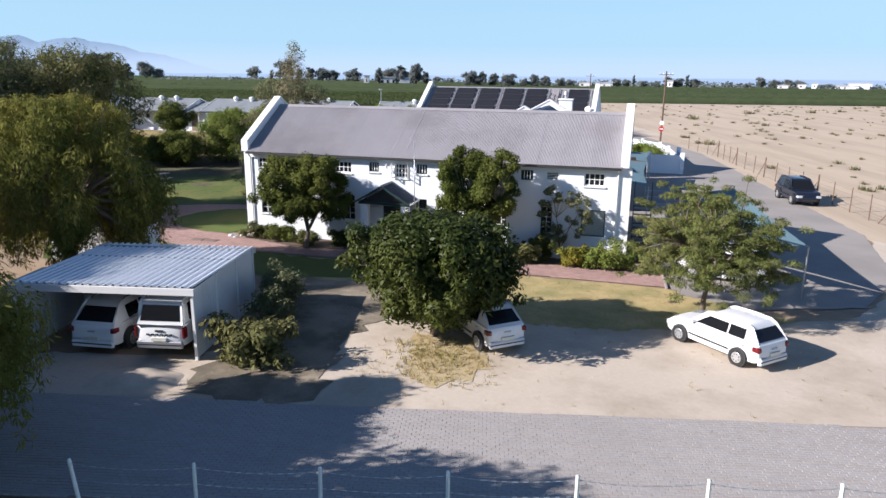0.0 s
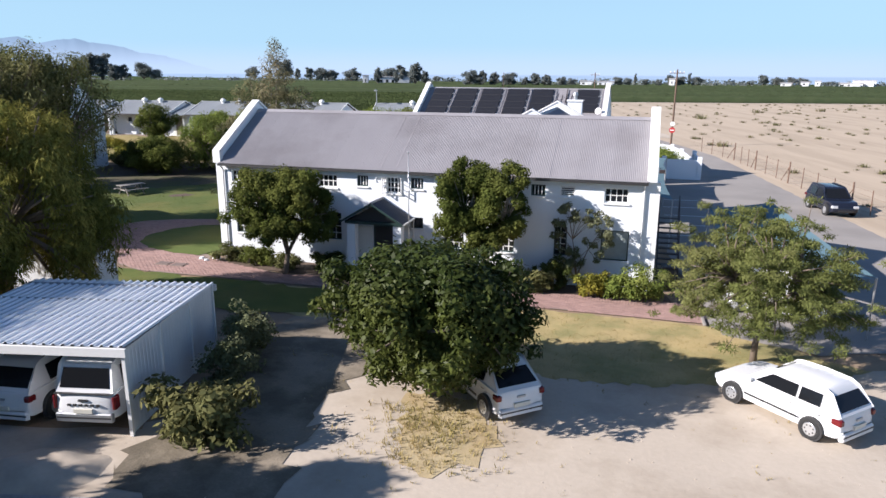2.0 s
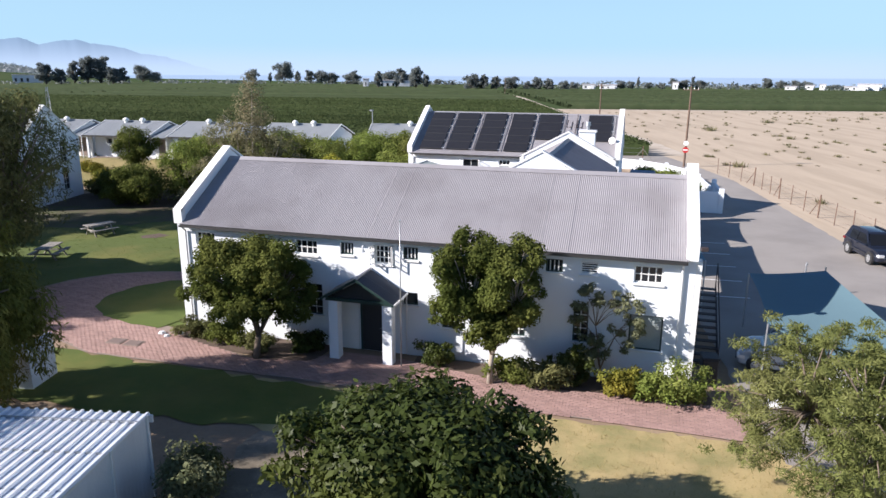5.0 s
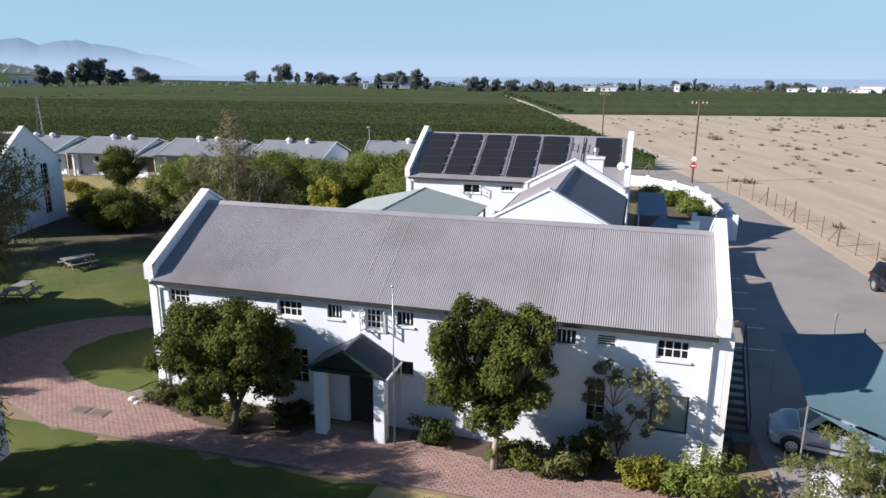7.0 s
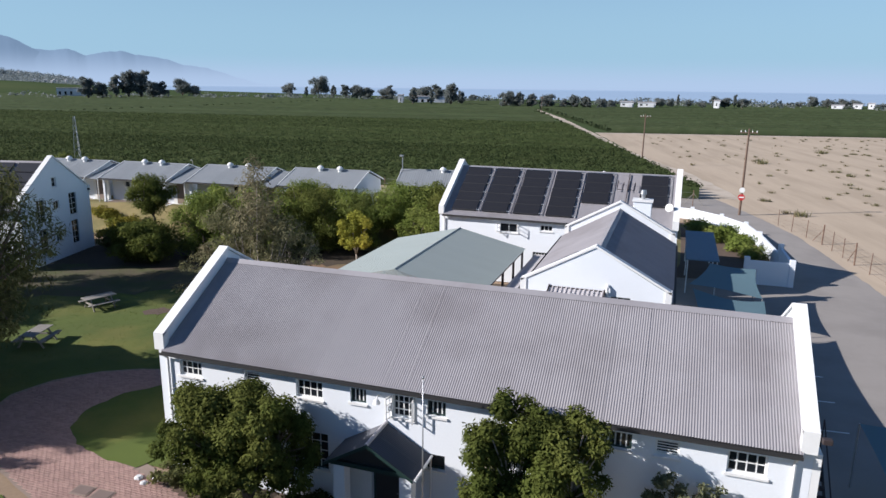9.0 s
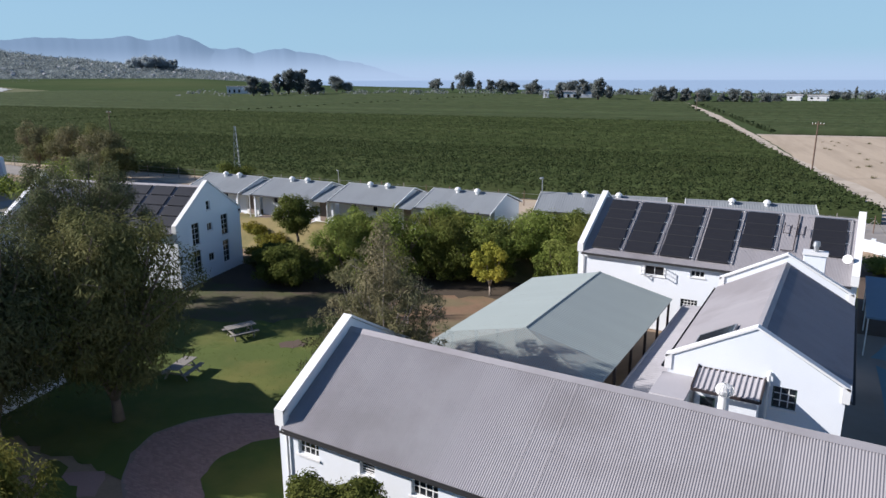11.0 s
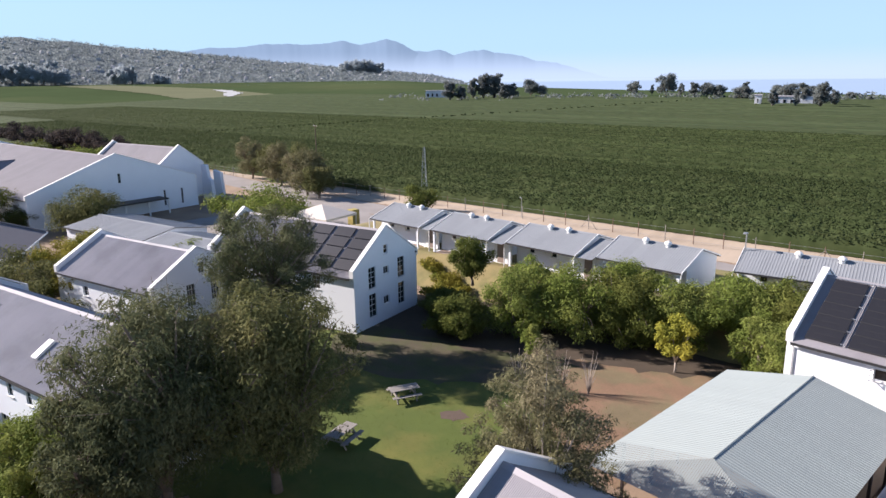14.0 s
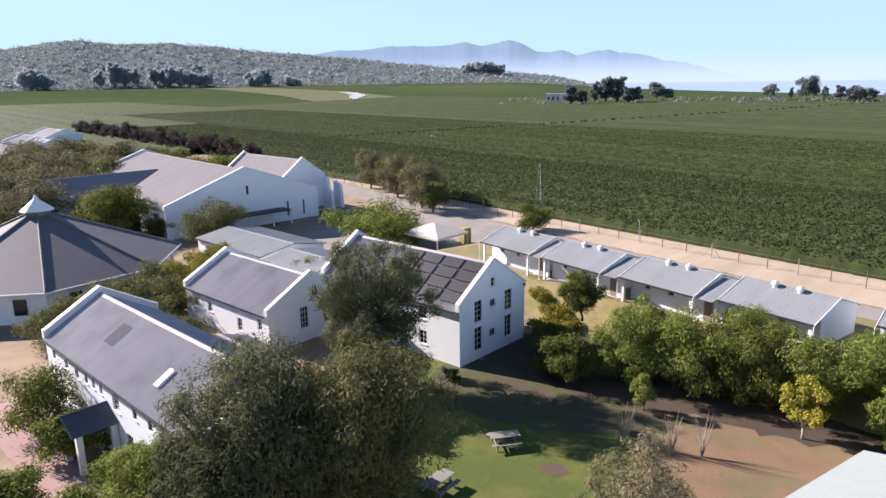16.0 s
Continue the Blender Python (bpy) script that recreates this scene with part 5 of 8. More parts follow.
for x, y, ln, wd in ((-320, 40, 22, 12), (-285, 30, 26, 14), (-262, 34, 16, 10), (-245, 22, 24, 12)):
    gabled_house("farm_shed", "low white farm shed beyond the trees", x, y, 13, ln, wd, 3.6, 2.2, front=[(3, 1, 2, 2, 2, 2), (9, 1, 2, 2, 2, 2)], roof=ROOF_OLD, cover=2.0, pitch=0.2, boxy=True)

# ---- cabins along the service road ----


TERRACE = 2.1


def bank_z(x, y):
    """Height of the raised ground on which the cabins stand."""
    smooth = lambda t: (lambda q: q * q * (3 - 2 * q))(min(1.0, max(0.0, t)))
    front = 70.0 + 0.105 * (x + 68)
    return TERRACE * smooth((y - front + 5.2) / 4.6) * smooth((89.5 + 0.06 * (x + 40) - y) / 5.0) * smooth((x + 78) / 7) * smooth((1.0 - x) / 6)


def cabin(x, y, turn, label, length=7.3, width=7.3, rise=1.2):
    c = gabled_house("cabin", label, x, y, turn, length, width, 2.42, rise, front=[(1.5, 1.35, 0.6, 0.6, 1, 1), (length * 0.55, 1.35, 0.6, 0.6, 1, 1)], roof=ROOF_PREFAB, recess=1.3, parapets=False, category="cabin", cover=0.9, pitch=0.225, boxy=True)
    c.matrix_basis = pose(x, y, TERRACE, 0, 0, turn)
    top, mid = 2.42 + rise, width / 2 - 0.45
    for u in (length * 0.36, length * 0.64):
        part("roof_vent", Shape().disc(u, mid, top - 0.25, top + 0.12, 0.2, 10).disc(u, mid, top + 0.12, top + 0.28, 0.34, 10, 0.8).disc(u, mid, top + 0.28, top + 0.4, 0.27, 10, 0.3), TRIM, c, "white round ventilator")
    for e in (-0.27, length + 0.22):
        for sgn, y0 in ((1, -0.25), (-1, width + 0.25)):
            k = rise / (width / 2)
            part("verge_trim", Shape().prism([(y0, 2.42 - 0.25 * k - 0.04), (width / 2, top - 0.02), (width / 2, top + 0.1), (y0, 2.42 - 0.25 * k + 0.08)][::sgn], e, e + 0.05, "x"), TRIM, c)
    for u in (-0.3, length + 0.25):
        part("downpipe", Shape().tube([(u, -0.3, 2.3), (u, -0.3, 0.0)], 0.05, 6), TRIM, c)
    part("plinth", Shape().box(-0.03, -0.03, -0.5, length + 0.03, width + 0.03, 0.0), JOINT, c)
    return c


grid = Shape()
nx, ny = 80, 48
gx = [-82 + 86 * i / nx for i in range(nx + 1)]
gy = [58 + 34 * j / ny for j in range(ny + 1)]
grid.add([(x, y, bank_z(x, y) - 0.012 + 0.05 * math.sin(1.3 * x) * math.sin(1.7 * y) * min(1, bank_z(x, y))) for y in gy for x in gx], [(j * (nx + 1) + i, j * (nx + 1) + i + 1, (j + 1) * (nx + 1) + i + 1, (j + 1) * (nx + 1) + i) for j in range(ny) for i in range(nx) if max(bank_z(gx[i + a], gy[j + b]) for a in (0, 1) for b in (0, 1)) > 0.004])
solid("ground_bank", grid, material("dry_bank_grass", (0.23, 0.185, 0.075), 0.95, var=0.25, scale=0.5, fine=9, bump=0.6, second=(0.15, 0.14, 0.05), amount=0.45), "grassy bank under the cabins", "bank", kind="structure", smooth=True)
cabins = ((-63.75, 70.5), (-54.45, 71.2), (-44.9, 72.3), (-35.5, 73.65))
for x, y in cabins:
    cabin(x, y, 3.2, "pale prefabricated cabin with a low ribbed roof")
for x, y, ln in ((-25.2, 77.7, 11.0), (-12.4, 80.4, 10.0)):
    cabin(x, y, 12, "pale prefabricated cabin beside the service road", ln, 6.8, 1.1)
for (x0, y0), (x1, y1) in zip(cabins, cabins[1:]):
    c3, s3 = math.cos(radians(3.2)), math.sin(radians(3.2))
    lk = thing("cabin_link", "low white passage with a grey roof between two cabins", "passage", pose(x0 + c3 * 7.34, y0 + s3 * 7.34 + 0.2, TERRACE, 0, 0, 3.2), "cabin links")
    gap = math.dist((x0, y0), (x1, y1)) - 7.42
    part("wall", Shape().box(0.0, 0.9, -0.3, gap, 1.02, 2.4), TRIM, lk)
    part("door", Shape().box(gap * 0.2, 0.87, 0.05, gap * 0.2 + 0.8, 0.897, 2.0), JOINT, lk)
    roof_slope(part("ridge", Shape().box(0.25, 3.5, 3.25, gap - 0.25, 3.7, 3.3), ROOF_PREFAB, lk), slope_pose(0.26, -0.3, 2.25, 1.0, 3.85), gap - 0.5, 3.98, ROOF_PREFAB, 0.9, 0.225, boxy=True)
tent = thing("marquee", "cream canvas tent roof beside the yard", "tent", pose(-82.5, 70.5, 0, 0, 0, 13))
part("canvas", Shape().add([(0, 0, 2.3), (7, 0, 2.3), (7, 6, 2.3), (0, 6, 2.3), (3.5, 3, 3.6)], [(0, 1, 4), (1, 2, 4), (2, 3, 4), (3, 0, 4)]).box(0.0, 0.0, 2.0, 7.0, 0.03, 2.299).box(6.97, 0.03, 2.0, 7.0, 6.0, 2.299), TENT, tent)
for px, py in ((0.05, 0.05), (6.9, 0.05), (6.9, 5.9), (0.05, 5.9)):
    part("pole", Shape().tube([(px, py, 0), (px, py, 2.25)], 0.05, 8), TRIM, tent)
solid("yellow_container", Shape().bevelled(-80.3, 78.7, 0, -79.1, 79.9, 2.2, 0.03), BLOCK, "tall yellow block-shaped container in the yard", "container")

# ---- the boundary wall, the shade nets and the drive ----
bw = thing("boundary_wall", "low white boundary wall along the drive", "wall", kind="structure")
pts = [(5.2, 70.6), (8.2, 70.6), (8.1, 76), (7.4, 84), (6.6, 88.6), (4.6, 92.3), (1.8, 95.4), (-3, 97.5)]
for i in range(len(pts) - 1):
    p, q = pts[i], pts[i + 1]
    d = math.dist(p, q)
    ang = math.degrees(math.atan2(q[1] - p[1], q[0] - p[0]))
    part("wall_panel", Shape().box(0.18, -0.1, 0, d - 0.18, 0.1, 1.75 if i < 2 else 1.15), WHITE, bw, m=pose(*p, 0, 0, 0, ang))
for i, p in enumerate(pts):
    soften(part("wall_pier", Shape().box(p[0] - 0.19, p[1] - 0.19, 0, p[0] + 0.19, p[1] + 0.19, 2.0 if i < 3 else 1.35), WHITE, bw), 0.02)
shed = thing("blue_shed", "low open shed with a blue ribbed steel roof", "shed", pose(0.9, 66.2, 0))
for x in (0.1, 2.0):
    for y in (0.2, 5.0, 9.6):
        part("post", Shape().box(x, y, 0, x + 0.08, y + 0.08, 2.42), TRIM, shed)
roof_slope(part("roof", Shape().box(0, 0, 2.42, 2.15, 0.06, 2.5).box(0, 9.8, 2.42, 2.15, 9.86, 2.5), ROOF_BLUE, shed), pose(2.15, 0, 2.5, 0, 0, 90), 9.86, 2.15, ROOF_BLUE, 0.7, 0.175, 0.03, True)


def shade_net(name, label, corners, sag, poles, mat):
    """A taut cloth between corner points with hollow edges, on steel poles."""
    s = thing(name, label, "shade net")
    n = 12
    a, b, c, d = [Vector(p) for p in corners]
    grid = []
    for i in range(n + 1):
        for j in range(n + 1):
            u, v = i / n, j / n
            p = (a * (1 - u) + b * u) * (1 - v) + (d * (1 - u) + c * u) * v
            mid = (a + b + c + d) / 4
            edge = max(4 * u * (1 - u) * (abs(2 * v - 1) ** 3), 4 * v * (1 - v) * (abs(2 * u - 1) ** 3))
            p = p + (Vector((mid.x, mid.y, p.z)) - p) * sag * edge
            p.z -= 0.25 * sag * 16 * u * (1 - u) * v * (1 - v)
            grid.append(p)
    f = [(i * (n + 1) + j, (i + 1) * (n + 1) + j, (i + 1) * (n + 1) + j + 1, i * (n + 1) + j + 1) for i in range(n) for j in range(n)]
    sh = Shape().add(grid, f)
    sh.add([p - Vector((0, 0, 0.006)) for p in grid], [g[::-1] for g in f])
    part("cloth", sh, mat, s, smooth=True)
    for p in poles:
        part("pole", Shape().tube([(p[0], p[1], 0), p], 0.032, 8), STEEL, s)
    return s


shade_net("shade_net", "blue-green shade net over parked cars", [(6.35, 36.7, 2.5), (6.6, 43.3, 2.5), (9.4, 42.6, 3.05), (11.2, 32.6, 2.3)], 0.05, [(6.35, 36.7, 2.5), (6.6, 43.3, 2.5), (9.4, 42.6, 3.2), (11.2, 32.6, 2.3)], NET)
shade_net("shade_net", "blue-green shade net sloping down over a parked car", [(6.35, 36.7, 2.45), (8.8, 34.6, 2.36), (11.2, 32.6, 2.24), (9.0, 33.0, 2.2)], 0.06, [(9.0, 33.0, 2.2)], NET)
shade_net("shade_net", "blue-green shade net beside the kitchen wing", [(1.2, 44.3, 3.0), (4.9, 44.6, 2.6), (4.9, 57.2, 2.6), (1.2, 57, 3.0)], 0.14, [(4.9, 44.6, 2.6), (4.9, 57.2, 2.6)], NET)
shade_net("shade_net", "blue-green shade net behind the kitchen wing", [(1.0, 58.2, 2.9), (4.9, 58.0, 2.5), (5.2, 64.8, 2.5), (2.4, 65.0, 2.6)], 0.1, [(4.9, 58.0, 2.5), (5.2, 64.8, 2.5)], NET)
stair = thing("outside_stair", "dark steel stair against the gable wall", "stair", pose(4.1, 38.2, 0))
for k in range(12):
    part("tread", Shape().box(0.05, 0.26 * k, 0.19 * k + 0.15, 0.95, 0.26 * k + 0.25, 0.19 * k + 0.19), DARK_STEEL, stair)
for x in (0.03, 0.95):
    part("stringer", Shape().prism([(0, 0.0), (0.25, 0.0), (3.2, 2.2), (3.2, 2.45), (0, 0.25)], x, x + 0.03, "x"), DARK_STEEL, stair)
    part("handrail", Shape().tube([(x, 0, 1.1), (x, 3.1, 3.35)], 0.025, 6).tube([(x, 0.05, 0.1), (x, 0.05, 1.12)], 0.02, 6).tube([(x, 3.1, 2.3), (x, 3.1, 3.35)], 0.02, 6), DARK_STEEL, stair)

# ---- carport ----
CP = pose(-14.9, 18.55, 0, 0, 0, 11.8)
carport = thing("carport", "white steel carport with a ribbed roof and sheeted sides", "carport", CP)
cap = part("roof", Shape().box(-0.08, -0.1, 2.2, 6.1, -0.02, 2.42), TRIM, carport)
part("fascia", Shape().box(-0.08, 5.62, 2.1, 6.1, 5.68, 2.3), TRIM, carport)
roof_slope(cap, pose(0, -0.02, 2.44, -1.2), 6.03, 5.68, ROOF_WHITE, 0.75, 0.25, 0.055, True)
for x, d in ((0.0, 1), (6.0, -1)):
    wall = part("side_wall", Shape().box(x - 0.012, 0.02, 2.3, x + 0.012, 5.6, 2.36), TRIM, carport)
    m = Matrix.Translation((x, 0.02 if d > 0 else 5.6, 0.03)) @ Matrix.Rotation(d * math.pi / 2, 4, "Z") @ Matrix.Rotation(math.pi / 2, 4, "X")
    roof_slope(wall, m, 5.58, 2.27, ROOF_WHITE, 0.67, 0.1675, 0.008, True, "side_sheet")
part("back_wall", Shape().box(0.02, 5.6, 0.03, 5.98, 5.615, 2.2), ROOF_WHITE, carport)
for x in (0.0, 3.0, 6.0):
    for y in (0.0, 1.9, 3.8, 5.5):
        if x != 3.0 or y > 5:
            part("post", Shape().box(x - 0.045, y - 0.045, 0, x + 0.045, y + 0.045, 2.36), TRIM, carport)
for y in (0.6, 2.1, 3.6, 5.1):
    part("purlin", Shape().box(0.02, y, 2.32, 5.98, y + 0.05, 2.4), STEEL, carport)
solid("garden_wall", Shape().box(0, 0, 0, 4.6, 0.22, 1.6).box(4.603, 0.002, 0, 4.82, 1.4, 1.62), WHITE, "white garden wall behind the carport", "wall", m=pose(-23.2, 28.3, 0, 0, 0, 11.8))
solid("garden_wall", Shape().box(0, 0, 0, 0.2, 9, 1.5), WHITE, "white garden wall beside the carport", "wall", m=pose(-16.2, 14.0, 0, 0, 0, 11.8))

# ---- trees ----
tree("glossy_tree", "round dark-green broad-leaved tree on the sand", -2.35, 24.3, 3.75, 3.5, 0.5, 4.45, 80000, 0.18, LEAF_DARK, 3, 0.17, clumps=150, clump=0.135, narrow=0.46, droop=-0.1, forks=3, lobe=0.85, dense=True, shell=0.6)
tree("feathery_tree", "light feathery tree with layered sprays beside the drive", 7.05, 29.4, 3.1, 2.9, 1.35, 5.2, 90000, 0.12, LEAF_FEATHER, 4, 0.10, clumps=110, clump=0.3, narrow=0.2, droop=0.1, forks=3, form="spray", flat=0.5)
tree("house_tree", "round dense tree before the house wall", -12.4, 34.0, 3.45, 1.9, 1.0, 5.35, 72000, 0.125, LEAF_ROUND, 5, 0.13, clumps=90, clump=0.24, forks=2, lean=(0.25, 0), dense=True, lobe=0.8)
tree("house_tree", "upright dense tree with two pale stems", -3.05, 34.4, 2.7, 1.75, 1.25, 6.0, 58000, 0.125, LEAF_ROUND, 6, 0.10, BARK_PALE, clumps=80, clump=0.24, forks=1, dense=True, lobe=0.8)
tree("wall_shrub", "slender climbing shrub on the white wall", 0.85, 35.5, 1.6, 0.45, 0.4, 4.3, 5200, 0.12, LEAF_SAGE, 7, 0.04, clumps=34, clump=0.5, forks=2, category="shrub", twigs=1)
tree("pepper_tree", "large weeping pepper tree over the garden wall", -19.7, 25.8, 4.9, 4.3, 0.8, 8.3, 96000, 0.22, LEAF_PEPPER, 8, 0.28, clumps=200, narrow=0.2, droop=1.1, forks=3, form="hanging")
tree("lawn_tree", "tall dark evergreen tree on the shaded lawn", -33.2, 34.2, 5.0, 4.8, 0.9, 11.4, 66000, 0.25, LEAF_EVERGREEN, 19, 0.28, dense=True, clumps=120, clump=0.17, narrow=0.24, droop=0.6, forks=3, twigs=1, lobe=1.05, shell=0.5)
tree("lawn_tree", "tall dark evergreen tree beside the long house", -30.6, 38.6, 4.7, 4.5, 1.2, 11.0, 62000, 0.25, LEAF_OLIVE, 10, 0.26, dense=True, clumps=120, clump=0.17, narrow=0.24, droop=0.6, forks=3, twigs=1, lobe=1.05, shell=0.5)
tree("lawn_tree", "broad evergreen tree beside the brick path", -32.6, 31.6, 3.5, 3.2, 0.6, 7.6, 40000, 0.21, LEAF_EVERGREEN, 11, 0.2, dense=True, clumps=80, clump=0.2, narrow=0.26, droop=0.6, forks=3, lobe=0.95)
tree("lawn_tree", "low yellow-green tree before the long house", -37.8, 30.4, 3.0, 2.7, 0.2, 5.0, 26000, 0.19, LEAF_BRIGHT, 15, 0.14, dense=True, clumps=60, clump=0.22, narrow=0.3, droop=0.5, forks=3, lobe=0.9)
tree("grey_tree", "open grey-green tree with bare brown twigs behind the house", -18.1, 43.8, 4.3, 2.5, 0.3, 8.7, 72000, 0.17, LEAF_GREY, 12, 0.1, clumps=120, clump=0.42, narrow=0.24, droop=0.3, forks=5, twigs=1, bark=TWIG, form="spray", flat=0.8,
     tufts=[(0.3, -0.6, 8.0, 1.2, 1.1, 0.8), (1.0, -1.0, 8.9, 0.9, 0.8, 0.7), (0.4, -0.8, 9.5, 0.7, 0.6, 0.6), (1.1, -1.3, 10.1, 0.6, 0.5, 0.5), (1.0, -1.3, 10.6, 0.4, 0.4, 0.35), (-1.4, -0.3, 7.9, 0.9, 0.8, 0.6), (2.2, -0.6, 7.7, 0.7, 0.7, 0.6)])
tree("gable_tree", "tall open tree before the gable house", -46.5, 47.5, 4.9, 4.6, 1.6, 11.6, 56000, 0.22, LEAF_EVERGREEN, 13, 0.24, clumps=95, clump=0.2, narrow=0.24, droop=0.6, forks=3, twigs=1, lobe=1.15, shell=0.4)
tree("yellow_tree", "small bright yellow tree at the edge of the earth", -23.7, 65.5, 1.75, 1.6, 0.6, 4.2, 9000, 0.17, LEAF_YELLOW, 14, 0.08, clumps=24, clump=0.34, cone=0.45, forks=3, bark=BARK_PALE)
rng = random.Random(77)
hedge = [(-39.6, 60.6, 2.6, 3.6), (-36.6, 64.6, 3.4, 5.7), (-33.0, 67.0, 3.6, 5.9), (-29.4, 68.6, 3.4, 5.9), (-26.0, 70.6, 3.2, 5.6), (-23.0, 73.4, 3.4, 5.9), (-20.0, 74.6, 3.2, 5.7), (-38.0, 68.4, 2.8, 5.4), (-31.2, 71.4, 3.0, 5.9), (-43.6, 63.4, 1.7, 2.6), (-19.4, 69.8, 2.6, 4.4), (-17.0, 71.4, 2.6, 5.0)]
for k, (x, y, r, h) in enumerate(hedge):
    up = bank_z(x, y) * 0.8
    tree("hedge_tree", "bushy bright-green tree in a row before the cabins", x + 0.5, y - 1.0, r * 1.15, r * 1.1, -0.2, h - up, 24000, 0.22, LEAF_BRIGHT if k % 3 else LEAF_GREEN, 100 + k, 0.12, clumps=80, clump=0.19, lobe=0.9, shell=0.55, group="row of bushy trees", narrow=0.3, droop=0.4, dense=True, z=up)
tree("round_tree", "dense round green tree beside a cabin", -44.6, 67.0, 2.3, 2.2, 0.5, 4.6, 16000, 0.17, LEAF_GREEN, 130, 0.12, clumps=30, clump=0.3, dense=True, z=1.5)
tree("round_tree", "clipped dark round tree beside the service road", -80.4, 92.4, 3.2, 3.0, 0.2, 3.6, 6500, 0.25, LEAF_GREEN, 131, 0.15, clumps=20, clump=0.45)
tree("lawn_tree", "small bright tree at the edge of the lawn", -32.0, 60.4, 1.0, 1.0, 0.2, 3.0, 4200, 0.13, LEAF_BRIGHT, 132, 0.06, clumps=12, clump=0.45, cone=0.4)
for k, (x, y, r, h) in enumerate(((-106, 88.5, 4.2, 6.5), (-112, 92, 4.2, 7), (-119, 91, 4.0, 6.4), (-126, 93, 3.8, 6), (-132, 92, 3.8, 6.6), (-101.5, 88, 3, 4.4))):
    tree("track_tree", "olive-brown tree along the vineyard track", x, y, r * 1.1, r * 1.1, 0.6, h * 1.3, 12000, 0.32, (LEAF_GREY, LEAF_OLIVE)[k % 2], 140 + k, 0.2, dense=True, clumps=24, clump=0.32, group="trees along the track", narrow=0.35)
for k, (x, y, r, h, mt) in enumerate(((-87.5, 69.5, 7.4, 5.0, LEAF_BRIGHT), (-83.5, 72.0, 4.2, 3.6, LEAF_BRIGHT), (-114, 39.5, 7.0, 8.4, LEAF_GREEN), (-117.5, 41.5, 4.6, 7.6, LEAF_OLIVE), (-101, 50.5, 5.4, 6.6, LEAF_OLIVE), (-109, 44.6, 2.6, 3.4, LEAF_DARK), (-126, 31, 7, 8.5, LEAF_GREY), (-119.5, 26.5, 5.5, 6.5, LEAF_GREY), (-133, 37, 6, 7.0, LEAF_OLIVE), (-139, 28, 7, 8.0, LEAF_GREY), (-73.5, 53.3, 2.6, 3.6, LEAF_BRIGHT), (-52.4, 26.2, 3.7, 4.6, LEAF_GREEN), (-43.2, 23.4, 2.6, 2.6, LEAF_BRIGHT), (-39.6, 26.8, 2.4, 2.2, LEAF_BRIGHT), (-43.2, 45.6, 2.6, 3.6, LEAF_BRIGHT), (-128, 38, 4.5, 5, LEAF_OLIVE), (-113.5, 42, 2.4, 3.2, LEAF_GREEN), (-66.5, 35.5, 3.2, 3.8, LEAF_OLIVE), (-71, 41.5, 3.4, 3.8, LEAF_ORANGE), (-71.5, 31.5, 4.4, 4.4, LEAF_OLIVE), (-74.0, 36.6, 4.6, 4.6, LEAF_OLIVE), (-69.0, 28.0, 3.6, 3.8, LEAF_OLIVE), (-77.5, 41.5, 4.2, 4.0, LEAF_ORANGE), (-83.5, 45.5, 4.0, 3.6, LEAF_ORANGE), (-61.5, 36.5, 2.8, 3.4, LEAF_OLIVE), (-76, 44.5, 3.4, 3.8, LEAF_ORANGE), (-62, 47.8, 2.6, 3.4, LEAF_BRIGHT), (-152, 50, 6, 7, LEAF_GREY), (-160, 62, 6, 6.5, LEAF_GREY), (-146, 62, 5, 5, LEAF_BRIGHT), (-140, 70, 5, 4.5, LEAF_BRIGHT), (-170, 48, 7, 7, LEAF_GREY), (-40.5, 44.5, 2.2, 3.0, LEAF_BRIGHT), (-44.6, 47.5, 2.4, 3.2, LEAF_GREEN), (-48.0, 27.0, 2.6, 3.0, LEAF_BRIGHT), (-41.5, 29.6, 2.6, 3.0, LEAF_BRIGHT), (-37.4, 29.8, 2.8, 3.0, LEAF_BRIGHT), (-140, 34, 8, 8.6, LEAF_GREY), (-150, 42, 8.5, 8.6, LEAF_OLIVE), (-160, 36, 9, 9.5, LEAF_GREY), (-135, 23, 8, 8.6, LEAF_GREY), (-150, 25, 9, 9, LEAF_OLIVE), (-165, 54, 8, 7.5, LEAF_OLIVE), (-176, 62, 8, 7, LEAF_GREEN), (-168, 72, 7, 5.6, LEAF_BRIGHT), (-157, 78, 6, 4.6, LEAF_BRIGHT), (-184, 50, 9, 8.5, LEAF_GREY), (-190, 37, 9, 9, LEAF_GREY), (-206, 45, 9, 8.6, LEAF_OLIVE), (-214, 34, 9, 8.6, LEAF_GREY), (-200, 61, 7, 6, LEAF_GREEN))):
    tree("garden_tree", "leafy garden tree between the white houses", x, y, r, r * 0.95, 0.3, h, 9000 if r < 4 else 13000, 0.22 * max(1.0, r / 3.6), mt, 160 + k, 0.14, clumps=24, clump=0.34, narrow=0.36, droop=0.3, dense=True)
for k in range(14):
    tree("purple_tree", "low purple-brown tree in a windbreak", -202 - 12 * k, 88 - 1.9 * k, 7.5, 4.5, 0.1, 5.2 + (k % 3), 3000, 0.6, LEAF_PURPLE, 200 + k, 0.2, clumps=16, clump=0.45, group="windbreak")
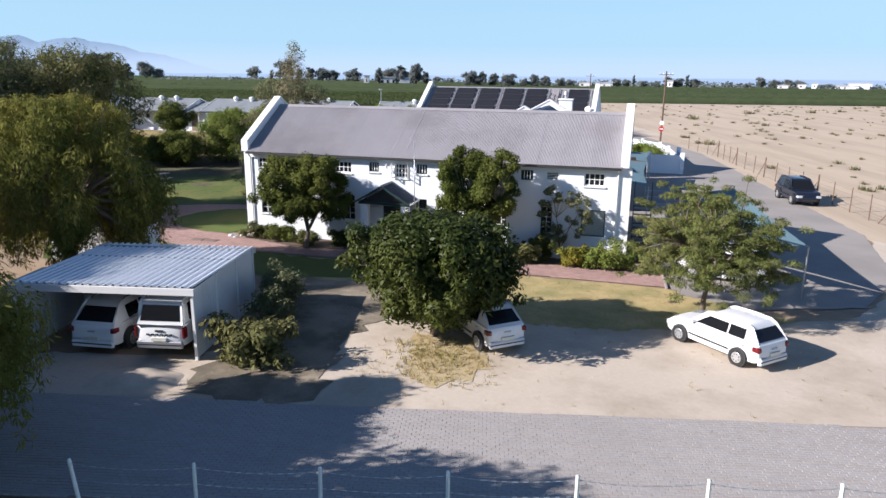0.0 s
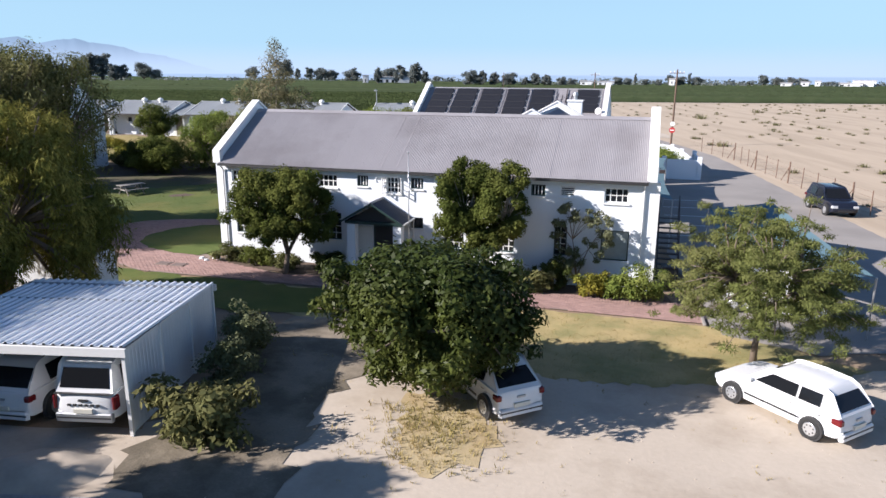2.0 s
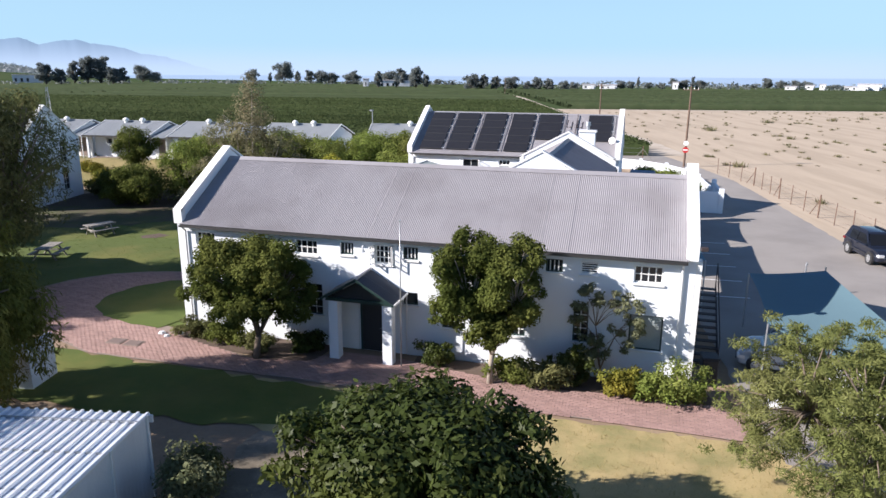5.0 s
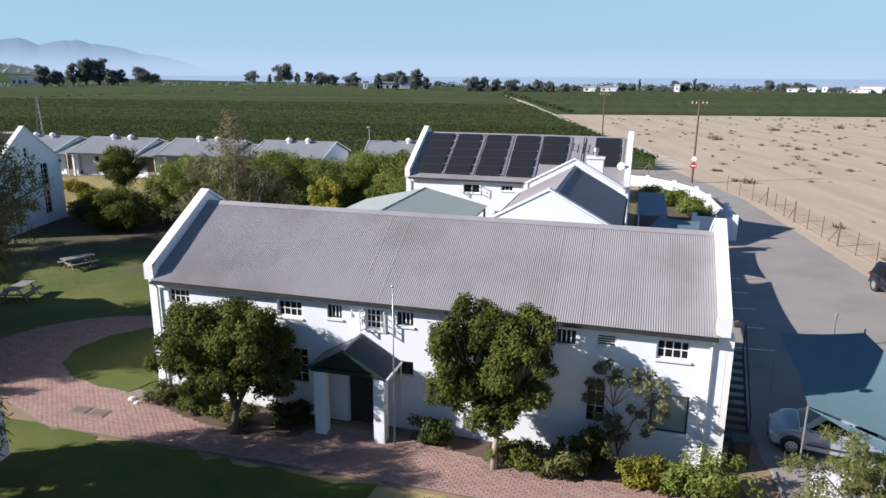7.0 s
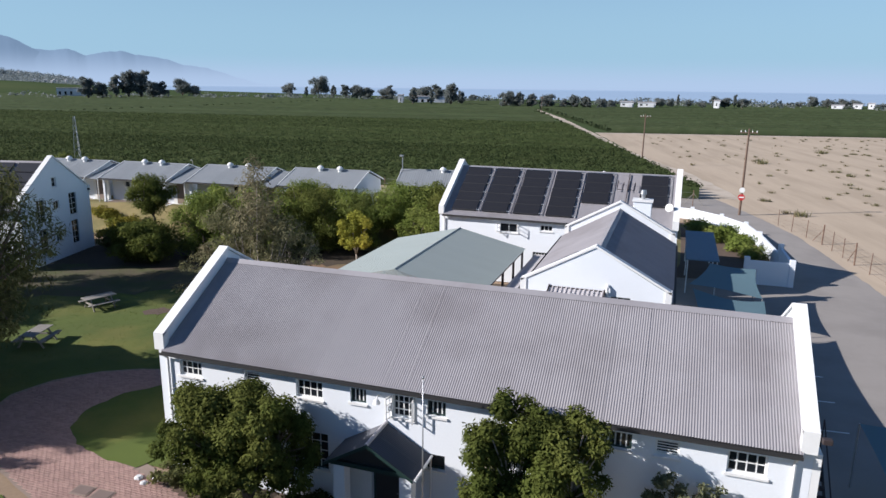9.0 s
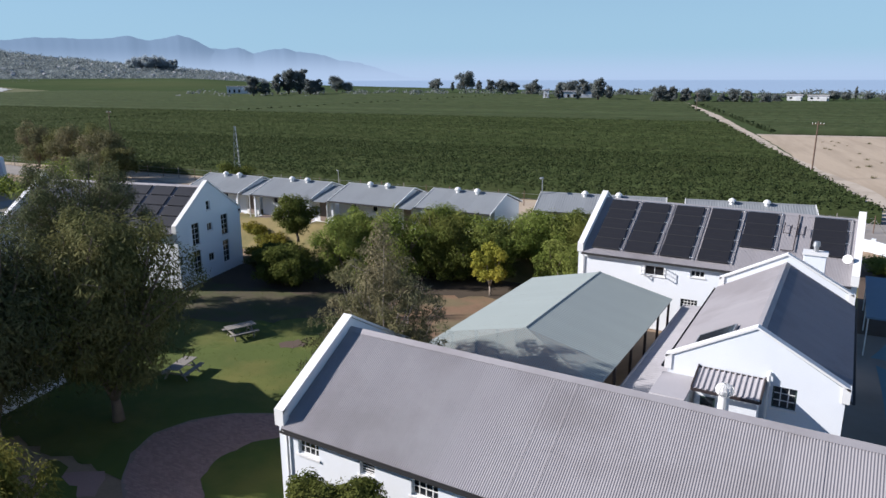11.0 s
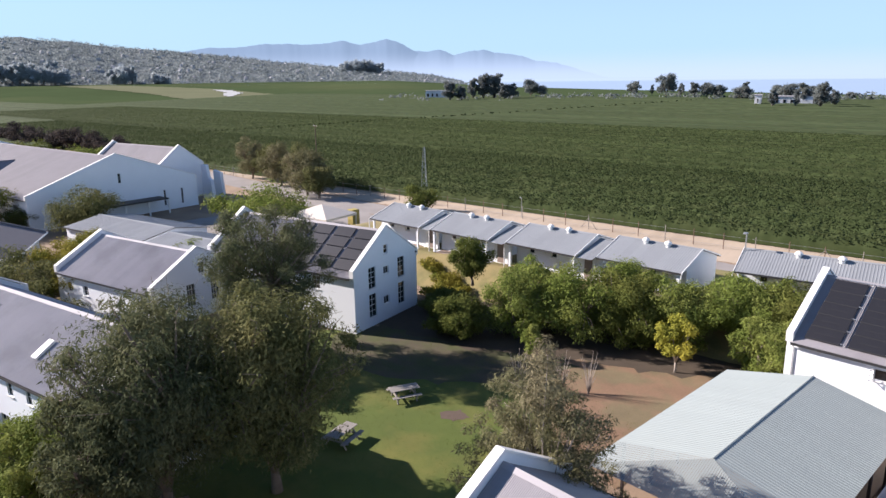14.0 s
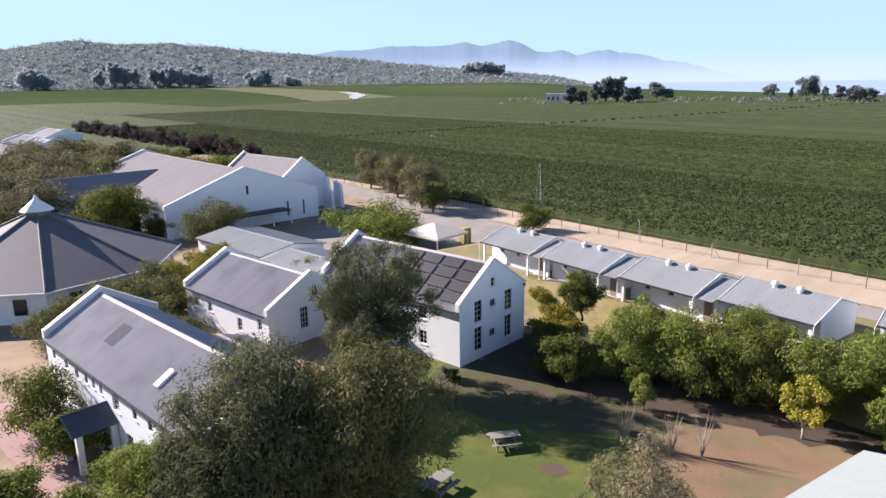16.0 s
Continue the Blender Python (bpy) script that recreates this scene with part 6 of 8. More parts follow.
# trees out of view on the near side, whose shade lies on the road
for k, (x, y, r, h) in enumerate(((-13.0, 8.4, 4.0, 8.5), (-17.0, 8.9, 3.4, 8.2), (-15.7, 10.2, 2.8, 7.8), (-19.0, 5.6, 4.0, 9.0), (-22.5, 17.5, 4.0, 8.5), (-8.8, 5.0, 3.2, 7.0), (-21.6, 14.6, 2.2, 7.0), (-21.0, 11.6, 2.6, 7.4), (-20.4, 13.0, 1.9, 6.0))):
    tree("roadside_tree", "dark drooping tree beside the road", x, y, r, r, 0.4, h, 24000, 0.42, LEAF_OLIVE, 230 + k, 0.22, dense=True, clumps=44, clump=0.36, narrow=0.34, droop=0.5, group="trees beside the road")

tree("roadside_tree", "dark drooping tree beside the road", -13.0, 13.2, 2.2, 2.0, 3.6, 6.4, 16000, 0.36, LEAF_OLIVE, 249, 0.18, dense=True, clumps=36, clump=0.34, narrow=0.34, droop=0.5, group="trees beside the road")
tree("roadside_tree", "dark weeping tree leaning over the road", -10.9, 13.0, 2.6, 2.0, 1.7, 4.9, 20000, 0.19, LEAF_PEPPER, 250, 0.16, clumps=80, narrow=0.22, droop=1.0, form="hanging", group="trees beside the road")

# ---- shrubs ----
for k, (x, y, rx, ry, h, mt, nm) in enumerate(((-7.3, 20.2, 1.8, 1.2, 1.5, LEAF_OLIVE, "round dark shrub beside the carport"), (-8.0, 22.6, 0.85, 0.85, 1.7, LEAF_SAGE, "pale grey-green shrub beside the carport"), (-8.6, 24.4, 0.85, 0.85, 2.1, LEAF_SAGE, "pale grey-green shrub beside the carport"), (-9.2, 25.8, 0.9, 0.8, 1.2, LEAF_OLIVE, "low dark shrub beside the carport"),
        (-15.8, 35.2, 1.1, 0.6, 0.85, LEAF_OLIVE, "flowering shrub in the bed"), (-14.2, 34.9, 1.2, 0.65, 0.95, LEAF_GREEN, "flowering shrub in the bed"), (-12.6, 34.7, 1.0, 0.6, 0.8, LEAF_OLIVE, "flowering shrub in the bed"), (-10.8, 35.2, 0.9, 0.6, 0.9, LEAF_DARK, "dark shrub in the bed"),
        (-5.4, 35.3, 0.8, 0.5, 0.75, LEAF_DARK, "low dark shrub in the bed"), (-2.4, 34.7, 0.9, 0.6, 0.8, LEAF_GREEN, "leafy shrub in the bed"), (-1.0, 34.6, 1.0, 0.6, 0.9, LEAF_OLIVE, "leafy shrub in the bed"), (-0.2, 35.2, 0.9, 0.5, 1.25, LEAF_DARK, "dark shrub against the wall"), (1.6, 34.7, 0.85, 0.6, 0.95, LEAF_ORANGE, "yellow-green shrub in the bed"), (2.6, 34.6, 0.7, 0.55, 0.9, LEAF_BRIGHT, "fresh green shrub in the bed"), (3.75, 34.75, 1.25, 0.95, 1.45, LEAF_BRIGHT, "round bright green shrub at the house corner"), (-49.0, 68.0, 2.2, 1.6, 1.1, LEAF_ORANGE, "yellowing climber on the bank"), (-46.9, 66.9, 2.0, 1.5, 1.0, LEAF_ORANGE, "yellowing climber on the bank"), (-47.6, 65.2, 1.8, 1.5, 1.0, LEAF_ORANGE, "yellowing climber on the bank"), (-46.0, 64.3, 1.6, 1.4, 0.9, LEAF_OLIVE, "shrub on the bank"), (-44.9, 62.6, 1.5, 1.2, 1.1, LEAF_OLIVE, "shrub on the bank"), (-52.0, 68.8, 1.8, 1.3, 0.9, LEAF_ORANGE, "yellowing climber on the bank"), (-49, 30.4, 1.2, 1.0, 0.8, LEAF_SAGE, "pale shrub beside the brick path"), (-52.6, 28.2, 1.4, 1.0, 0.9, LEAF_GREEN, "shrub beside the brick path"), (-43.6, 52.4, 0.9, 0.6, 1.0, LEAF_DARK, "dark shrub at the foot of the gable"), (4.4, 85.0, 1.9, 2.4, 1.5, LEAF_BRIGHT, "yellow-green shrub behind the boundary wall"), (5.6, 81.6, 1.5, 1.9, 1.4, LEAF_BRIGHT, "yellow-green shrub behind the boundary wall"), (6.3, 78.4, 1.3, 1.7, 1.3, LEAF_BRIGHT, "yellow-green shrub behind the boundary wall"), (2.4, 87.6, 1.8, 1.5, 1.4, LEAF_BRIGHT, "yellow-green shrub behind the boundary wall"))):
    k_ = 1.25 if 34 < y < 36 and -6 < x < 3 else 1.0
    bush("shrub", nm, x, y, rx * k_, ry, h * k_, 3600, 0.12 if rx < 1.5 else 0.2, mt, 300 + k, clumps=12, clump=0.5)
bare = random.Random(5)
for x, y in ((-27.4, 57.6), (-26.0, 58.6), (-29.6, 55.8)):
    s = Shape()
    for k in range(16):
        a, h = bare.uniform(0, math.tau), bare.uniform(1.4, 2.8)
        s.tube([(0, 0, -0.05), (math.cos(a) * 0.25, math.sin(a) * 0.25, h * 0.5), (math.cos(a) * 0.6, math.sin(a) * 0.6, h)], [0.03, 0.018, 0.006], 4)
    solid("bare_shrub", s, TWIG, "leafless grey shrub on the earth", "shrub", m=pose(x, y, 0))

# ---- vineyard ----


def vine_rows(name, label, origin, turn, offsets, span, step, height, width, leaves, seed, skip=None, mat=LEAF_VINE):
    """Rows of vines side by side as one sheet of ridges, with leaves strewn over them."""
    rng = np.random.default_rng(seed)
    d = np.array([math.cos(radians(turn)), math.sin(radians(turn))])
    n = np.array([-d[1], d[0]])
    vs, fs, base = [], [], 0
    lc = []
    prof = np.array([(-0.62, 0.05), (-0.5, 0.62), (-0.12, 1.0), (0.2, 0.97), (0.52, 0.6), (0.62, 0.05)])
    for o in offsets:
        s0, s1 = span(o)
        if s1 - s0 < 4:
            continue
        s = np.arange(s0, s1, step)
        m = len(s)
        k = len(prof)
        lump = rng.normal(size=m) * 0.04 + 1
        off = prof[None, :, 0] * width * (lump[:, None] + rng.normal(size=(m, k)) * 0.07)
        z = prof[None, :, 1] * height * (lump[:, None] + rng.normal(size=(m, k)) * 0.05)
        ss = s[:, None] + rng.normal(size=(m, k)) * step * 0.22
        xy = np.array(origin)[None, None] + d * ss[..., None] + n * (o + off)[..., None]
        vs.append(np.concatenate([xy, z[..., None]], 2).reshape(-1, 3))
        i = np.arange(m - 1)[:, None] * k + np.arange(k - 1)[None]
        q = np.stack([i, i + k, i + k + 1, i + 1], 2).reshape(-1, 4) + base
        if skip is not None:
            cx = (np.array(origin)[0] + d[0] * s + n[0] * o)[:-1]
            q = q.reshape(m - 1, k - 1, 4)[~skip(cx)].reshape(-1, 4)
        fs.append(q)
        base += m * k
        if leaves:
            cnt = int((s1 - s0) * leaves)
            t = rng.uniform(s0, s1, cnt)
            side = rng.uniform(-0.5, 0.5, cnt)
            p = np.array(origin)[None] + d * t[:, None] + n * (o + side * width)[:, None]
            lc.append(np.column_stack([p, height * (1.08 - 0.8 * np.abs(side) ** 1.6) * rng.uniform(0.9, 1.12, cnt)]))
    v = np.concatenate(vs)
    f = np.concatenate(fs)
    if lc:
        c = np.concatenate(lc)
        a = rng.normal(size=c.shape)
        a /= np.linalg.norm(a, axis=1)[:, None]
        b = np.cross(a, rng.normal(size=c.shape) + np.array([0, 0, 1.0]))
        b /= np.linalg.norm(b, axis=1)[:, None]
        sz = (0.09 + 0.10 * rng.random(len(c)))[:, None]
        lv = np.stack([c - a * sz, c - b * sz * 0.6, c + a * sz, c + b * sz * 0.6], 1).reshape(-1, 3)
        f = np.concatenate([f, np.arange(len(lv)).reshape(-1, 4) + len(v)])
        v = np.concatenate([v, lv])
    me = bpy.data.meshes.new(name)
    me.vertices.add(len(v))
    me.vertices.foreach_set("co", v.astype(np.float32).ravel())
    me.loops.add(4 * len(f))
    me.loops.foreach_set("vertex_index", f.astype(np.int32).ravel())
    me.polygons.add(len(f))
    me.polygons.foreach_set("loop_start", np.arange(0, 4 * len(f), 4, dtype=np.int32))
    me.update(calc_edges=True)
    me.materials.append(mat)
    return tagged(new(name, me), label, "vineyard", kind="stuff")


VO = (-37.6, 105.2)
VD = 6.5
dc, ds = math.cos(radians(VD)), math.sin(radians(VD))
right_end = lambda o: (34.0 - (VO[0] - ds * o) - 0.277 * (VO[1] + dc * o)) / (dc + 0.277 * ds)
track = lambda x: (x > -250) & (x < -243)
near = [1.2 + 2.4 * k for k in range(22)]
mid = [54 + 2.4 * k for k in range(42)]
far = [155 + 3.4 * k for k in range(92)]
vine_rows("vineyard", "broad vineyard of dense green rows", VO, VD, near, lambda o: (-330, right_end(o)), 0.45, 1.75, 1.1, 26.0, 1)
vine_rows("vineyard", "broad vineyard of dense green rows farther off", VO, VD, mid, lambda o: (-480, right_end(o)), 0.8, 1.75, 1.1, 9.0, 2, track)
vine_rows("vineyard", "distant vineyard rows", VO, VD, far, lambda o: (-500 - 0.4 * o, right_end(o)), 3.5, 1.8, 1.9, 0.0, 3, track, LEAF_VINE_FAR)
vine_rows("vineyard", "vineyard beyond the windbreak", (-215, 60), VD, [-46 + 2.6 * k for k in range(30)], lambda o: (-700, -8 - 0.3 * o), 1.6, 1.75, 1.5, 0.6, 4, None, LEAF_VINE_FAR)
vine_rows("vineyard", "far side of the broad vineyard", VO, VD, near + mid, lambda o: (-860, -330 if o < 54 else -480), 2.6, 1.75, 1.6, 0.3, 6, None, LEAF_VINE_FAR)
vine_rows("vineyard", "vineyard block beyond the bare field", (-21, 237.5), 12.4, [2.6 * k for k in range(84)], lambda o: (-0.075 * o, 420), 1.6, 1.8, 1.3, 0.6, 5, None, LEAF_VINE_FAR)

# ---- the horizon ----
far_trees = []
for k, (rx, h, clumps) in enumerate(((7, 10, 18), (9, 11, 22), (4, 14, 14), (10, 9, 18))):
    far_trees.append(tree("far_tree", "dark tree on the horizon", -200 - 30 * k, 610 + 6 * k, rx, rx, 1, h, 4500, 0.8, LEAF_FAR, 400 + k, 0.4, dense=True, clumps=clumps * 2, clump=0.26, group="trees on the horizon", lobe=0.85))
rng = random.Random(9)


def far_tree(x, y, r, top, base=-0.3, forms=far_trees):
    """A copy of the far tree whose proportions come nearest, scaled to the half-width r and the height top."""
    k = min(range(4), key=lambda i: abs(math.log(((7, 9, 4, 10)[i] / (10, 11, 14, 9)[i]) / (r / (top - base)))))
    w, h = r / (7, 9, 4, 10)[k], (top - base) / (10, 11, 14, 9)[k]
    copy_thing(forms[k], pose(x, y, base, 0, 0, rng.uniform(0, 360)) @ Matrix.Diagonal((w, w, h, 1)))


# beyond the west end of the vineyard
for x, y, r, h in ((-406, 413, 6, 18), (-400, 420, 5, 14), (-421, 455, 6, 20), (-414, 461, 7.4, 24), (-408, 468, 9, 24), (-388, 458, 4.8, 15.5), (-397, 477, 6, 15), (-448, 565, 10, 17), (-440, 571, 10, 11), (-367, 622, 8, 14), (-353, 631, 2.3, 11.5), (-332, 620, 11.2, 21), (-311, 608, 3.8, 13), (-292, 595, 4.8, 14), (-283, 600, 7, 13), (-274, 604, 6.4, 11), (-226, 538, 8, 11), (-163, 434, 3.3, 13), (-198, 549, 9.3, 12.7), (-152, 439, 1.8, 12), (-162, 477, 6, 15), (-138, 436, 5.2, 16), (-140, 464, 2.7, 11)):
    far_tree(x, y, r, h)
# beyond its north end
for x, y, r, h in ((-168, 588, 4.5, 6), (-146, 552, 2.3, 5), (-100, 430, 6, 10.8), (-93, 431, 4, 11), (-86, 433, 4, 10), (-77, 435, 6.4, 9.3), (-67, 436, 3.2, 7), (-61, 437, 3.6, 9.7), (-54, 438, 3.9, 8.7), (-45, 439, 3.6, 7), (-41, 460, 4, 6), (-120, 520, 5, 5.5)):
    far_tree(x, y, r, h)
# beyond the bare field
for x, y, r, h in ((-15, 532, 4.7, 6.6), (-8, 532, 3.4, 6), (-3, 532, 1.4, 9.8), (4, 552, 3.6, 5), (13, 532, 4.3, 5.3), (21, 534, 4.3, 8.4), (28, 536, 5.2, 7.3), (34, 536, 1.7, 10.4), (39, 536, 5.2, 7), (73, 628, 2.6, 3), (80, 627, 3, 3.3), (86, 626, 3.6, 3.6), (93, 605, 5, 8.6), (103, 603, 6.5, 6.5), (112, 602, 5, 7), (121, 604, 6.5, 6.3), (141, 616, 8.7, 3.6), (170, 608, 6.2, 3)):
    far_tree(x, y, r, h)
FARWHITE = material("far_white_wall", (0.62, 0.63, 0.64), 0.9, var=0.05)
for az, dist, ln, h in ((-4.5, 526, 9, 3.2), (-3.2, 527, 12, 3.0), (2.2, 526, 4, 5.2), (9.9, 598, 8, 2.2), (11.2, 606, 6, 3.0), (12.1, 606, 4, 3.9), (13.6, 596, 15, 2.6), (14.4, 606, 15, 4.4), (-21.8, 492, 4, 6.5), (-20.6, 500, 24, 5.5), (-46.6, 652, 21, 7.5)):
    b = thing("far_building", "low white building on the horizon", "building", pose(math.sin(radians(az)) * dist, math.cos(radians(az)) * dist, 0, 0, 0, -az), "buildings on the horizon")
    part("wall", Shape().box(0, 0, 0, ln, 10, h).box(ln * 0.55, -3, 0, ln * 0.9, 0.0, h * 0.7), FARWHITE, b)
    part("roof", Shape().box(-0.4, -0.4, h + 0.003, ln + 0.4, 10.4, h + 0.5), ROOF_OLD, b)
    for k in range(int(ln / 4)):
        part("window", Shape().box(1.5 + 4 * k, -0.1, h * 0.35, 3 + 4 * k, -0.003, h * 0.7), GLASS_DARK, b)


EYE = (-3.0, 24.5, 20.6)


def skyline(profile, az):
    """Degrees high at a bearing, along a list of (bearing, degrees)."""
    return float(np.interp(az, [p[0] for p in profile], [p[1] for p in profile]))


def backdrop_ridge(name, label, dist, profile, mat, seed, rough, depth=200):
    """A long ridge seen across the plain, whose skyline follows the profile."""
    rng = np.random.default_rng(seed)
    n = 420
    az0, az1 = profile[0][0], profile[-1][0]
    az = np.linspace(az0, az1, n)
    wob = sum(np.interp(az, np.linspace(az0, az1, m), rng.normal(size=m)) * rough * g for m, g in ((60, 1.0), (140, 0.6), (300, 0.4)))
    s = Shape()
    pts = []
    for a, w in zip(az, wob):
        x, y = math.sin(radians(a)), math.cos(radians(a))
        top = max(dist * math.tan(radians(skyline(profile, a) + w)) + EYE[2], -5)
        pts += [(EYE[0] + x * dist, EYE[1] + y * dist, top), (EYE[0] + x * (dist - depth * 0.5), EYE[1] + y * (dist - depth * 0.5), top * 0.5), (EYE[0] + x * (dist - depth), EYE[1] + y * (dist - depth), -6)]
    s.add(pts, [(3 * i, 3 * i + 1, 3 * i + 4, 3 * i + 3) for i in range(n - 1)] + [(3 * i + 1, 3 * i + 2, 3 * i + 5, 3 * i + 4) for i in range(n - 1)])
    return solid(name, s, mat, label, "mountains", kind="structure", smooth=True)


# the mountains' blue haze is painted as a weak glow
HAZE = bpy.data.materials.new("mountain_haze_glow")
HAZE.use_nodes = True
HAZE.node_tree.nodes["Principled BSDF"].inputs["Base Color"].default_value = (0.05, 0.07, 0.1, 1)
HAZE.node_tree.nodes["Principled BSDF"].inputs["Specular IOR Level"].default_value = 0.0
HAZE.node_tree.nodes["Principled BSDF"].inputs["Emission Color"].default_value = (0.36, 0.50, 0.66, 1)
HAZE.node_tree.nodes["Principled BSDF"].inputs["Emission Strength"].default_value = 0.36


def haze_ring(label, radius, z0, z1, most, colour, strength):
    """A glowing sheet that stands in for a far band of sky haze and thins out upwards."""
    m = bpy.data.materials.new("sky_haze_glow")
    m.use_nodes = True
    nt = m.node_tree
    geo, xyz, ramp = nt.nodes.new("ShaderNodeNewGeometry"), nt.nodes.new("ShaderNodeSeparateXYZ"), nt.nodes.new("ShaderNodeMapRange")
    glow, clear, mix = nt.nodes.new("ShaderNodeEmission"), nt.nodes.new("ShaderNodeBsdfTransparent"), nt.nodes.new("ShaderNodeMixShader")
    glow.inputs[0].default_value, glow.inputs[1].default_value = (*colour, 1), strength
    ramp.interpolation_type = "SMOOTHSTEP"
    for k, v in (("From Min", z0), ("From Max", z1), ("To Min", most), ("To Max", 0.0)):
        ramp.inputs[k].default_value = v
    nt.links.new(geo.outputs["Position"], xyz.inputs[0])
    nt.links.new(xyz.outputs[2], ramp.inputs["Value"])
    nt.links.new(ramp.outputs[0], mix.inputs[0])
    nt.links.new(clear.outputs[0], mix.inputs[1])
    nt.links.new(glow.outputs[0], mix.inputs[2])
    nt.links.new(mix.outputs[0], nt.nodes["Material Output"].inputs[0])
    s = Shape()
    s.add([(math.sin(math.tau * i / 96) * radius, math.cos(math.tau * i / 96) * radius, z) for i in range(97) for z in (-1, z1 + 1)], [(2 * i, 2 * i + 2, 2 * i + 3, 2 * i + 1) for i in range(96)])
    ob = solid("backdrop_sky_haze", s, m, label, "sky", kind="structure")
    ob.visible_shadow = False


# added glowing rings paint the haze before and behind the mountains
haze_ring("glowing sheet for pale blue haze low in the sky", 2400, 12, 112, 0.9, (0.53, 0.66, 0.82), 0.60)
haze_ring("glowing sheet for pale blue sky behind the mountains", 4620, 60, 1500, 0.93, (0.42, 0.655, 0.79), 0.57)
# the land rises gently to the hill's foot


def rise(az, r):
    """A point of the rising land at a bearing and distance."""
    t = min(1.0, max(0.0, (-42 - az) / 10))
    return EYE[0] + math.sin(radians(az)) * r, EYE[1] + math.cos(radians(az)) * r, 0.0169 * max(0.0, r - 850) * t * t * (3 - 2 * t) - 0.05


def rising_land(name, outline, lift, mat, label, category):
    """The part of the rising land that lies inside an outline of (bearing, distance)."""
    s = Shape()
    for i in range(312):
        for j in range(60):
            a, r = -120 + 0.25 * i, 700 + 15 * j
            if outline is None or inside((a + 0.125, r + 7.5), outline):
                s.add([(x, y, z + lift) for x, y, z in (rise(a, r + 15), rise(a, r), rise(a + 0.25, r), rise(a + 0.25, r + 15))], [(0, 1, 2, 3)])
    solid(name, s, mat, label, category, kind="structure")


rising_land("ground_rise", None, 0.0, LAND, "green farmland rising to the hill", "ground")
rising_land("fallow_field", [(-75.5, 1500), (-72.2, 1500), (-65.3, 1183), (-59.1, 831), (-66.2, 730), (-69.1, 975), (-72.3, 1207)], 0.5, material("pale_fallow_grass", (0.15, 0.158, 0.095), 1.0, var=0.12, scale=0.02, fine=0.4, bump=0.2, spec=0.0), "fallow pale field beyond the vineyard", "field")
rising_land("reservoir_cover", [(-64.9, 1110), (-63.4, 1060), (-62.6, 950), (-63.5, 830), (-64.1, 880), (-63.8, 970)], 1.0, material("pale_plastic_sheet", (0.42, 0.43, 0.42), 0.9, var=0.3, scale=0.05, fine=0.3, spec=0.0), "bright plastic sheet on the far field", "field")
# scrubby hillside whose blue-grey colour includes painted distance haze
HILL = material("haze_tinted_hillside", (0.16, 0.185, 0.185), 1.0, var=0.32, scale=0.03, fine=0.16, bump=0.0, second=(0.20, 0.215, 0.205), amount=0.4, spec=0.0)
MOUNTAINS = ((-90, 1.2), (-72, 1.7), (-66.5, 2.06), (-64.7, 2.31), (-62.9, 2.42), (-60.2, 2.6), (-57.9, 2.57), (-56.3, 2.6), (-54.7, 2.85), (-53.4, 2.56), (-52, 2.75), (-51.1, 2.96), (-49.9, 2.6), (-48.9, 2.1), (-48, 2.0), (-46.8, 2.1), (-45.7, 1.65), (-44.9, 1.82), (-43.4, 2.12), (-42.4, 1.8), (-41.1, 1.7), (-40.2, 1.57), (-39.1, 1.1), (-37.4, 0.95), (-35.8, 0.4), (-33, -0.3))
HILLTOP = ((-125, 2.0), (-100, 2.3), (-88.3, 2.41), (-85.5, 2.88), (-83.4, 3.13), (-81.2, 2.84), (-77.3, 2.94), (-74.1, 2.7), (-71.2, 2.35), (-68.2, 2.12), (-64.7, 1.79), (-60.2, 1.29), (-55.6, 0.87), (-51.1, 0.45), (-47.5, 0.04), (-44, -0.7))
backdrop_ridge("backdrop_mountains", "mountain range on the horizon, its blue haze a painted glow", 4500, MOUNTAINS, HAZE, 2, 0.03, 500)
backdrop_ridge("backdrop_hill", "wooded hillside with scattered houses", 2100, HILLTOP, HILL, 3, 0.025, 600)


def hill_spot(az, f):
    """A point on the hillside, f of the way down from its crest."""
    top = 2100 * math.tan(radians(skyline(HILLTOP, az))) + EYE[2]
    z = top * (1 - f) if f < 0.5 else max(-6, top * 0.5 - (f - 0.5) * 2 * (top * 0.5 + 6))
    d = 2100 - 600 * f
    return EYE[0] + math.sin(radians(az)) * d, EYE[1] + math.cos(radians(az)) * d, z


# scrub leaf paled and blued, so its colour carries the distance haze
LEAF_HILL = leaf("haze_tinted_hill_leaf", (0.225, 0.26, 0.262), (0.25, 0.28, 0.275), island=0.12, through=0.6)
rng = random.Random(21)
trees_h, walls_h = [], Shape()
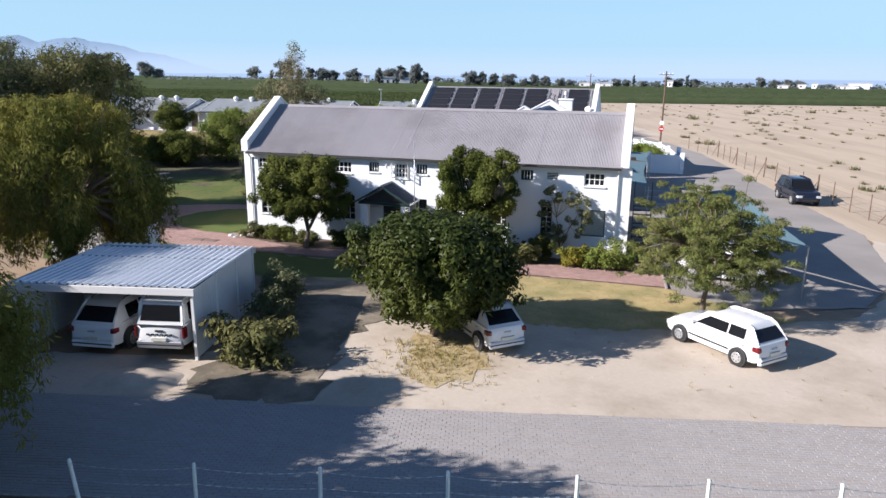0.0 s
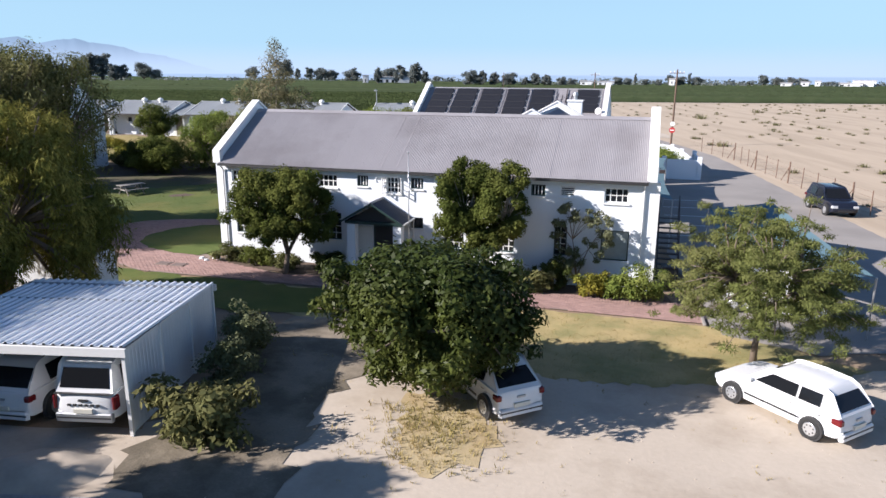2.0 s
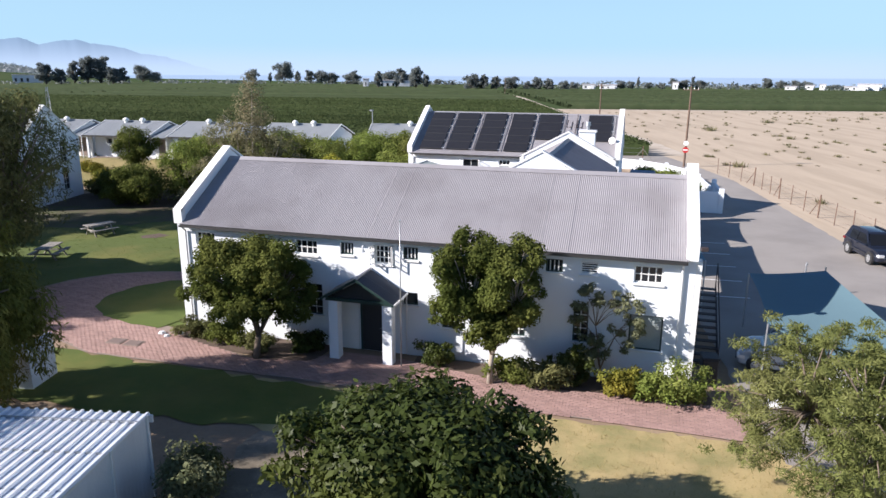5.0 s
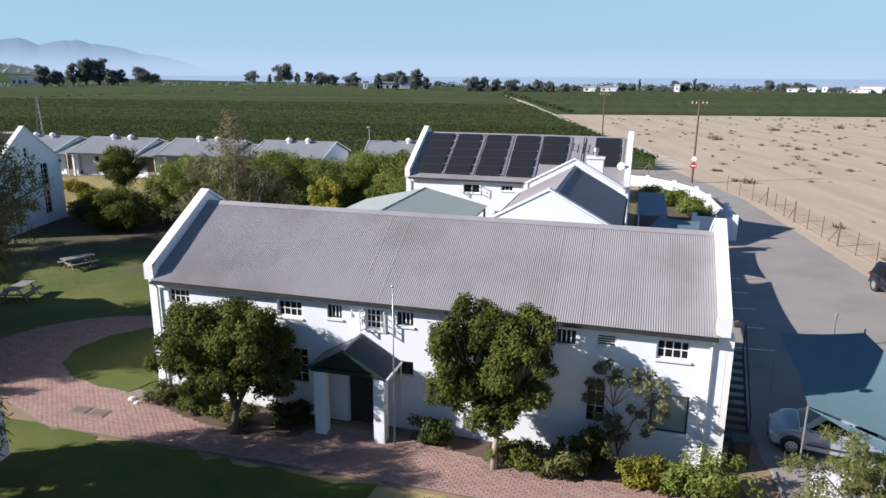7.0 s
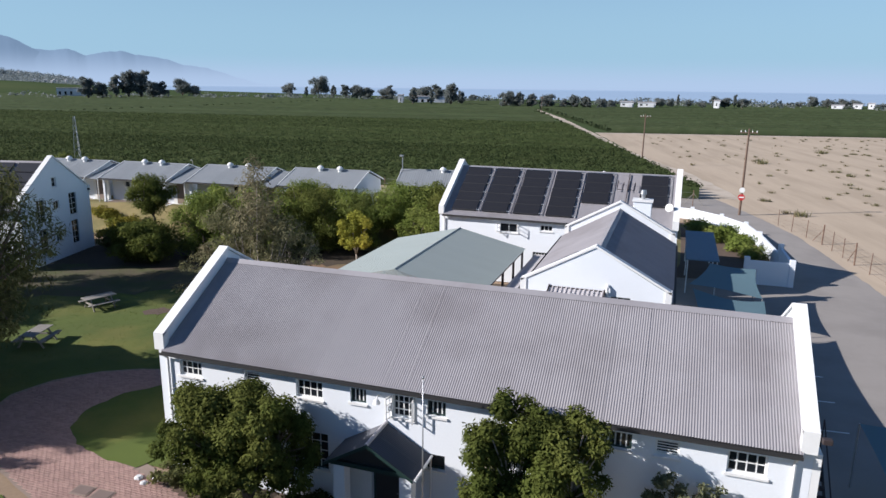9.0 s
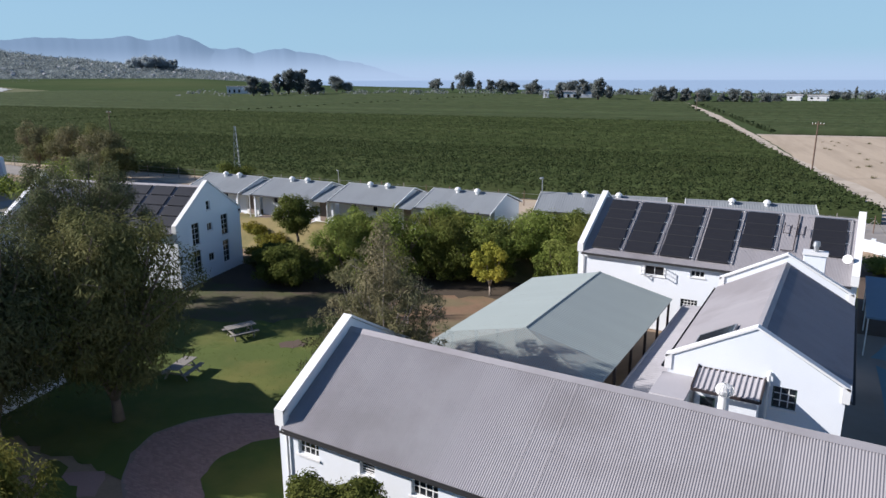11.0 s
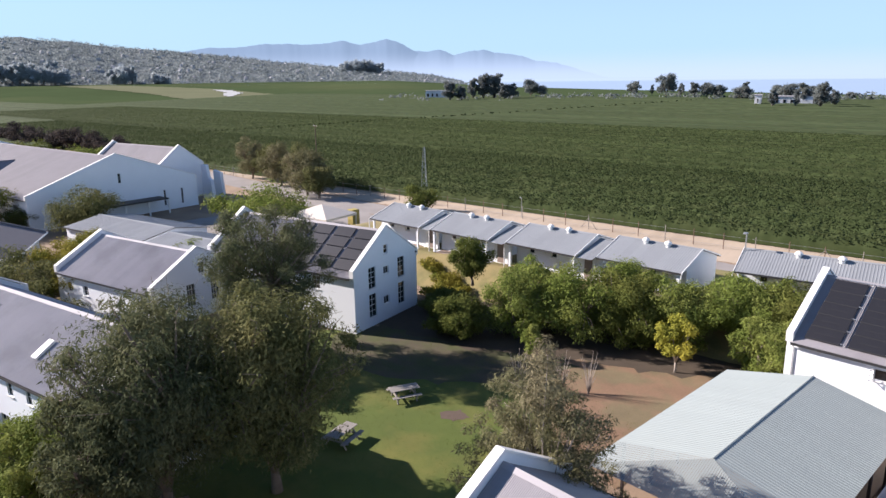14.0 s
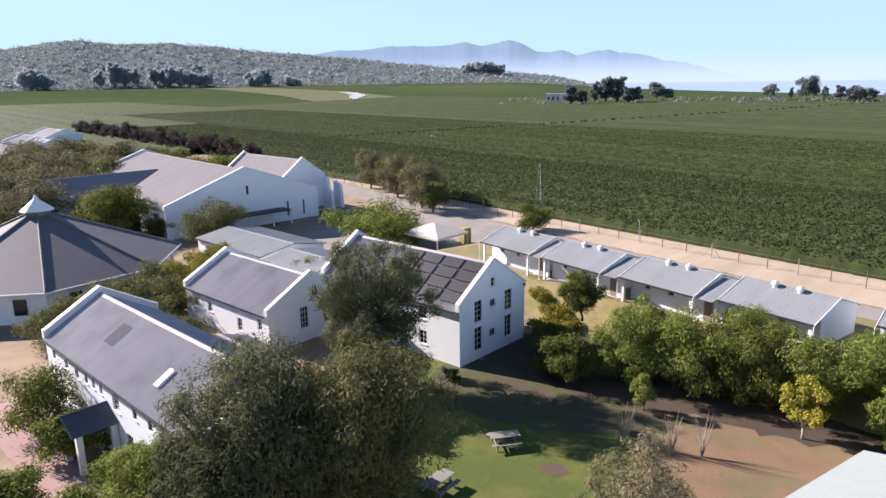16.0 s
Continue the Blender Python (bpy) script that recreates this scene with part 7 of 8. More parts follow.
for k in range(11000):
    az, f = rng.uniform(-112, -45), rng.random()
    x, y, z = hill_spot(az, f)
    if rng.random() < 0.955:
        r = rng.uniform(3.5, 9.0)
        trees_h.append((x, y, z + r * 0.25, r, r, r * rng.uniform(0.5, 0.85)))
    elif f > 0.04:
        w, h, t = rng.uniform(5, 9), rng.uniform(2.5, 4.5), rng.uniform(0, math.pi)
        c, s_ = math.cos(t), math.sin(t)
        q = [(x + c * u - s_ * v, y + s_ * u + c * v) for u, v in ((-w / 2, -3.5), (w / 2, -3.5), (w / 2, 3.5), (-w / 2, 3.5))]
        walls_h.add([(a, b, z - 2) for a, b in q] + [(a, b, z + h) for a, b in q] + [(x - c * w / 2, y - s_ * w / 2, z + h + 1.8), (x + c * w / 2, y + s_ * w / 2, z + h + 1.8)], [(0, 1, 5, 4), (1, 2, 6, 5), (2, 3, 7, 6), (3, 0, 4, 7), (4, 5, 9, 8), (6, 7, 8, 9), (5, 6, 9), (7, 4, 8)])
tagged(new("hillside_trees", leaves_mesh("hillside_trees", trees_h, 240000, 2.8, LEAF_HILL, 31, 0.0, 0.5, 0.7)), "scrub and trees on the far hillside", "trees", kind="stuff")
# the house walls are toned with painted haze too
tagged(new("hillside_houses", walls_h.mesh("hillside_houses", material("haze_tinted_wall", (0.36, 0.365, 0.37), 0.95, var=0.25, scale=0.05, fine=0.3))), "scattered pale houses on the far hillside", "houses", kind="stuff")
# groves at the hill's foot and the wood on its knoll
hazy_trees = []
for k, (rx, h, clumps) in enumerate(((7, 10, 18), (9, 11, 22), (4, 14, 14), (10, 9, 18))):
    x, y, z = hill_spot(-79 - 1.5 * k, 0.6)
    hazy_trees.append(tree("hill_tree", "tree on the far hillside, haze put into its leaf colour", x, y, rx, rx, 1, h, 4500, 0.9, LEAF_HAZY, 420 + k, 0.4, dense=True, clumps=clumps * 2, clump=0.3, group="groves on the hillside", lobe=0.85, z=z - 1))
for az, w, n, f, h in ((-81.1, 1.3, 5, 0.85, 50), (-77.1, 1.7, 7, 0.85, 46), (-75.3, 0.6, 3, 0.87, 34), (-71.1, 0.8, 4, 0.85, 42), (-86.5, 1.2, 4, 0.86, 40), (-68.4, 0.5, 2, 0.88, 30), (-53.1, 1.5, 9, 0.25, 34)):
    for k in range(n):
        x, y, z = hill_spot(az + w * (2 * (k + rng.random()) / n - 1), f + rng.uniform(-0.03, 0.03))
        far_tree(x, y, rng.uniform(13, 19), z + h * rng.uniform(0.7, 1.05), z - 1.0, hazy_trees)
belt = []
for k in range(420):
    az = rng.uniform(-100, 40)
    dist = rng.uniform(560, 720) if az > -50 else rng.uniform(1380, 1500)
    r = rng.uniform(2.0, 5.0) * (2.2 if az < -50 else 1)
    belt.append((math.sin(radians(az)) * dist, math.cos(radians(az)) * dist, r * 0.3, r * 1.5, r * 1.5, r * 0.7))
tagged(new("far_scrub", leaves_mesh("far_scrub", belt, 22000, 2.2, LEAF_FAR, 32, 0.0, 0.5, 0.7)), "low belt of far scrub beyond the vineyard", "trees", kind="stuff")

# ---- vehicles ----


def round_off(ob):
    m = ob.modifiers.new("rounding", "SUBSURF")
    m.levels = m.render_levels = 2


def car(name, label, x, y, turn, L, W, H, clear, belt, hood, cowl, tail, rear_top, roof_front, paint, wheel=0.31, axles=(1.3, -1.25), rails=False, canopy=False, group="", rim=RIM):
    """A car facing local +x, standing on its wheels. hood: bonnet height at the nose; cowl: foot of the windscreen; tail: foot of the rear screen; rear_top, roof_front: the roof's ends."""
    c = thing(name, label, "car", pose(x, y, 0, 0, 0, turn), group)
    h2, w2 = L / 2, W / 2
    prof = [(-h2 + 0.12, clear), (-h2 + 0.02, clear + 0.12), (-h2, clear + 0.3), (-h2 + 0.05, belt - 0.1), (-h2 + 0.10, belt), (tail, belt + 0.02), (0, belt + 0.01), (cowl, belt + 0.02), (cowl + 0.25, belt - 0.02), ((cowl + h2) / 2 + 0.1, (belt + hood) / 2 + 0.03), (h2 - 0.25, hood), (h2 - 0.06, hood - 0.14), (h2, clear + 0.28), (h2 - 0.03, clear + 0.08), (h2 - 0.16, clear)]
    slices = ((-1.0, 0.90, 0.90), (-0.985, 0.965, 0.95), (-0.90, 0.985, 0.985), (-0.5, 1.0, 1.0), (0, 1.004, 1.005), (0.5, 1.0, 1.0), (0.90, 0.985, 0.985), (0.985, 0.965, 0.95), (1.0, 0.90, 0.90))
    mid = (clear + belt) / 2
    s = Shape()
    n = len(prof)
    for f, sx, sz in slices:
        s.v += [(px * sx, f * w2 * (1 - 0.13 * abs(px / h2) ** 5), mid + (pz - mid) * sz) for px, pz in prof]
    for j in range(len(slices) - 1):
        s.f += [(j * n + i, j * n + (i + 1) % n, (j + 1) * n + (i + 1) % n, (j + 1) * n + i) for i in range(n)]
    s.f += [tuple(range(n - 1, -1, -1)), tuple((len(slices) - 1) * n + i for i in range(n))]
    body = part("body", s, paint, c, smooth=True)
    round_off(body)
    # upper body with rounded roof edges
    wb, wr = w2 * 0.93, w2 * (0.84 if canopy else 0.74)
    up = [(tail - 0.02, belt - 0.02, 0), (rear_top - 0.04, H - 0.10, 0.9), (rear_top + 0.14, H - 0.02, 1), ((rear_top + roof_front) / 2, H, 1), (roof_front - 0.12, H - 0.035, 1), (roof_front + 0.04, H - 0.085, 0.92), (cowl + 0.02, belt - 0.02, 0)]
    half = lambda k: wb + (wr - wb) * k
    slim = lambda px: 1 - 0.10 * abs(px / h2) ** 3
    g = Shape()
    m = len(up)
    for f, dz in ((-1, -0.0), (-0.82, 0.03), (0, 0.04), (0.82, 0.03), (1, 0.0)):
        g.v += [(px, f * half(k) * slim(px), pz + (dz if k > 0.95 else 0)) for px, pz, k in up]
    for j in range(4):
        g.f += [(j * m + i, j * m + i + 1, (j + 1) * m + i + 1, (j + 1) * m + i) for i in range(m - 1)]
    g.f += [tuple(range(m)), tuple(4 * m + i for i in range(m - 1, -1, -1))]
    top = part("roof", g, paint, c, smooth=True)
    top.data.set_sharp_from_angle(angle=radians(50))
    bv = top.modifiers.new("rounding", "BEVEL")
    bv.width, bv.segments, bv.limit_method, bv.angle_limit = 0.085, 4, "ANGLE", radians(24)

    def pane(nm, quad, push, parent=top, mat=CAR_GLASS):
        p = [Vector(q) for q in quad]
        nrm = (p[1] - p[0]).cross(p[2] - p[0]).normalized()
        if nrm.dot(Vector(push)) < 0:
            nrm = -nrm
        outer, inner = [q + nrm * 0.014 for q in p], [q - nrm * 0.02 for q in p]
        k = len(p)
        part(nm, Shape().add(outer + inner, [tuple(range(k)), tuple(range(2 * k - 1, k - 1, -1))] + [(i, k + i, k + (i + 1) % k, (i + 1) % k) for i in range(k)]), mat, parent)

    def on(a, b, t, f):
        """A point on the upper body between two outline points."""
        k = a[2] + (b[2] - a[2]) * t
        px = a[0] + (b[0] - a[0]) * t
        return (px, f * half(k) * slim(px), a[1] + (b[1] - a[1]) * t)

    ws0, ws1, rs0, rs1 = up[6], up[5], up[0], up[1]
    pane("windscreen", [on(ws0, ws1, 0.12, -0.9), on(ws0, ws1, 0.12, 0.9), on(ws0, ws1, 0.97, 0.86), on(ws0, ws1, 0.97, -0.86)], (1, 0, 1))
    pane("rear_window", [on(rs0, rs1, 0.2, -0.88), on(rs0, rs1, 0.2, 0.88), on(rs0, rs1, 0.93, 0.84), on(rs0, rs1, 0.93, -0.84)], (-1, 0, 0.4))
    zl, zh = belt + 0.05, H - 0.14
    kz = lambda z: (z - belt) / (H - 0.09 - belt)
    xa = lambda z: cowl + (roof_front - cowl) * kz(z) - 0.16
    xr = lambda z: tail + (rear_top - tail) * kz(z) + 0.16
    posts = [xa(zl) * 0.5 + xa(zh) * 0.5 - 1.05, min(xr(zh) + 0.05, -0.9) if L > 3.9 else xr(zh)]
    for sgn in (-1, 1):
        yl, yh = sgn * half(max(0, kz(zl))) , sgn * half(min(1, kz(zh)))
        side = lambda pts: [(px, (yl if low else yh) * slim(px), zl if low else zh) for px, low in pts]
        pane("side_window", side([(posts[0] + 0.04, 1), (xa(zl) - 0.08, 1), (xa(zh), 0), (posts[0] + 0.04, 0)]), (0, sgn, 0.2))
        pane("side_window", side([(max(posts[1], xr(zl)) + 0.03, 1), (posts[0] - 0.05, 1), (posts[0] - 0.05, 0), (max(posts[1], xr(zh)) + 0.03, 0)]), (0, sgn, 0.2))
        if posts[1] - xr(zh) > 0.25:
            pane("quarter_window", side([(xr(zl) + 0.04, 1), (posts[1] - 0.04, 1), (posts[1] - 0.04, 0), (xr(zh) + 0.04, 0)]), (0, sgn, 0.2))
        part("side_moulding", Shape().box(axles[1] + wheel + 0.12, sgn * (w2 + 0.002) - 0.012, clear + 0.24, axles[0] - wheel - 0.12, sgn * (w2 + 0.002) + 0.012, clear + 0.29), PLASTIC, body)
        for hx in (posts[0] + 0.12, (posts[0] + posts[1]) / 2 - 0.35):
            part("door_handle", Shape().bevelled(hx, sgn * (w2 * 0.985) - 0.02, belt - 0.13, hx + 0.16, sgn * (w2 * 0.985) + 0.02, belt - 0.10, 0.006), paint, body)
        part("mirror", Shape().bevelled(cowl - 0.3, min(sgn * wb, sgn * (wb + 0.15)), belt + 0.01, cowl - 0.2, max(sgn * wb, sgn * (wb + 0.15)), belt + 0.12, 0.025), paint, body)
        part("tail_lamp", Shape().bevelled(-h2 * 0.985, min(sgn * w2 * (0.82 if canopy else 0.72), sgn * w2 * 0.925), belt - (0.42 if canopy else 0.22), -h2 + 0.3, max(sgn * w2 * (0.82 if canopy else 0.72), sgn * w2 * 0.925), belt - 0.07, 0.03), RED_LAMP, body)
        part("head_lamp", Shape().bevelled(h2 - 0.34, min(sgn * w2 * 0.5, sgn * w2 * 0.885), hood - 0.31, h2 - 0.03, max(sgn * w2 * 0.5, sgn * w2 * 0.885), hood - 0.15, 0.03), CLEAR_LAMP, body)
        if rails:
            part("roof_rail", Shape().tube([(rear_top + 0.25, sgn * wr * 0.86, H + 0.02), (rear_top + 0.4, sgn * wr * 0.86, H + 0.075), (roof_front - 0.35, sgn * wr * 0.86, H + 0.065), (roof_front - 0.2, sgn * wr * 0.86, H)], 0.018, 6), PLASTIC, top)
        for ax in axles:
            arch = Shape().tube([(ax, sgn * (w2 - 0.12), wheel), (ax, sgn * (w2 + 0.004), wheel)], wheel * 1.16, 20)
            part("wheel_arch", arch, PLASTIC, body)
            wl = part("wheel", Shape().tube([(ax, sgn * (w2 - 0.18), wheel), (ax, sgn * (w2 - 0.16), wheel), (ax, sgn * (w2 + 0.005), wheel), (ax, sgn * (w2 + 0.022), wheel)], [wheel * 0.93, wheel, wheel, wheel * 0.9], 22), TYRE, c)
            rm = Shape().tube([(ax, sgn * (w2 + 0.018), wheel), (ax, sgn * (w2 + 0.03), wheel)], [wheel * 0.66, wheel * 0.6], 20)
            part("rim", rm, rim, wl)
            sp = Shape()
            for k in range(7):
                a = math.tau * k / 7
                sp.tube([(ax + math.cos(a) * wheel * 0.42, sgn * (w2 + 0.028), wheel + math.sin(a) * wheel * 0.42), (ax + math.cos(a) * wheel * 0.42, sgn * (w2 + 0.0335), wheel + math.sin(a) * wheel * 0.42)], wheel * 0.085, 6)
            part("rim_holes", sp, PLASTIC, wl)
    part("rear_bumper", Shape().bevelled(-h2 - 0.03, -w2 * 0.84, clear + 0.04, -h2 + 0.12, w2 * 0.84, clear + 0.27, 0.03 if canopy else 0.06), STEEL if canopy else paint, body)
    part("bumper_strip", Shape().box(-h2 - 0.036, -w2 * 0.8, clear + 0.13, -h2 - 0.028, w2 * 0.8, clear + 0.17), PLASTIC, body)
    part("front_grille", Shape().box(h2 - 0.05, -w2 * 0.5, clear + 0.12, h2 + 0.012, w2 * 0.5, clear + 0.22), PLASTIC, body)
    part("number_plate", Shape().box(-h2 - 0.046, -0.24, clear + 0.28, -h2 + 0.03, 0.24, clear + 0.39), PLATE, body)
    part("tailgate_handle", Shape().box(-h2 - 0.003, -0.12, belt - 0.2, -h2 + 0.07, 0.12, belt - 0.15), PLASTIC if canopy else STEEL, body)
    if canopy:
        part("tailgate_seam", Shape().box(-h2 + 0.03, -w2 * 0.86, belt - 0.02, -h2 + 0.135, w2 * 0.86, belt + 0.0), PLASTIC, body)
        for k in range(6):
            part("tailgate_mark", Shape().box(-h2 - 0.012, -0.42 + 0.15 * k, belt - 0.32, -h2 + 0.03, -0.34 + 0.15 * k, belt - 0.27), PLASTIC, body)
    return c


car("hatchback", "white five-door hatchback parked on the sand", 7.45, 25.95, 135, 3.86, 1.64, 1.38, 0.19, 0.87, 0.75, 0.9, -1.84, -1.42, 0.2, CAR_WHITE, 0.28, (1.2, -1.18))
car("hatchback", "white three-door hatchback under the round tree", -0.78, 24.75, 131, 3.75, 1.62, 1.42, 0.2, 0.92, 0.78, 1.0, -1.76, -1.12, 0.15, CAR_WHITE, 0.31, (1.27, -1.22))
car("suv", "white sport utility car under the carport", -12.75, 21.26, 97, 4.3, 1.8, 1.6, 0.26, 1.0, 0.93, 1.1, -2.02, -1.42, 0.25, CAR_WHITE, 0.35, (1.35, -1.28), rails=True)
car("pickup", "white double-cab pickup with a canopy under the carport", -10.62, 21.95, 102, 5.3, 1.78, 1.93, 0.42, 1.2, 1.1, 1.15, -2.52, -2.25, 0.4, CAR_WHITE, 0.4, (1.62, -1.5), rails=True, canopy=True)
car("suv", "dark navy sport utility car beside the field fence", 15.85, 58.3, -80, 4.6, 1.86, 1.72, 0.26, 1.02, 0.92, 1.15, -2.1, -1.65, 0.35, CAR_NAVY, 0.36, (1.38, -1.32), rails=True)
car("hatchback", "pale blue hatchback under the shade net", 7.75, 38.8, 172, 3.95, 1.7, 1.5, 0.2, 0.94, 0.78, 1.1, -1.85, -1.35, 0.4, CAR_SILVER, 0.3, (1.25, -1.2))
car("hatchback", "white hatchback under the sloping shade net", 8.4, 34.9, 166, 4.2, 1.74, 1.48, 0.2, 0.92, 0.76, 1.0, -1.9, -1.4, 0.35, CAR_WHITE, 0.31, (1.27, -1.24))

# ---- fences and poles ----
fence = thing("front_fence", "roadside fence of white posts and barbed wire", "fence", pose(-6.7, 12.26, 0, 0, 0, 13.6))
rng = random.Random(4)
tilt = [0.12, -0.02, -0.02, 0.0, 0.0, 0.02, 0.01]
for k in range(-6, 14):
    x = 2.62 * k
    lean = tilt[k] if 0 <= k < 7 else 0
    part("post", Shape().tube([(x + lean, 0, 0), (x, 0, 1.2), (x - 0.01, 0.02, 1.24)], [0.045, 0.042, 0.03], 8), TRIM, fence)
    for z, sg in ((1.14, 0.10), (0.75, 0.06), (0.4, 0.05)):
        w = Shape()
        m = 24
        pts = [(x + 2.62 * i / m, 0, z - sg * 4 * (i / m) * (1 - i / m)) for i in range(m + 1)]
        w.tube(pts, 0.004, 4)
        for i in range(0, m, 2):
            w.tube([pts[i], pts[i + 1]], 0.011, 5)
        part("wire", w, STEEL, fence)
line = [(24.5, 28), (22, 38), (19.5, 49.5), (17.6, 60), (15.5, 71), (14.1, 79.5), (13.0, 87), (9.4, 98)]
ff = thing("field_fence", "wire fence on rusty posts along the bare field", "fence")
for i in range(len(line) - 1):
    p, q = line[i], line[i + 1]
    n = max(1, round(math.dist(p, q) / 2.9))
    for k in range(n):
        x, y = p[0] + (q[0] - p[0]) * k / n, p[1] + (q[1] - p[1]) * k / n
        big = k == 0
        part("post", Shape().tube([(x, y, 0), (x + rng.uniform(-0.04, 0.04), y, 1.85 if big else 1.7)], 0.06 if big else 0.035, 7), RUST, ff)
        if big:
            part("brace", Shape().tube([(x, y, 1.4), (x + (q[0] - p[0]) / n * 0.55, y + (q[1] - p[1]) / n * 0.55, 0.02)], 0.03, 6), RUST, ff)
    for z in (0.15, 0.5, 0.85, 1.2, 1.55):
        part("wire", Shape().tube([(*p, z), (*q, z)], 0.006, 4), RUST, ff)
vf = thing("vineyard_fence", "wire fence on slim posts beside the vineyard", "fence")
p, q = (-150, 90.4), (2, 104.9)
for k in range(44):
    x, y = p[0] + (q[0] - p[0]) * k / 43, p[1] + (q[1] - p[1]) * k / 43
    part("post", Shape().tube([(x, y, 0), (x, y, 1.9)], 0.05, 6), RUST if k % 3 else TIMBER, vf)
    if k % 8 == 3:
        for s_ in (-1, 1):
            part("brace", Shape().tube([(x, y, 1.5), (x + 1.2 * s_, y + 0.1 * s_, 0.02)], 0.035, 5), TIMBER, vf)
for z in (0.4, 1.0, 1.6):
    part("wire", Shape().tube([(*p, z), (*q, z)], 0.012, 4), STEEL, vf)


def power_pole(x, y, h, label, sign=False):
    t = thing("power_pole", label, "pole", pose(x, y, 0))
    part("pole", Shape().tube([(0, 0, 0), (0.03, 0, h * 0.5), (0.05, 0, h)], [0.13, 0.115, 0.09], 8), POLE, t)
    part("crossarm", Shape().box(-0.85, -0.05, h - 0.5, 0.95, 0.05, h - 0.4), POLE, t)
    for u in (-0.75, -0.3, 0.4, 0.85):
        part("insulator", Shape().disc(u, 0, h - 0.4, h - 0.2, 0.045, 8), TRIM, t)
    if sign:
        sg = part("no_entry_sign", Shape().tube([(0, -0.16, 2.05), (0, -0.18, 2.05)], 0.36, 20), SIGN_RED, t, "round red no-entry sign")
        part("sign_bar", Shape().box(-0.26, -0.19, 1.98, 0.26, -0.1815, 2.12), TRIM, sg)
        part("upper_sign", Shape().tube([(0, -0.16, 2.85), (0, -0.18, 2.85)], 0.3, 20), TRIM, t, "round white sign with a red rim")
    return t


power_pole(6.9, 100.2, 9.6, "dark timber power pole with road signs", True)
power_pole(-6.2, 146, 9.2, "dark timber power pole beside the dirt road")
power_pole(-60, 330, 9.2, "dark timber power pole beside the dirt road")
power_pole(-148, 118, 9.0, "timber power pole beside the vineyard")
mast = thing("lattice_mast", "slender lattice mast in the vineyard edge", "mast", pose(-89.5, 101.5, 0))
for a in range(3):
    ca, sa = math.cos(math.tau * a / 3), math.sin(math.tau * a / 3)
    part("leg", Shape().tube([(ca * 0.7, sa * 0.7, 0), (ca * 0.15, sa * 0.15, 8.5)], 0.035, 5), STEEL, mast)
for k in range(9):
    r0, r1 = 0.7 - 0.55 * k / 9, 0.7 - 0.55 * (k + 1) / 9
    for a in range(3):
        p0, p1 = math.tau * a / 3, math.tau * (a + 1) / 3
        part("brace", Shape().tube([(math.cos(p0) * r0, math.sin(p0) * r0, 8.5 * k / 9), (math.cos(p1) * r1, math.sin(p1) * r1, 8.5 * (k + 1) / 9)], 0.02, 4), STEEL, mast)
for x, y in ((-66, 99.2), (10.1, 48.9)):
    solid("lamp_post", Shape().tube([(x, y, 0), (x, y, 2.9 if x < 0 else 1.6)], 0.045, 7).tube([(x, y, 2.9 if x < 0 else 1.6), (x + 0.02, y - 0.35 if x < 0 else y, 3.0 if x < 0 else 1.75)], 0.06, 7), STEEL, "slim grey post beside the road", "post")

solid("lamp_post", Shape().tube([(-25.9, 80.6, 2.0), (-25.9, 80.6, 6.9), (-25.8, 80.3, 7.1)], 0.05, 7).bevelled(-25.95, 79.95, 7.02, -25.65, 80.35, 7.16, 0.03), STEEL, "slim grey lamp post at the cabin gable", "lamp post")

# ---- picnic tables, covers, small things ----


def picnic_table(x, y, turn, label):
    t = thing("picnic_table", label, "picnic table", pose(x, y, 0, 0, 0, turn), "picnic tables on the lawn")
    for k in range(5):
        part("top_plank", Shape().box(-0.95, -0.39 + 0.16 * k, 0.72, 0.95, -0.245 + 0.16 * k, 0.765), TIMBER, t)
    for sgn in (-1, 1):
        for k in range(2):
            a = sgn * (0.62 + 0.15 * k)
            part("seat_plank", Shape().box(-0.95, a - 0.065, 0.42, 0.95, a + 0.065, 0.46), TIMBER, t)
    for u in (-0.62, 0.62):
        for sgn in (-1, 1):
            part("leg", Shape().tube([(u, sgn * 0.7, 0), (u, sgn * 0.22, 0.72)], 0.05, 6), TIMBER, t)
        part("seat_beam", Shape().box(u - 0.04, -0.85, 0.34, u + 0.04, 0.85, 0.418), TIMBER, t)
    return t


picnic_table(-33.9, 49.7, 68, "weathered wooden picnic table on the lawn")
picnic_table(-32.2, 43.7, 108, "weathered wooden picnic table in the tree shade")
for x in (-18.85, -18.0):
    cv = thing("manhole_cover", "grey steel cover in the brick path", "manhole cover", pose(x, 33.82, 0, 0, 0, 4), "manhole covers")
    part("frame", Shape().box(-0.36, -0.28, 0.0, 0.36, 0.28, 0.042), JOINT, cv)
    part("lid", Shape().bevelled(-0.31, -0.23, 0.043, 0.31, 0.23, 0.055, 0.01), material("rust_brown_lid", (0.2, 0.15, 0.13), 0.8, 0.2) if x < -18.5 else bpy.data.materials["rust_brown_lid"], cv)
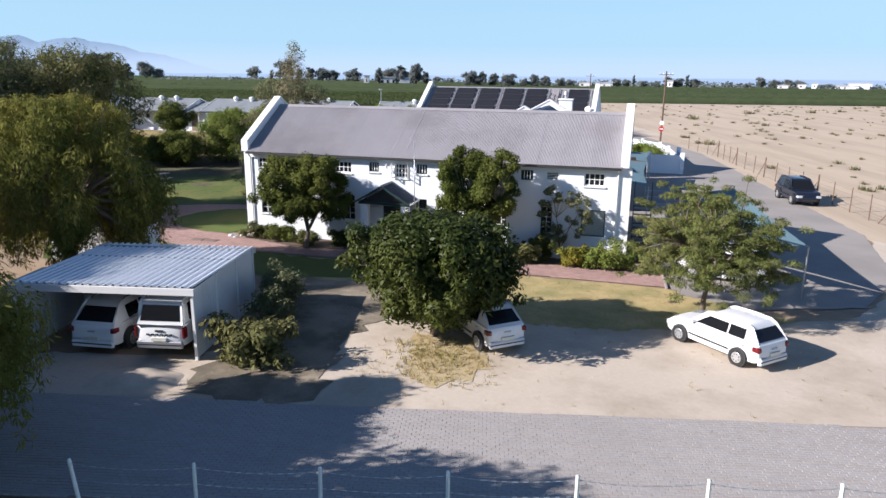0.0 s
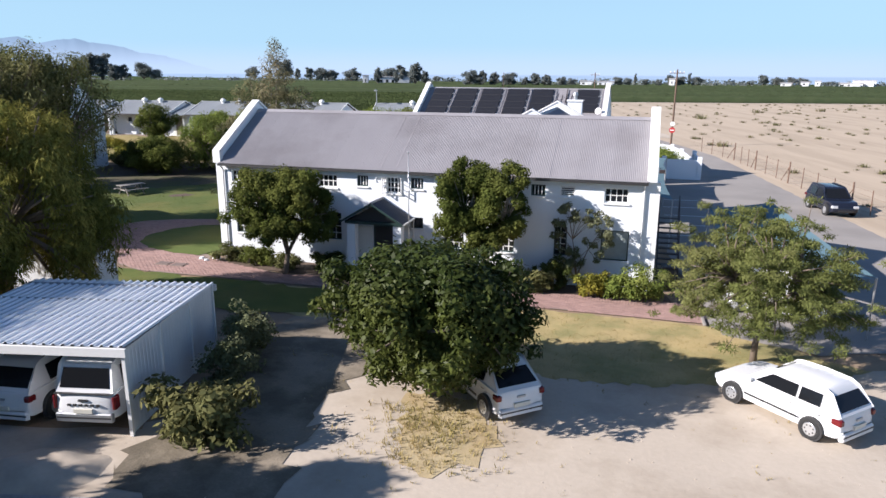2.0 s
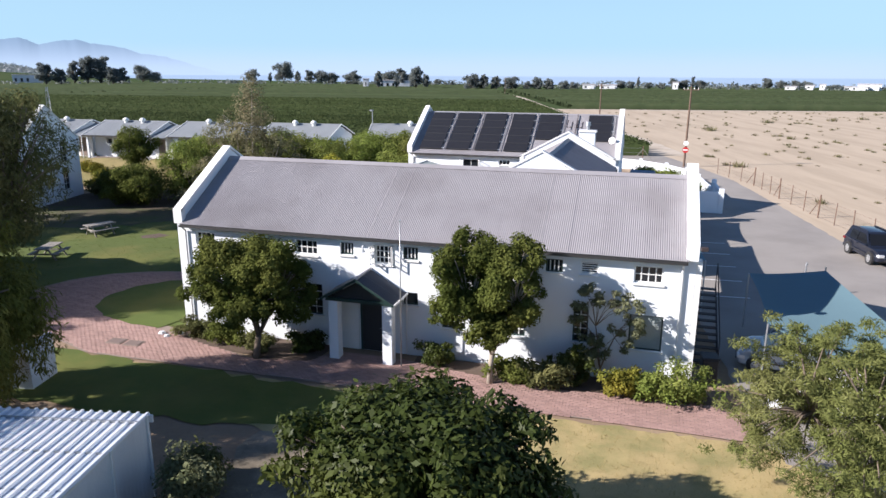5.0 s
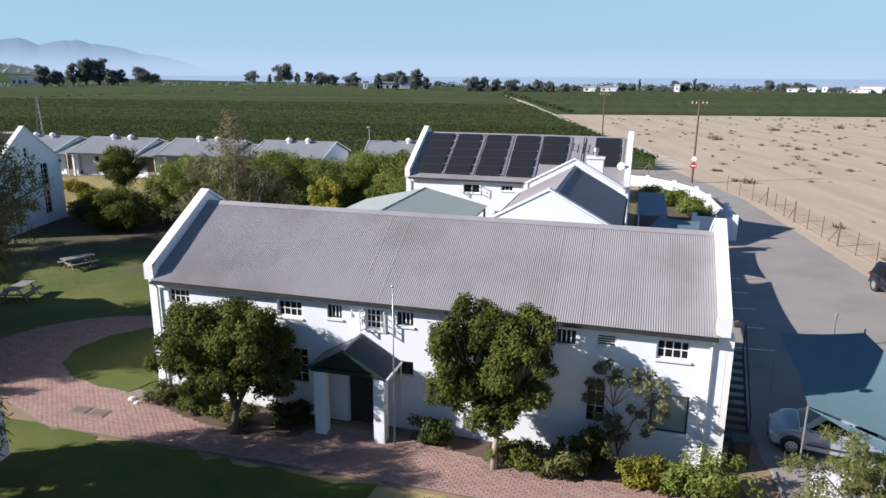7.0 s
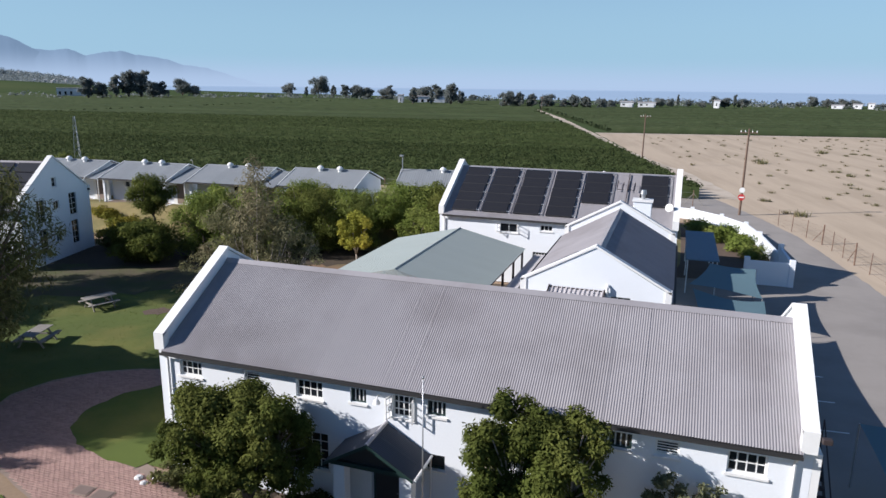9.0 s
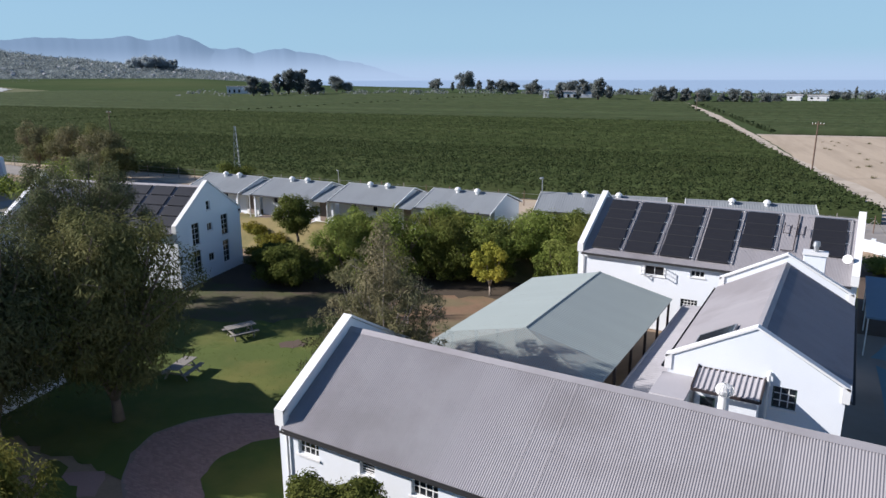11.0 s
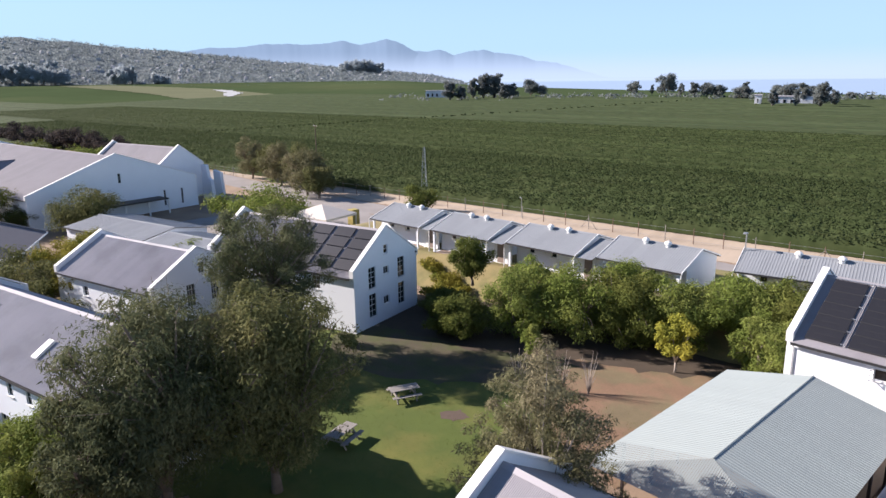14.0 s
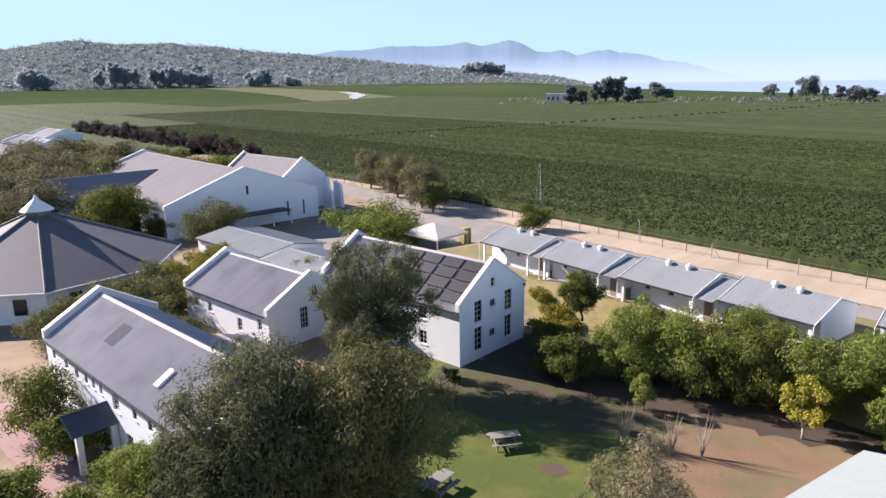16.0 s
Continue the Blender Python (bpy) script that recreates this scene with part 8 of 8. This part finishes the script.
for x, y, r in ((-17.6, 35.1, 0.16), (-17.2, 34.9, 0.13), (-16.9, 35.3, 0.2)):
    rng2 = random.Random(int(x * 100))
    s = Shape()
    rings = [[(x + math.cos(math.tau * k / 7) * r * w * rng2.uniform(0.85, 1.15), y + math.sin(math.tau * k / 7) * r * w * rng2.uniform(0.85, 1.15), z * r) for k in range(7)] for w, z in ((1, 0), (1.05, 0.35), (0.6, 0.8))]
    s.add([p for g in rings for p in g], [(j * 7 + k, j * 7 + (k + 1) % 7, (j + 1) * 7 + (k + 1) % 7, (j + 1) * 7 + k) for j in range(2) for k in range(7)] + [tuple(14 + k for k in range(7))])
    solid("stone", s, FARWHITE, "pale rounded stone at the lawn's edge", "stone", "stones")
bin_ = thing("rubbish_bin", "dark bin on two wheels beside the stair", "bin", pose(4.6, 36.9, 0, 0, 0, 5))
part("tub", Shape().bevelled(-0.28, -0.3, 0.05, 0.28, 0.3, 0.95, 0.04), PLASTIC, bin_)
part("lid", Shape().bevelled(-0.31, -0.33, 0.953, 0.31, 0.33, 1.02, 0.02), PLASTIC, bin_)
# parking lines on the drive
for k in range(5):
    solid("parking_line", Shape().box(0, 0, 0, 2.6, 0.09, 0.004), TRIM, "faded white parking line on the asphalt", "road marking", "parking lines", m=pose(4.9, 47.5 + 3.0 * k, 0.0085, 0, 0, 4))
solid("drive_kerb", Shape().bevelled(0, 0, 0, 0.12, 4.4, 0.07, 0.02), ASPHALT, "pale kerb beside the shade nets", "kerb", m=pose(5.75, 32.4, 0, 0, 0, 2))

# ---- tufts ----


def tufts(name, label, spots, mat, blade, count, seed, spread):
    rng = np.random.default_rng(seed)
    c = np.repeat(np.array(spots, float), count, 0)
    n = len(c)
    a = rng.uniform(0, math.tau, n)
    r = spread * rng.random(n)
    base = np.column_stack([c[:, 0] + np.cos(a) * r * c[:, 2], c[:, 1] + np.sin(a) * r * c[:, 2], np.zeros(n)])
    out = np.column_stack([np.cos(a), np.sin(a), np.zeros(n)])
    h = (blade * c[:, 2] * rng.uniform(0.5, 1.2, n))[:, None]
    tip = base + out * h * rng.uniform(0.1, 0.8, n)[:, None] + np.array([0, 0, 1]) * h
    side = np.column_stack([-np.sin(a), np.cos(a), np.zeros(n)]) * h * 0.14
    v = np.stack([base - side, base + side, tip], 1).reshape(-1, 3)
    me = bpy.data.meshes.new(name)
    me.from_pydata(v.tolist(), [], np.arange(3 * n).reshape(-1, 3).tolist())
    me.materials.append(mat)
    return tagged(new(name, me), label, "grass", kind="stuff")


rng = random.Random(12)
spots = []
while len(spots) < 900:
    x, y = rng.uniform(-10, 180), rng.uniform(10, 250)
    if x > 26 - 0.19 * (y - 20) and y < 222 + 0.35 * (x + 10):
        spots.append((x, y, rng.uniform(0.35, 1.2) * (2.2 if rng.random() < 0.07 else 1)))
tufts("field_tufts", "scattered dry tufts on the bare field", spots, LEAF_GREY, 0.34, 46, 6, 0.55)
box = [(5.4, 32.4), (-6, 32.5), (-6, 28.5), (-4.4, 27.4), (-1.4, 27.6), (1, 26.2), (4, 26.6), (8.6, 28.2), (10.5, 29.5), (7, 32)]
spots = [(x, y, rng.uniform(0.6, 1.2)) for x, y in ((rng.uniform(-7, 11), rng.uniform(26, 32.5)) for _ in range(3000)) if inside((x, y), box)]
STRAW = leaf("straw_blade", (0.40, 0.32, 0.15), (0.33, 0.28, 0.11))
tufts("dry_lawn_blades", "short dry blades of the front lawn", spots, STRAW, 0.045, 7, 8, 0.15)
spots = [(rng.gauss(-1.6, 0.9), rng.gauss(22.3, 1.1), rng.uniform(0.6, 1.4)) for _ in range(500)] + [(rng.uniform(-8, 14), rng.uniform(19.5, 26.5), rng.uniform(0.3, 0.8)) for _ in range(160)]
tufts("sand_tufts", "thin dry tufts on the sand", spots, STRAW, 0.09, 8, 9, 0.14)
spots = [(x, y, rng.uniform(0.6, 1.2)) for x, y in ((rng.uniform(-46, -18), rng.uniform(36, 58)) for _ in range(4000))]
GRASS = leaf("lawn_blade", (0.078, 0.108, 0.014), (0.115, 0.128, 0.022), island=0.3)
tufts("lawn_blades", "short green blades of the courtyard lawn", spots, GRASS, 0.05, 7, 10, 0.2)
# pebbles and clods on the sand
peb = Shape()
for k in range(500):
    x, y, r = rng.uniform(-12, 16), rng.uniform(18.6, 27.5), 0.008 + 0.022 * rng.random() ** 3
    if y > 18.6 + 0.2 * (x + 5):
        peb.add([(x - r, y - r * 0.7, -0.005), (x + r, y - r * 0.6, -0.005), (x + r * 0.8, y + r, -0.005), (x - r * 0.7, y + r * 0.8, -0.005), (x, y, r * 0.8)], [(0, 1, 4), (1, 2, 4), (2, 3, 4), (3, 0, 4)])
tagged(new("pebbles", peb.mesh("pebbles", SAND)), "small stones and clods on the sand", "stones", kind="stuff")

# ---- paving, piece by piece ----


def pave(ground, outline, turn, l, w, gap, h, z, mat, name, near, label):
    """Bricks in running bond over an outline; the first 300 in the stretch near are parts of the ground, the rest one joined part."""
    rng = random.Random(3)
    one = brick_mesh(l, w, h, name, mat)
    rest = Shape()
    c, s = math.cos(radians(turn)), math.sin(radians(turn))
    cx, cy = outline[0]
    loc = [((x - cx) * c + (y - cy) * s, -(x - cx) * s + (y - cy) * c) for x, y in outline]
    u0, u1 = min(p[0] for p in loc), max(p[0] for p in loc)
    v0, v1 = min(p[1] for p in loc), max(p[1] for p in loc)
    made = 0
    for j in range(int((v1 - v0) / (w + gap)) + 1):
        for i in range(int((u1 - u0) / (l + gap)) + 2):
            u = u0 + (i - 0.5 * (j % 2)) * (l + gap) + rng.uniform(-0.004, 0.004)
            v = v0 + j * (w + gap) + 0.012 * math.sin(u * 1.7 + j)
            if not inside((u, v), loc):
                continue
            x, y = cx + c * u - s * v, cy + s * u + c * v
            dz = z + rng.uniform(-0.004, 0.003)
            if made < 300 and near(x, y):
                part(name, one, mat, ground, m=pose(x, y, dz, rng.uniform(-0.8, 0.8), rng.uniform(-0.8, 0.8), turn + rng.uniform(-1.5, 1.5)))
                made += 1
            else:
                rest.add([(x + c * a - s * b, y + s * a + c * b, dz + t) for a, b, t in [v_.co[:] for v_ in one.vertices]], [tuple(p.vertices) for p in one.polygons])
    tagged(part("paving", rest, mat, ground, label), kind="stuff")


pave(path, [(5.85, 32.66), (5.85, 34.9), (-2, 34.55), (-6.6, 35.45), (-9.6, 35.55), (-10.2, 34.35), (-12.5, 33.85), (-17.0, 35.2), (-21.2, 36.4), (-23.1, 38.6), (-22.0, 41.7), (-18.6, 42.5), (-20.2, 43.7), (-22.4, 43.5), (-24.5, 42.85), (-26.1, 41.9), (-27.35, 40.3), (-27.8, 38.6), (-27.15, 37.0), (-25.6, 35.4), (-23.5, 34.2), (-19.2, 32.6), (-12.8, 32.7), (-5, 32.75)], 0, 0.222, 0.106, 0.008, 0.02, 0.006, BRICK, "brick", lambda x, y: x > 2.9, "")
pave(road, [along(-13.3, 11.2, -3, 0.1), along(-13.3, 11.2, 27, 0.1), along(-13.3, 16.2, 27, -0.25), along(-13.3, 16.2, -3, -0.05)], 12.5, 0.21, 0.105, 0.006, 0.012, 0.0, PAVER, "paver", lambda x, y: 0.5 < x < 4.5 and y < 16.4, "")
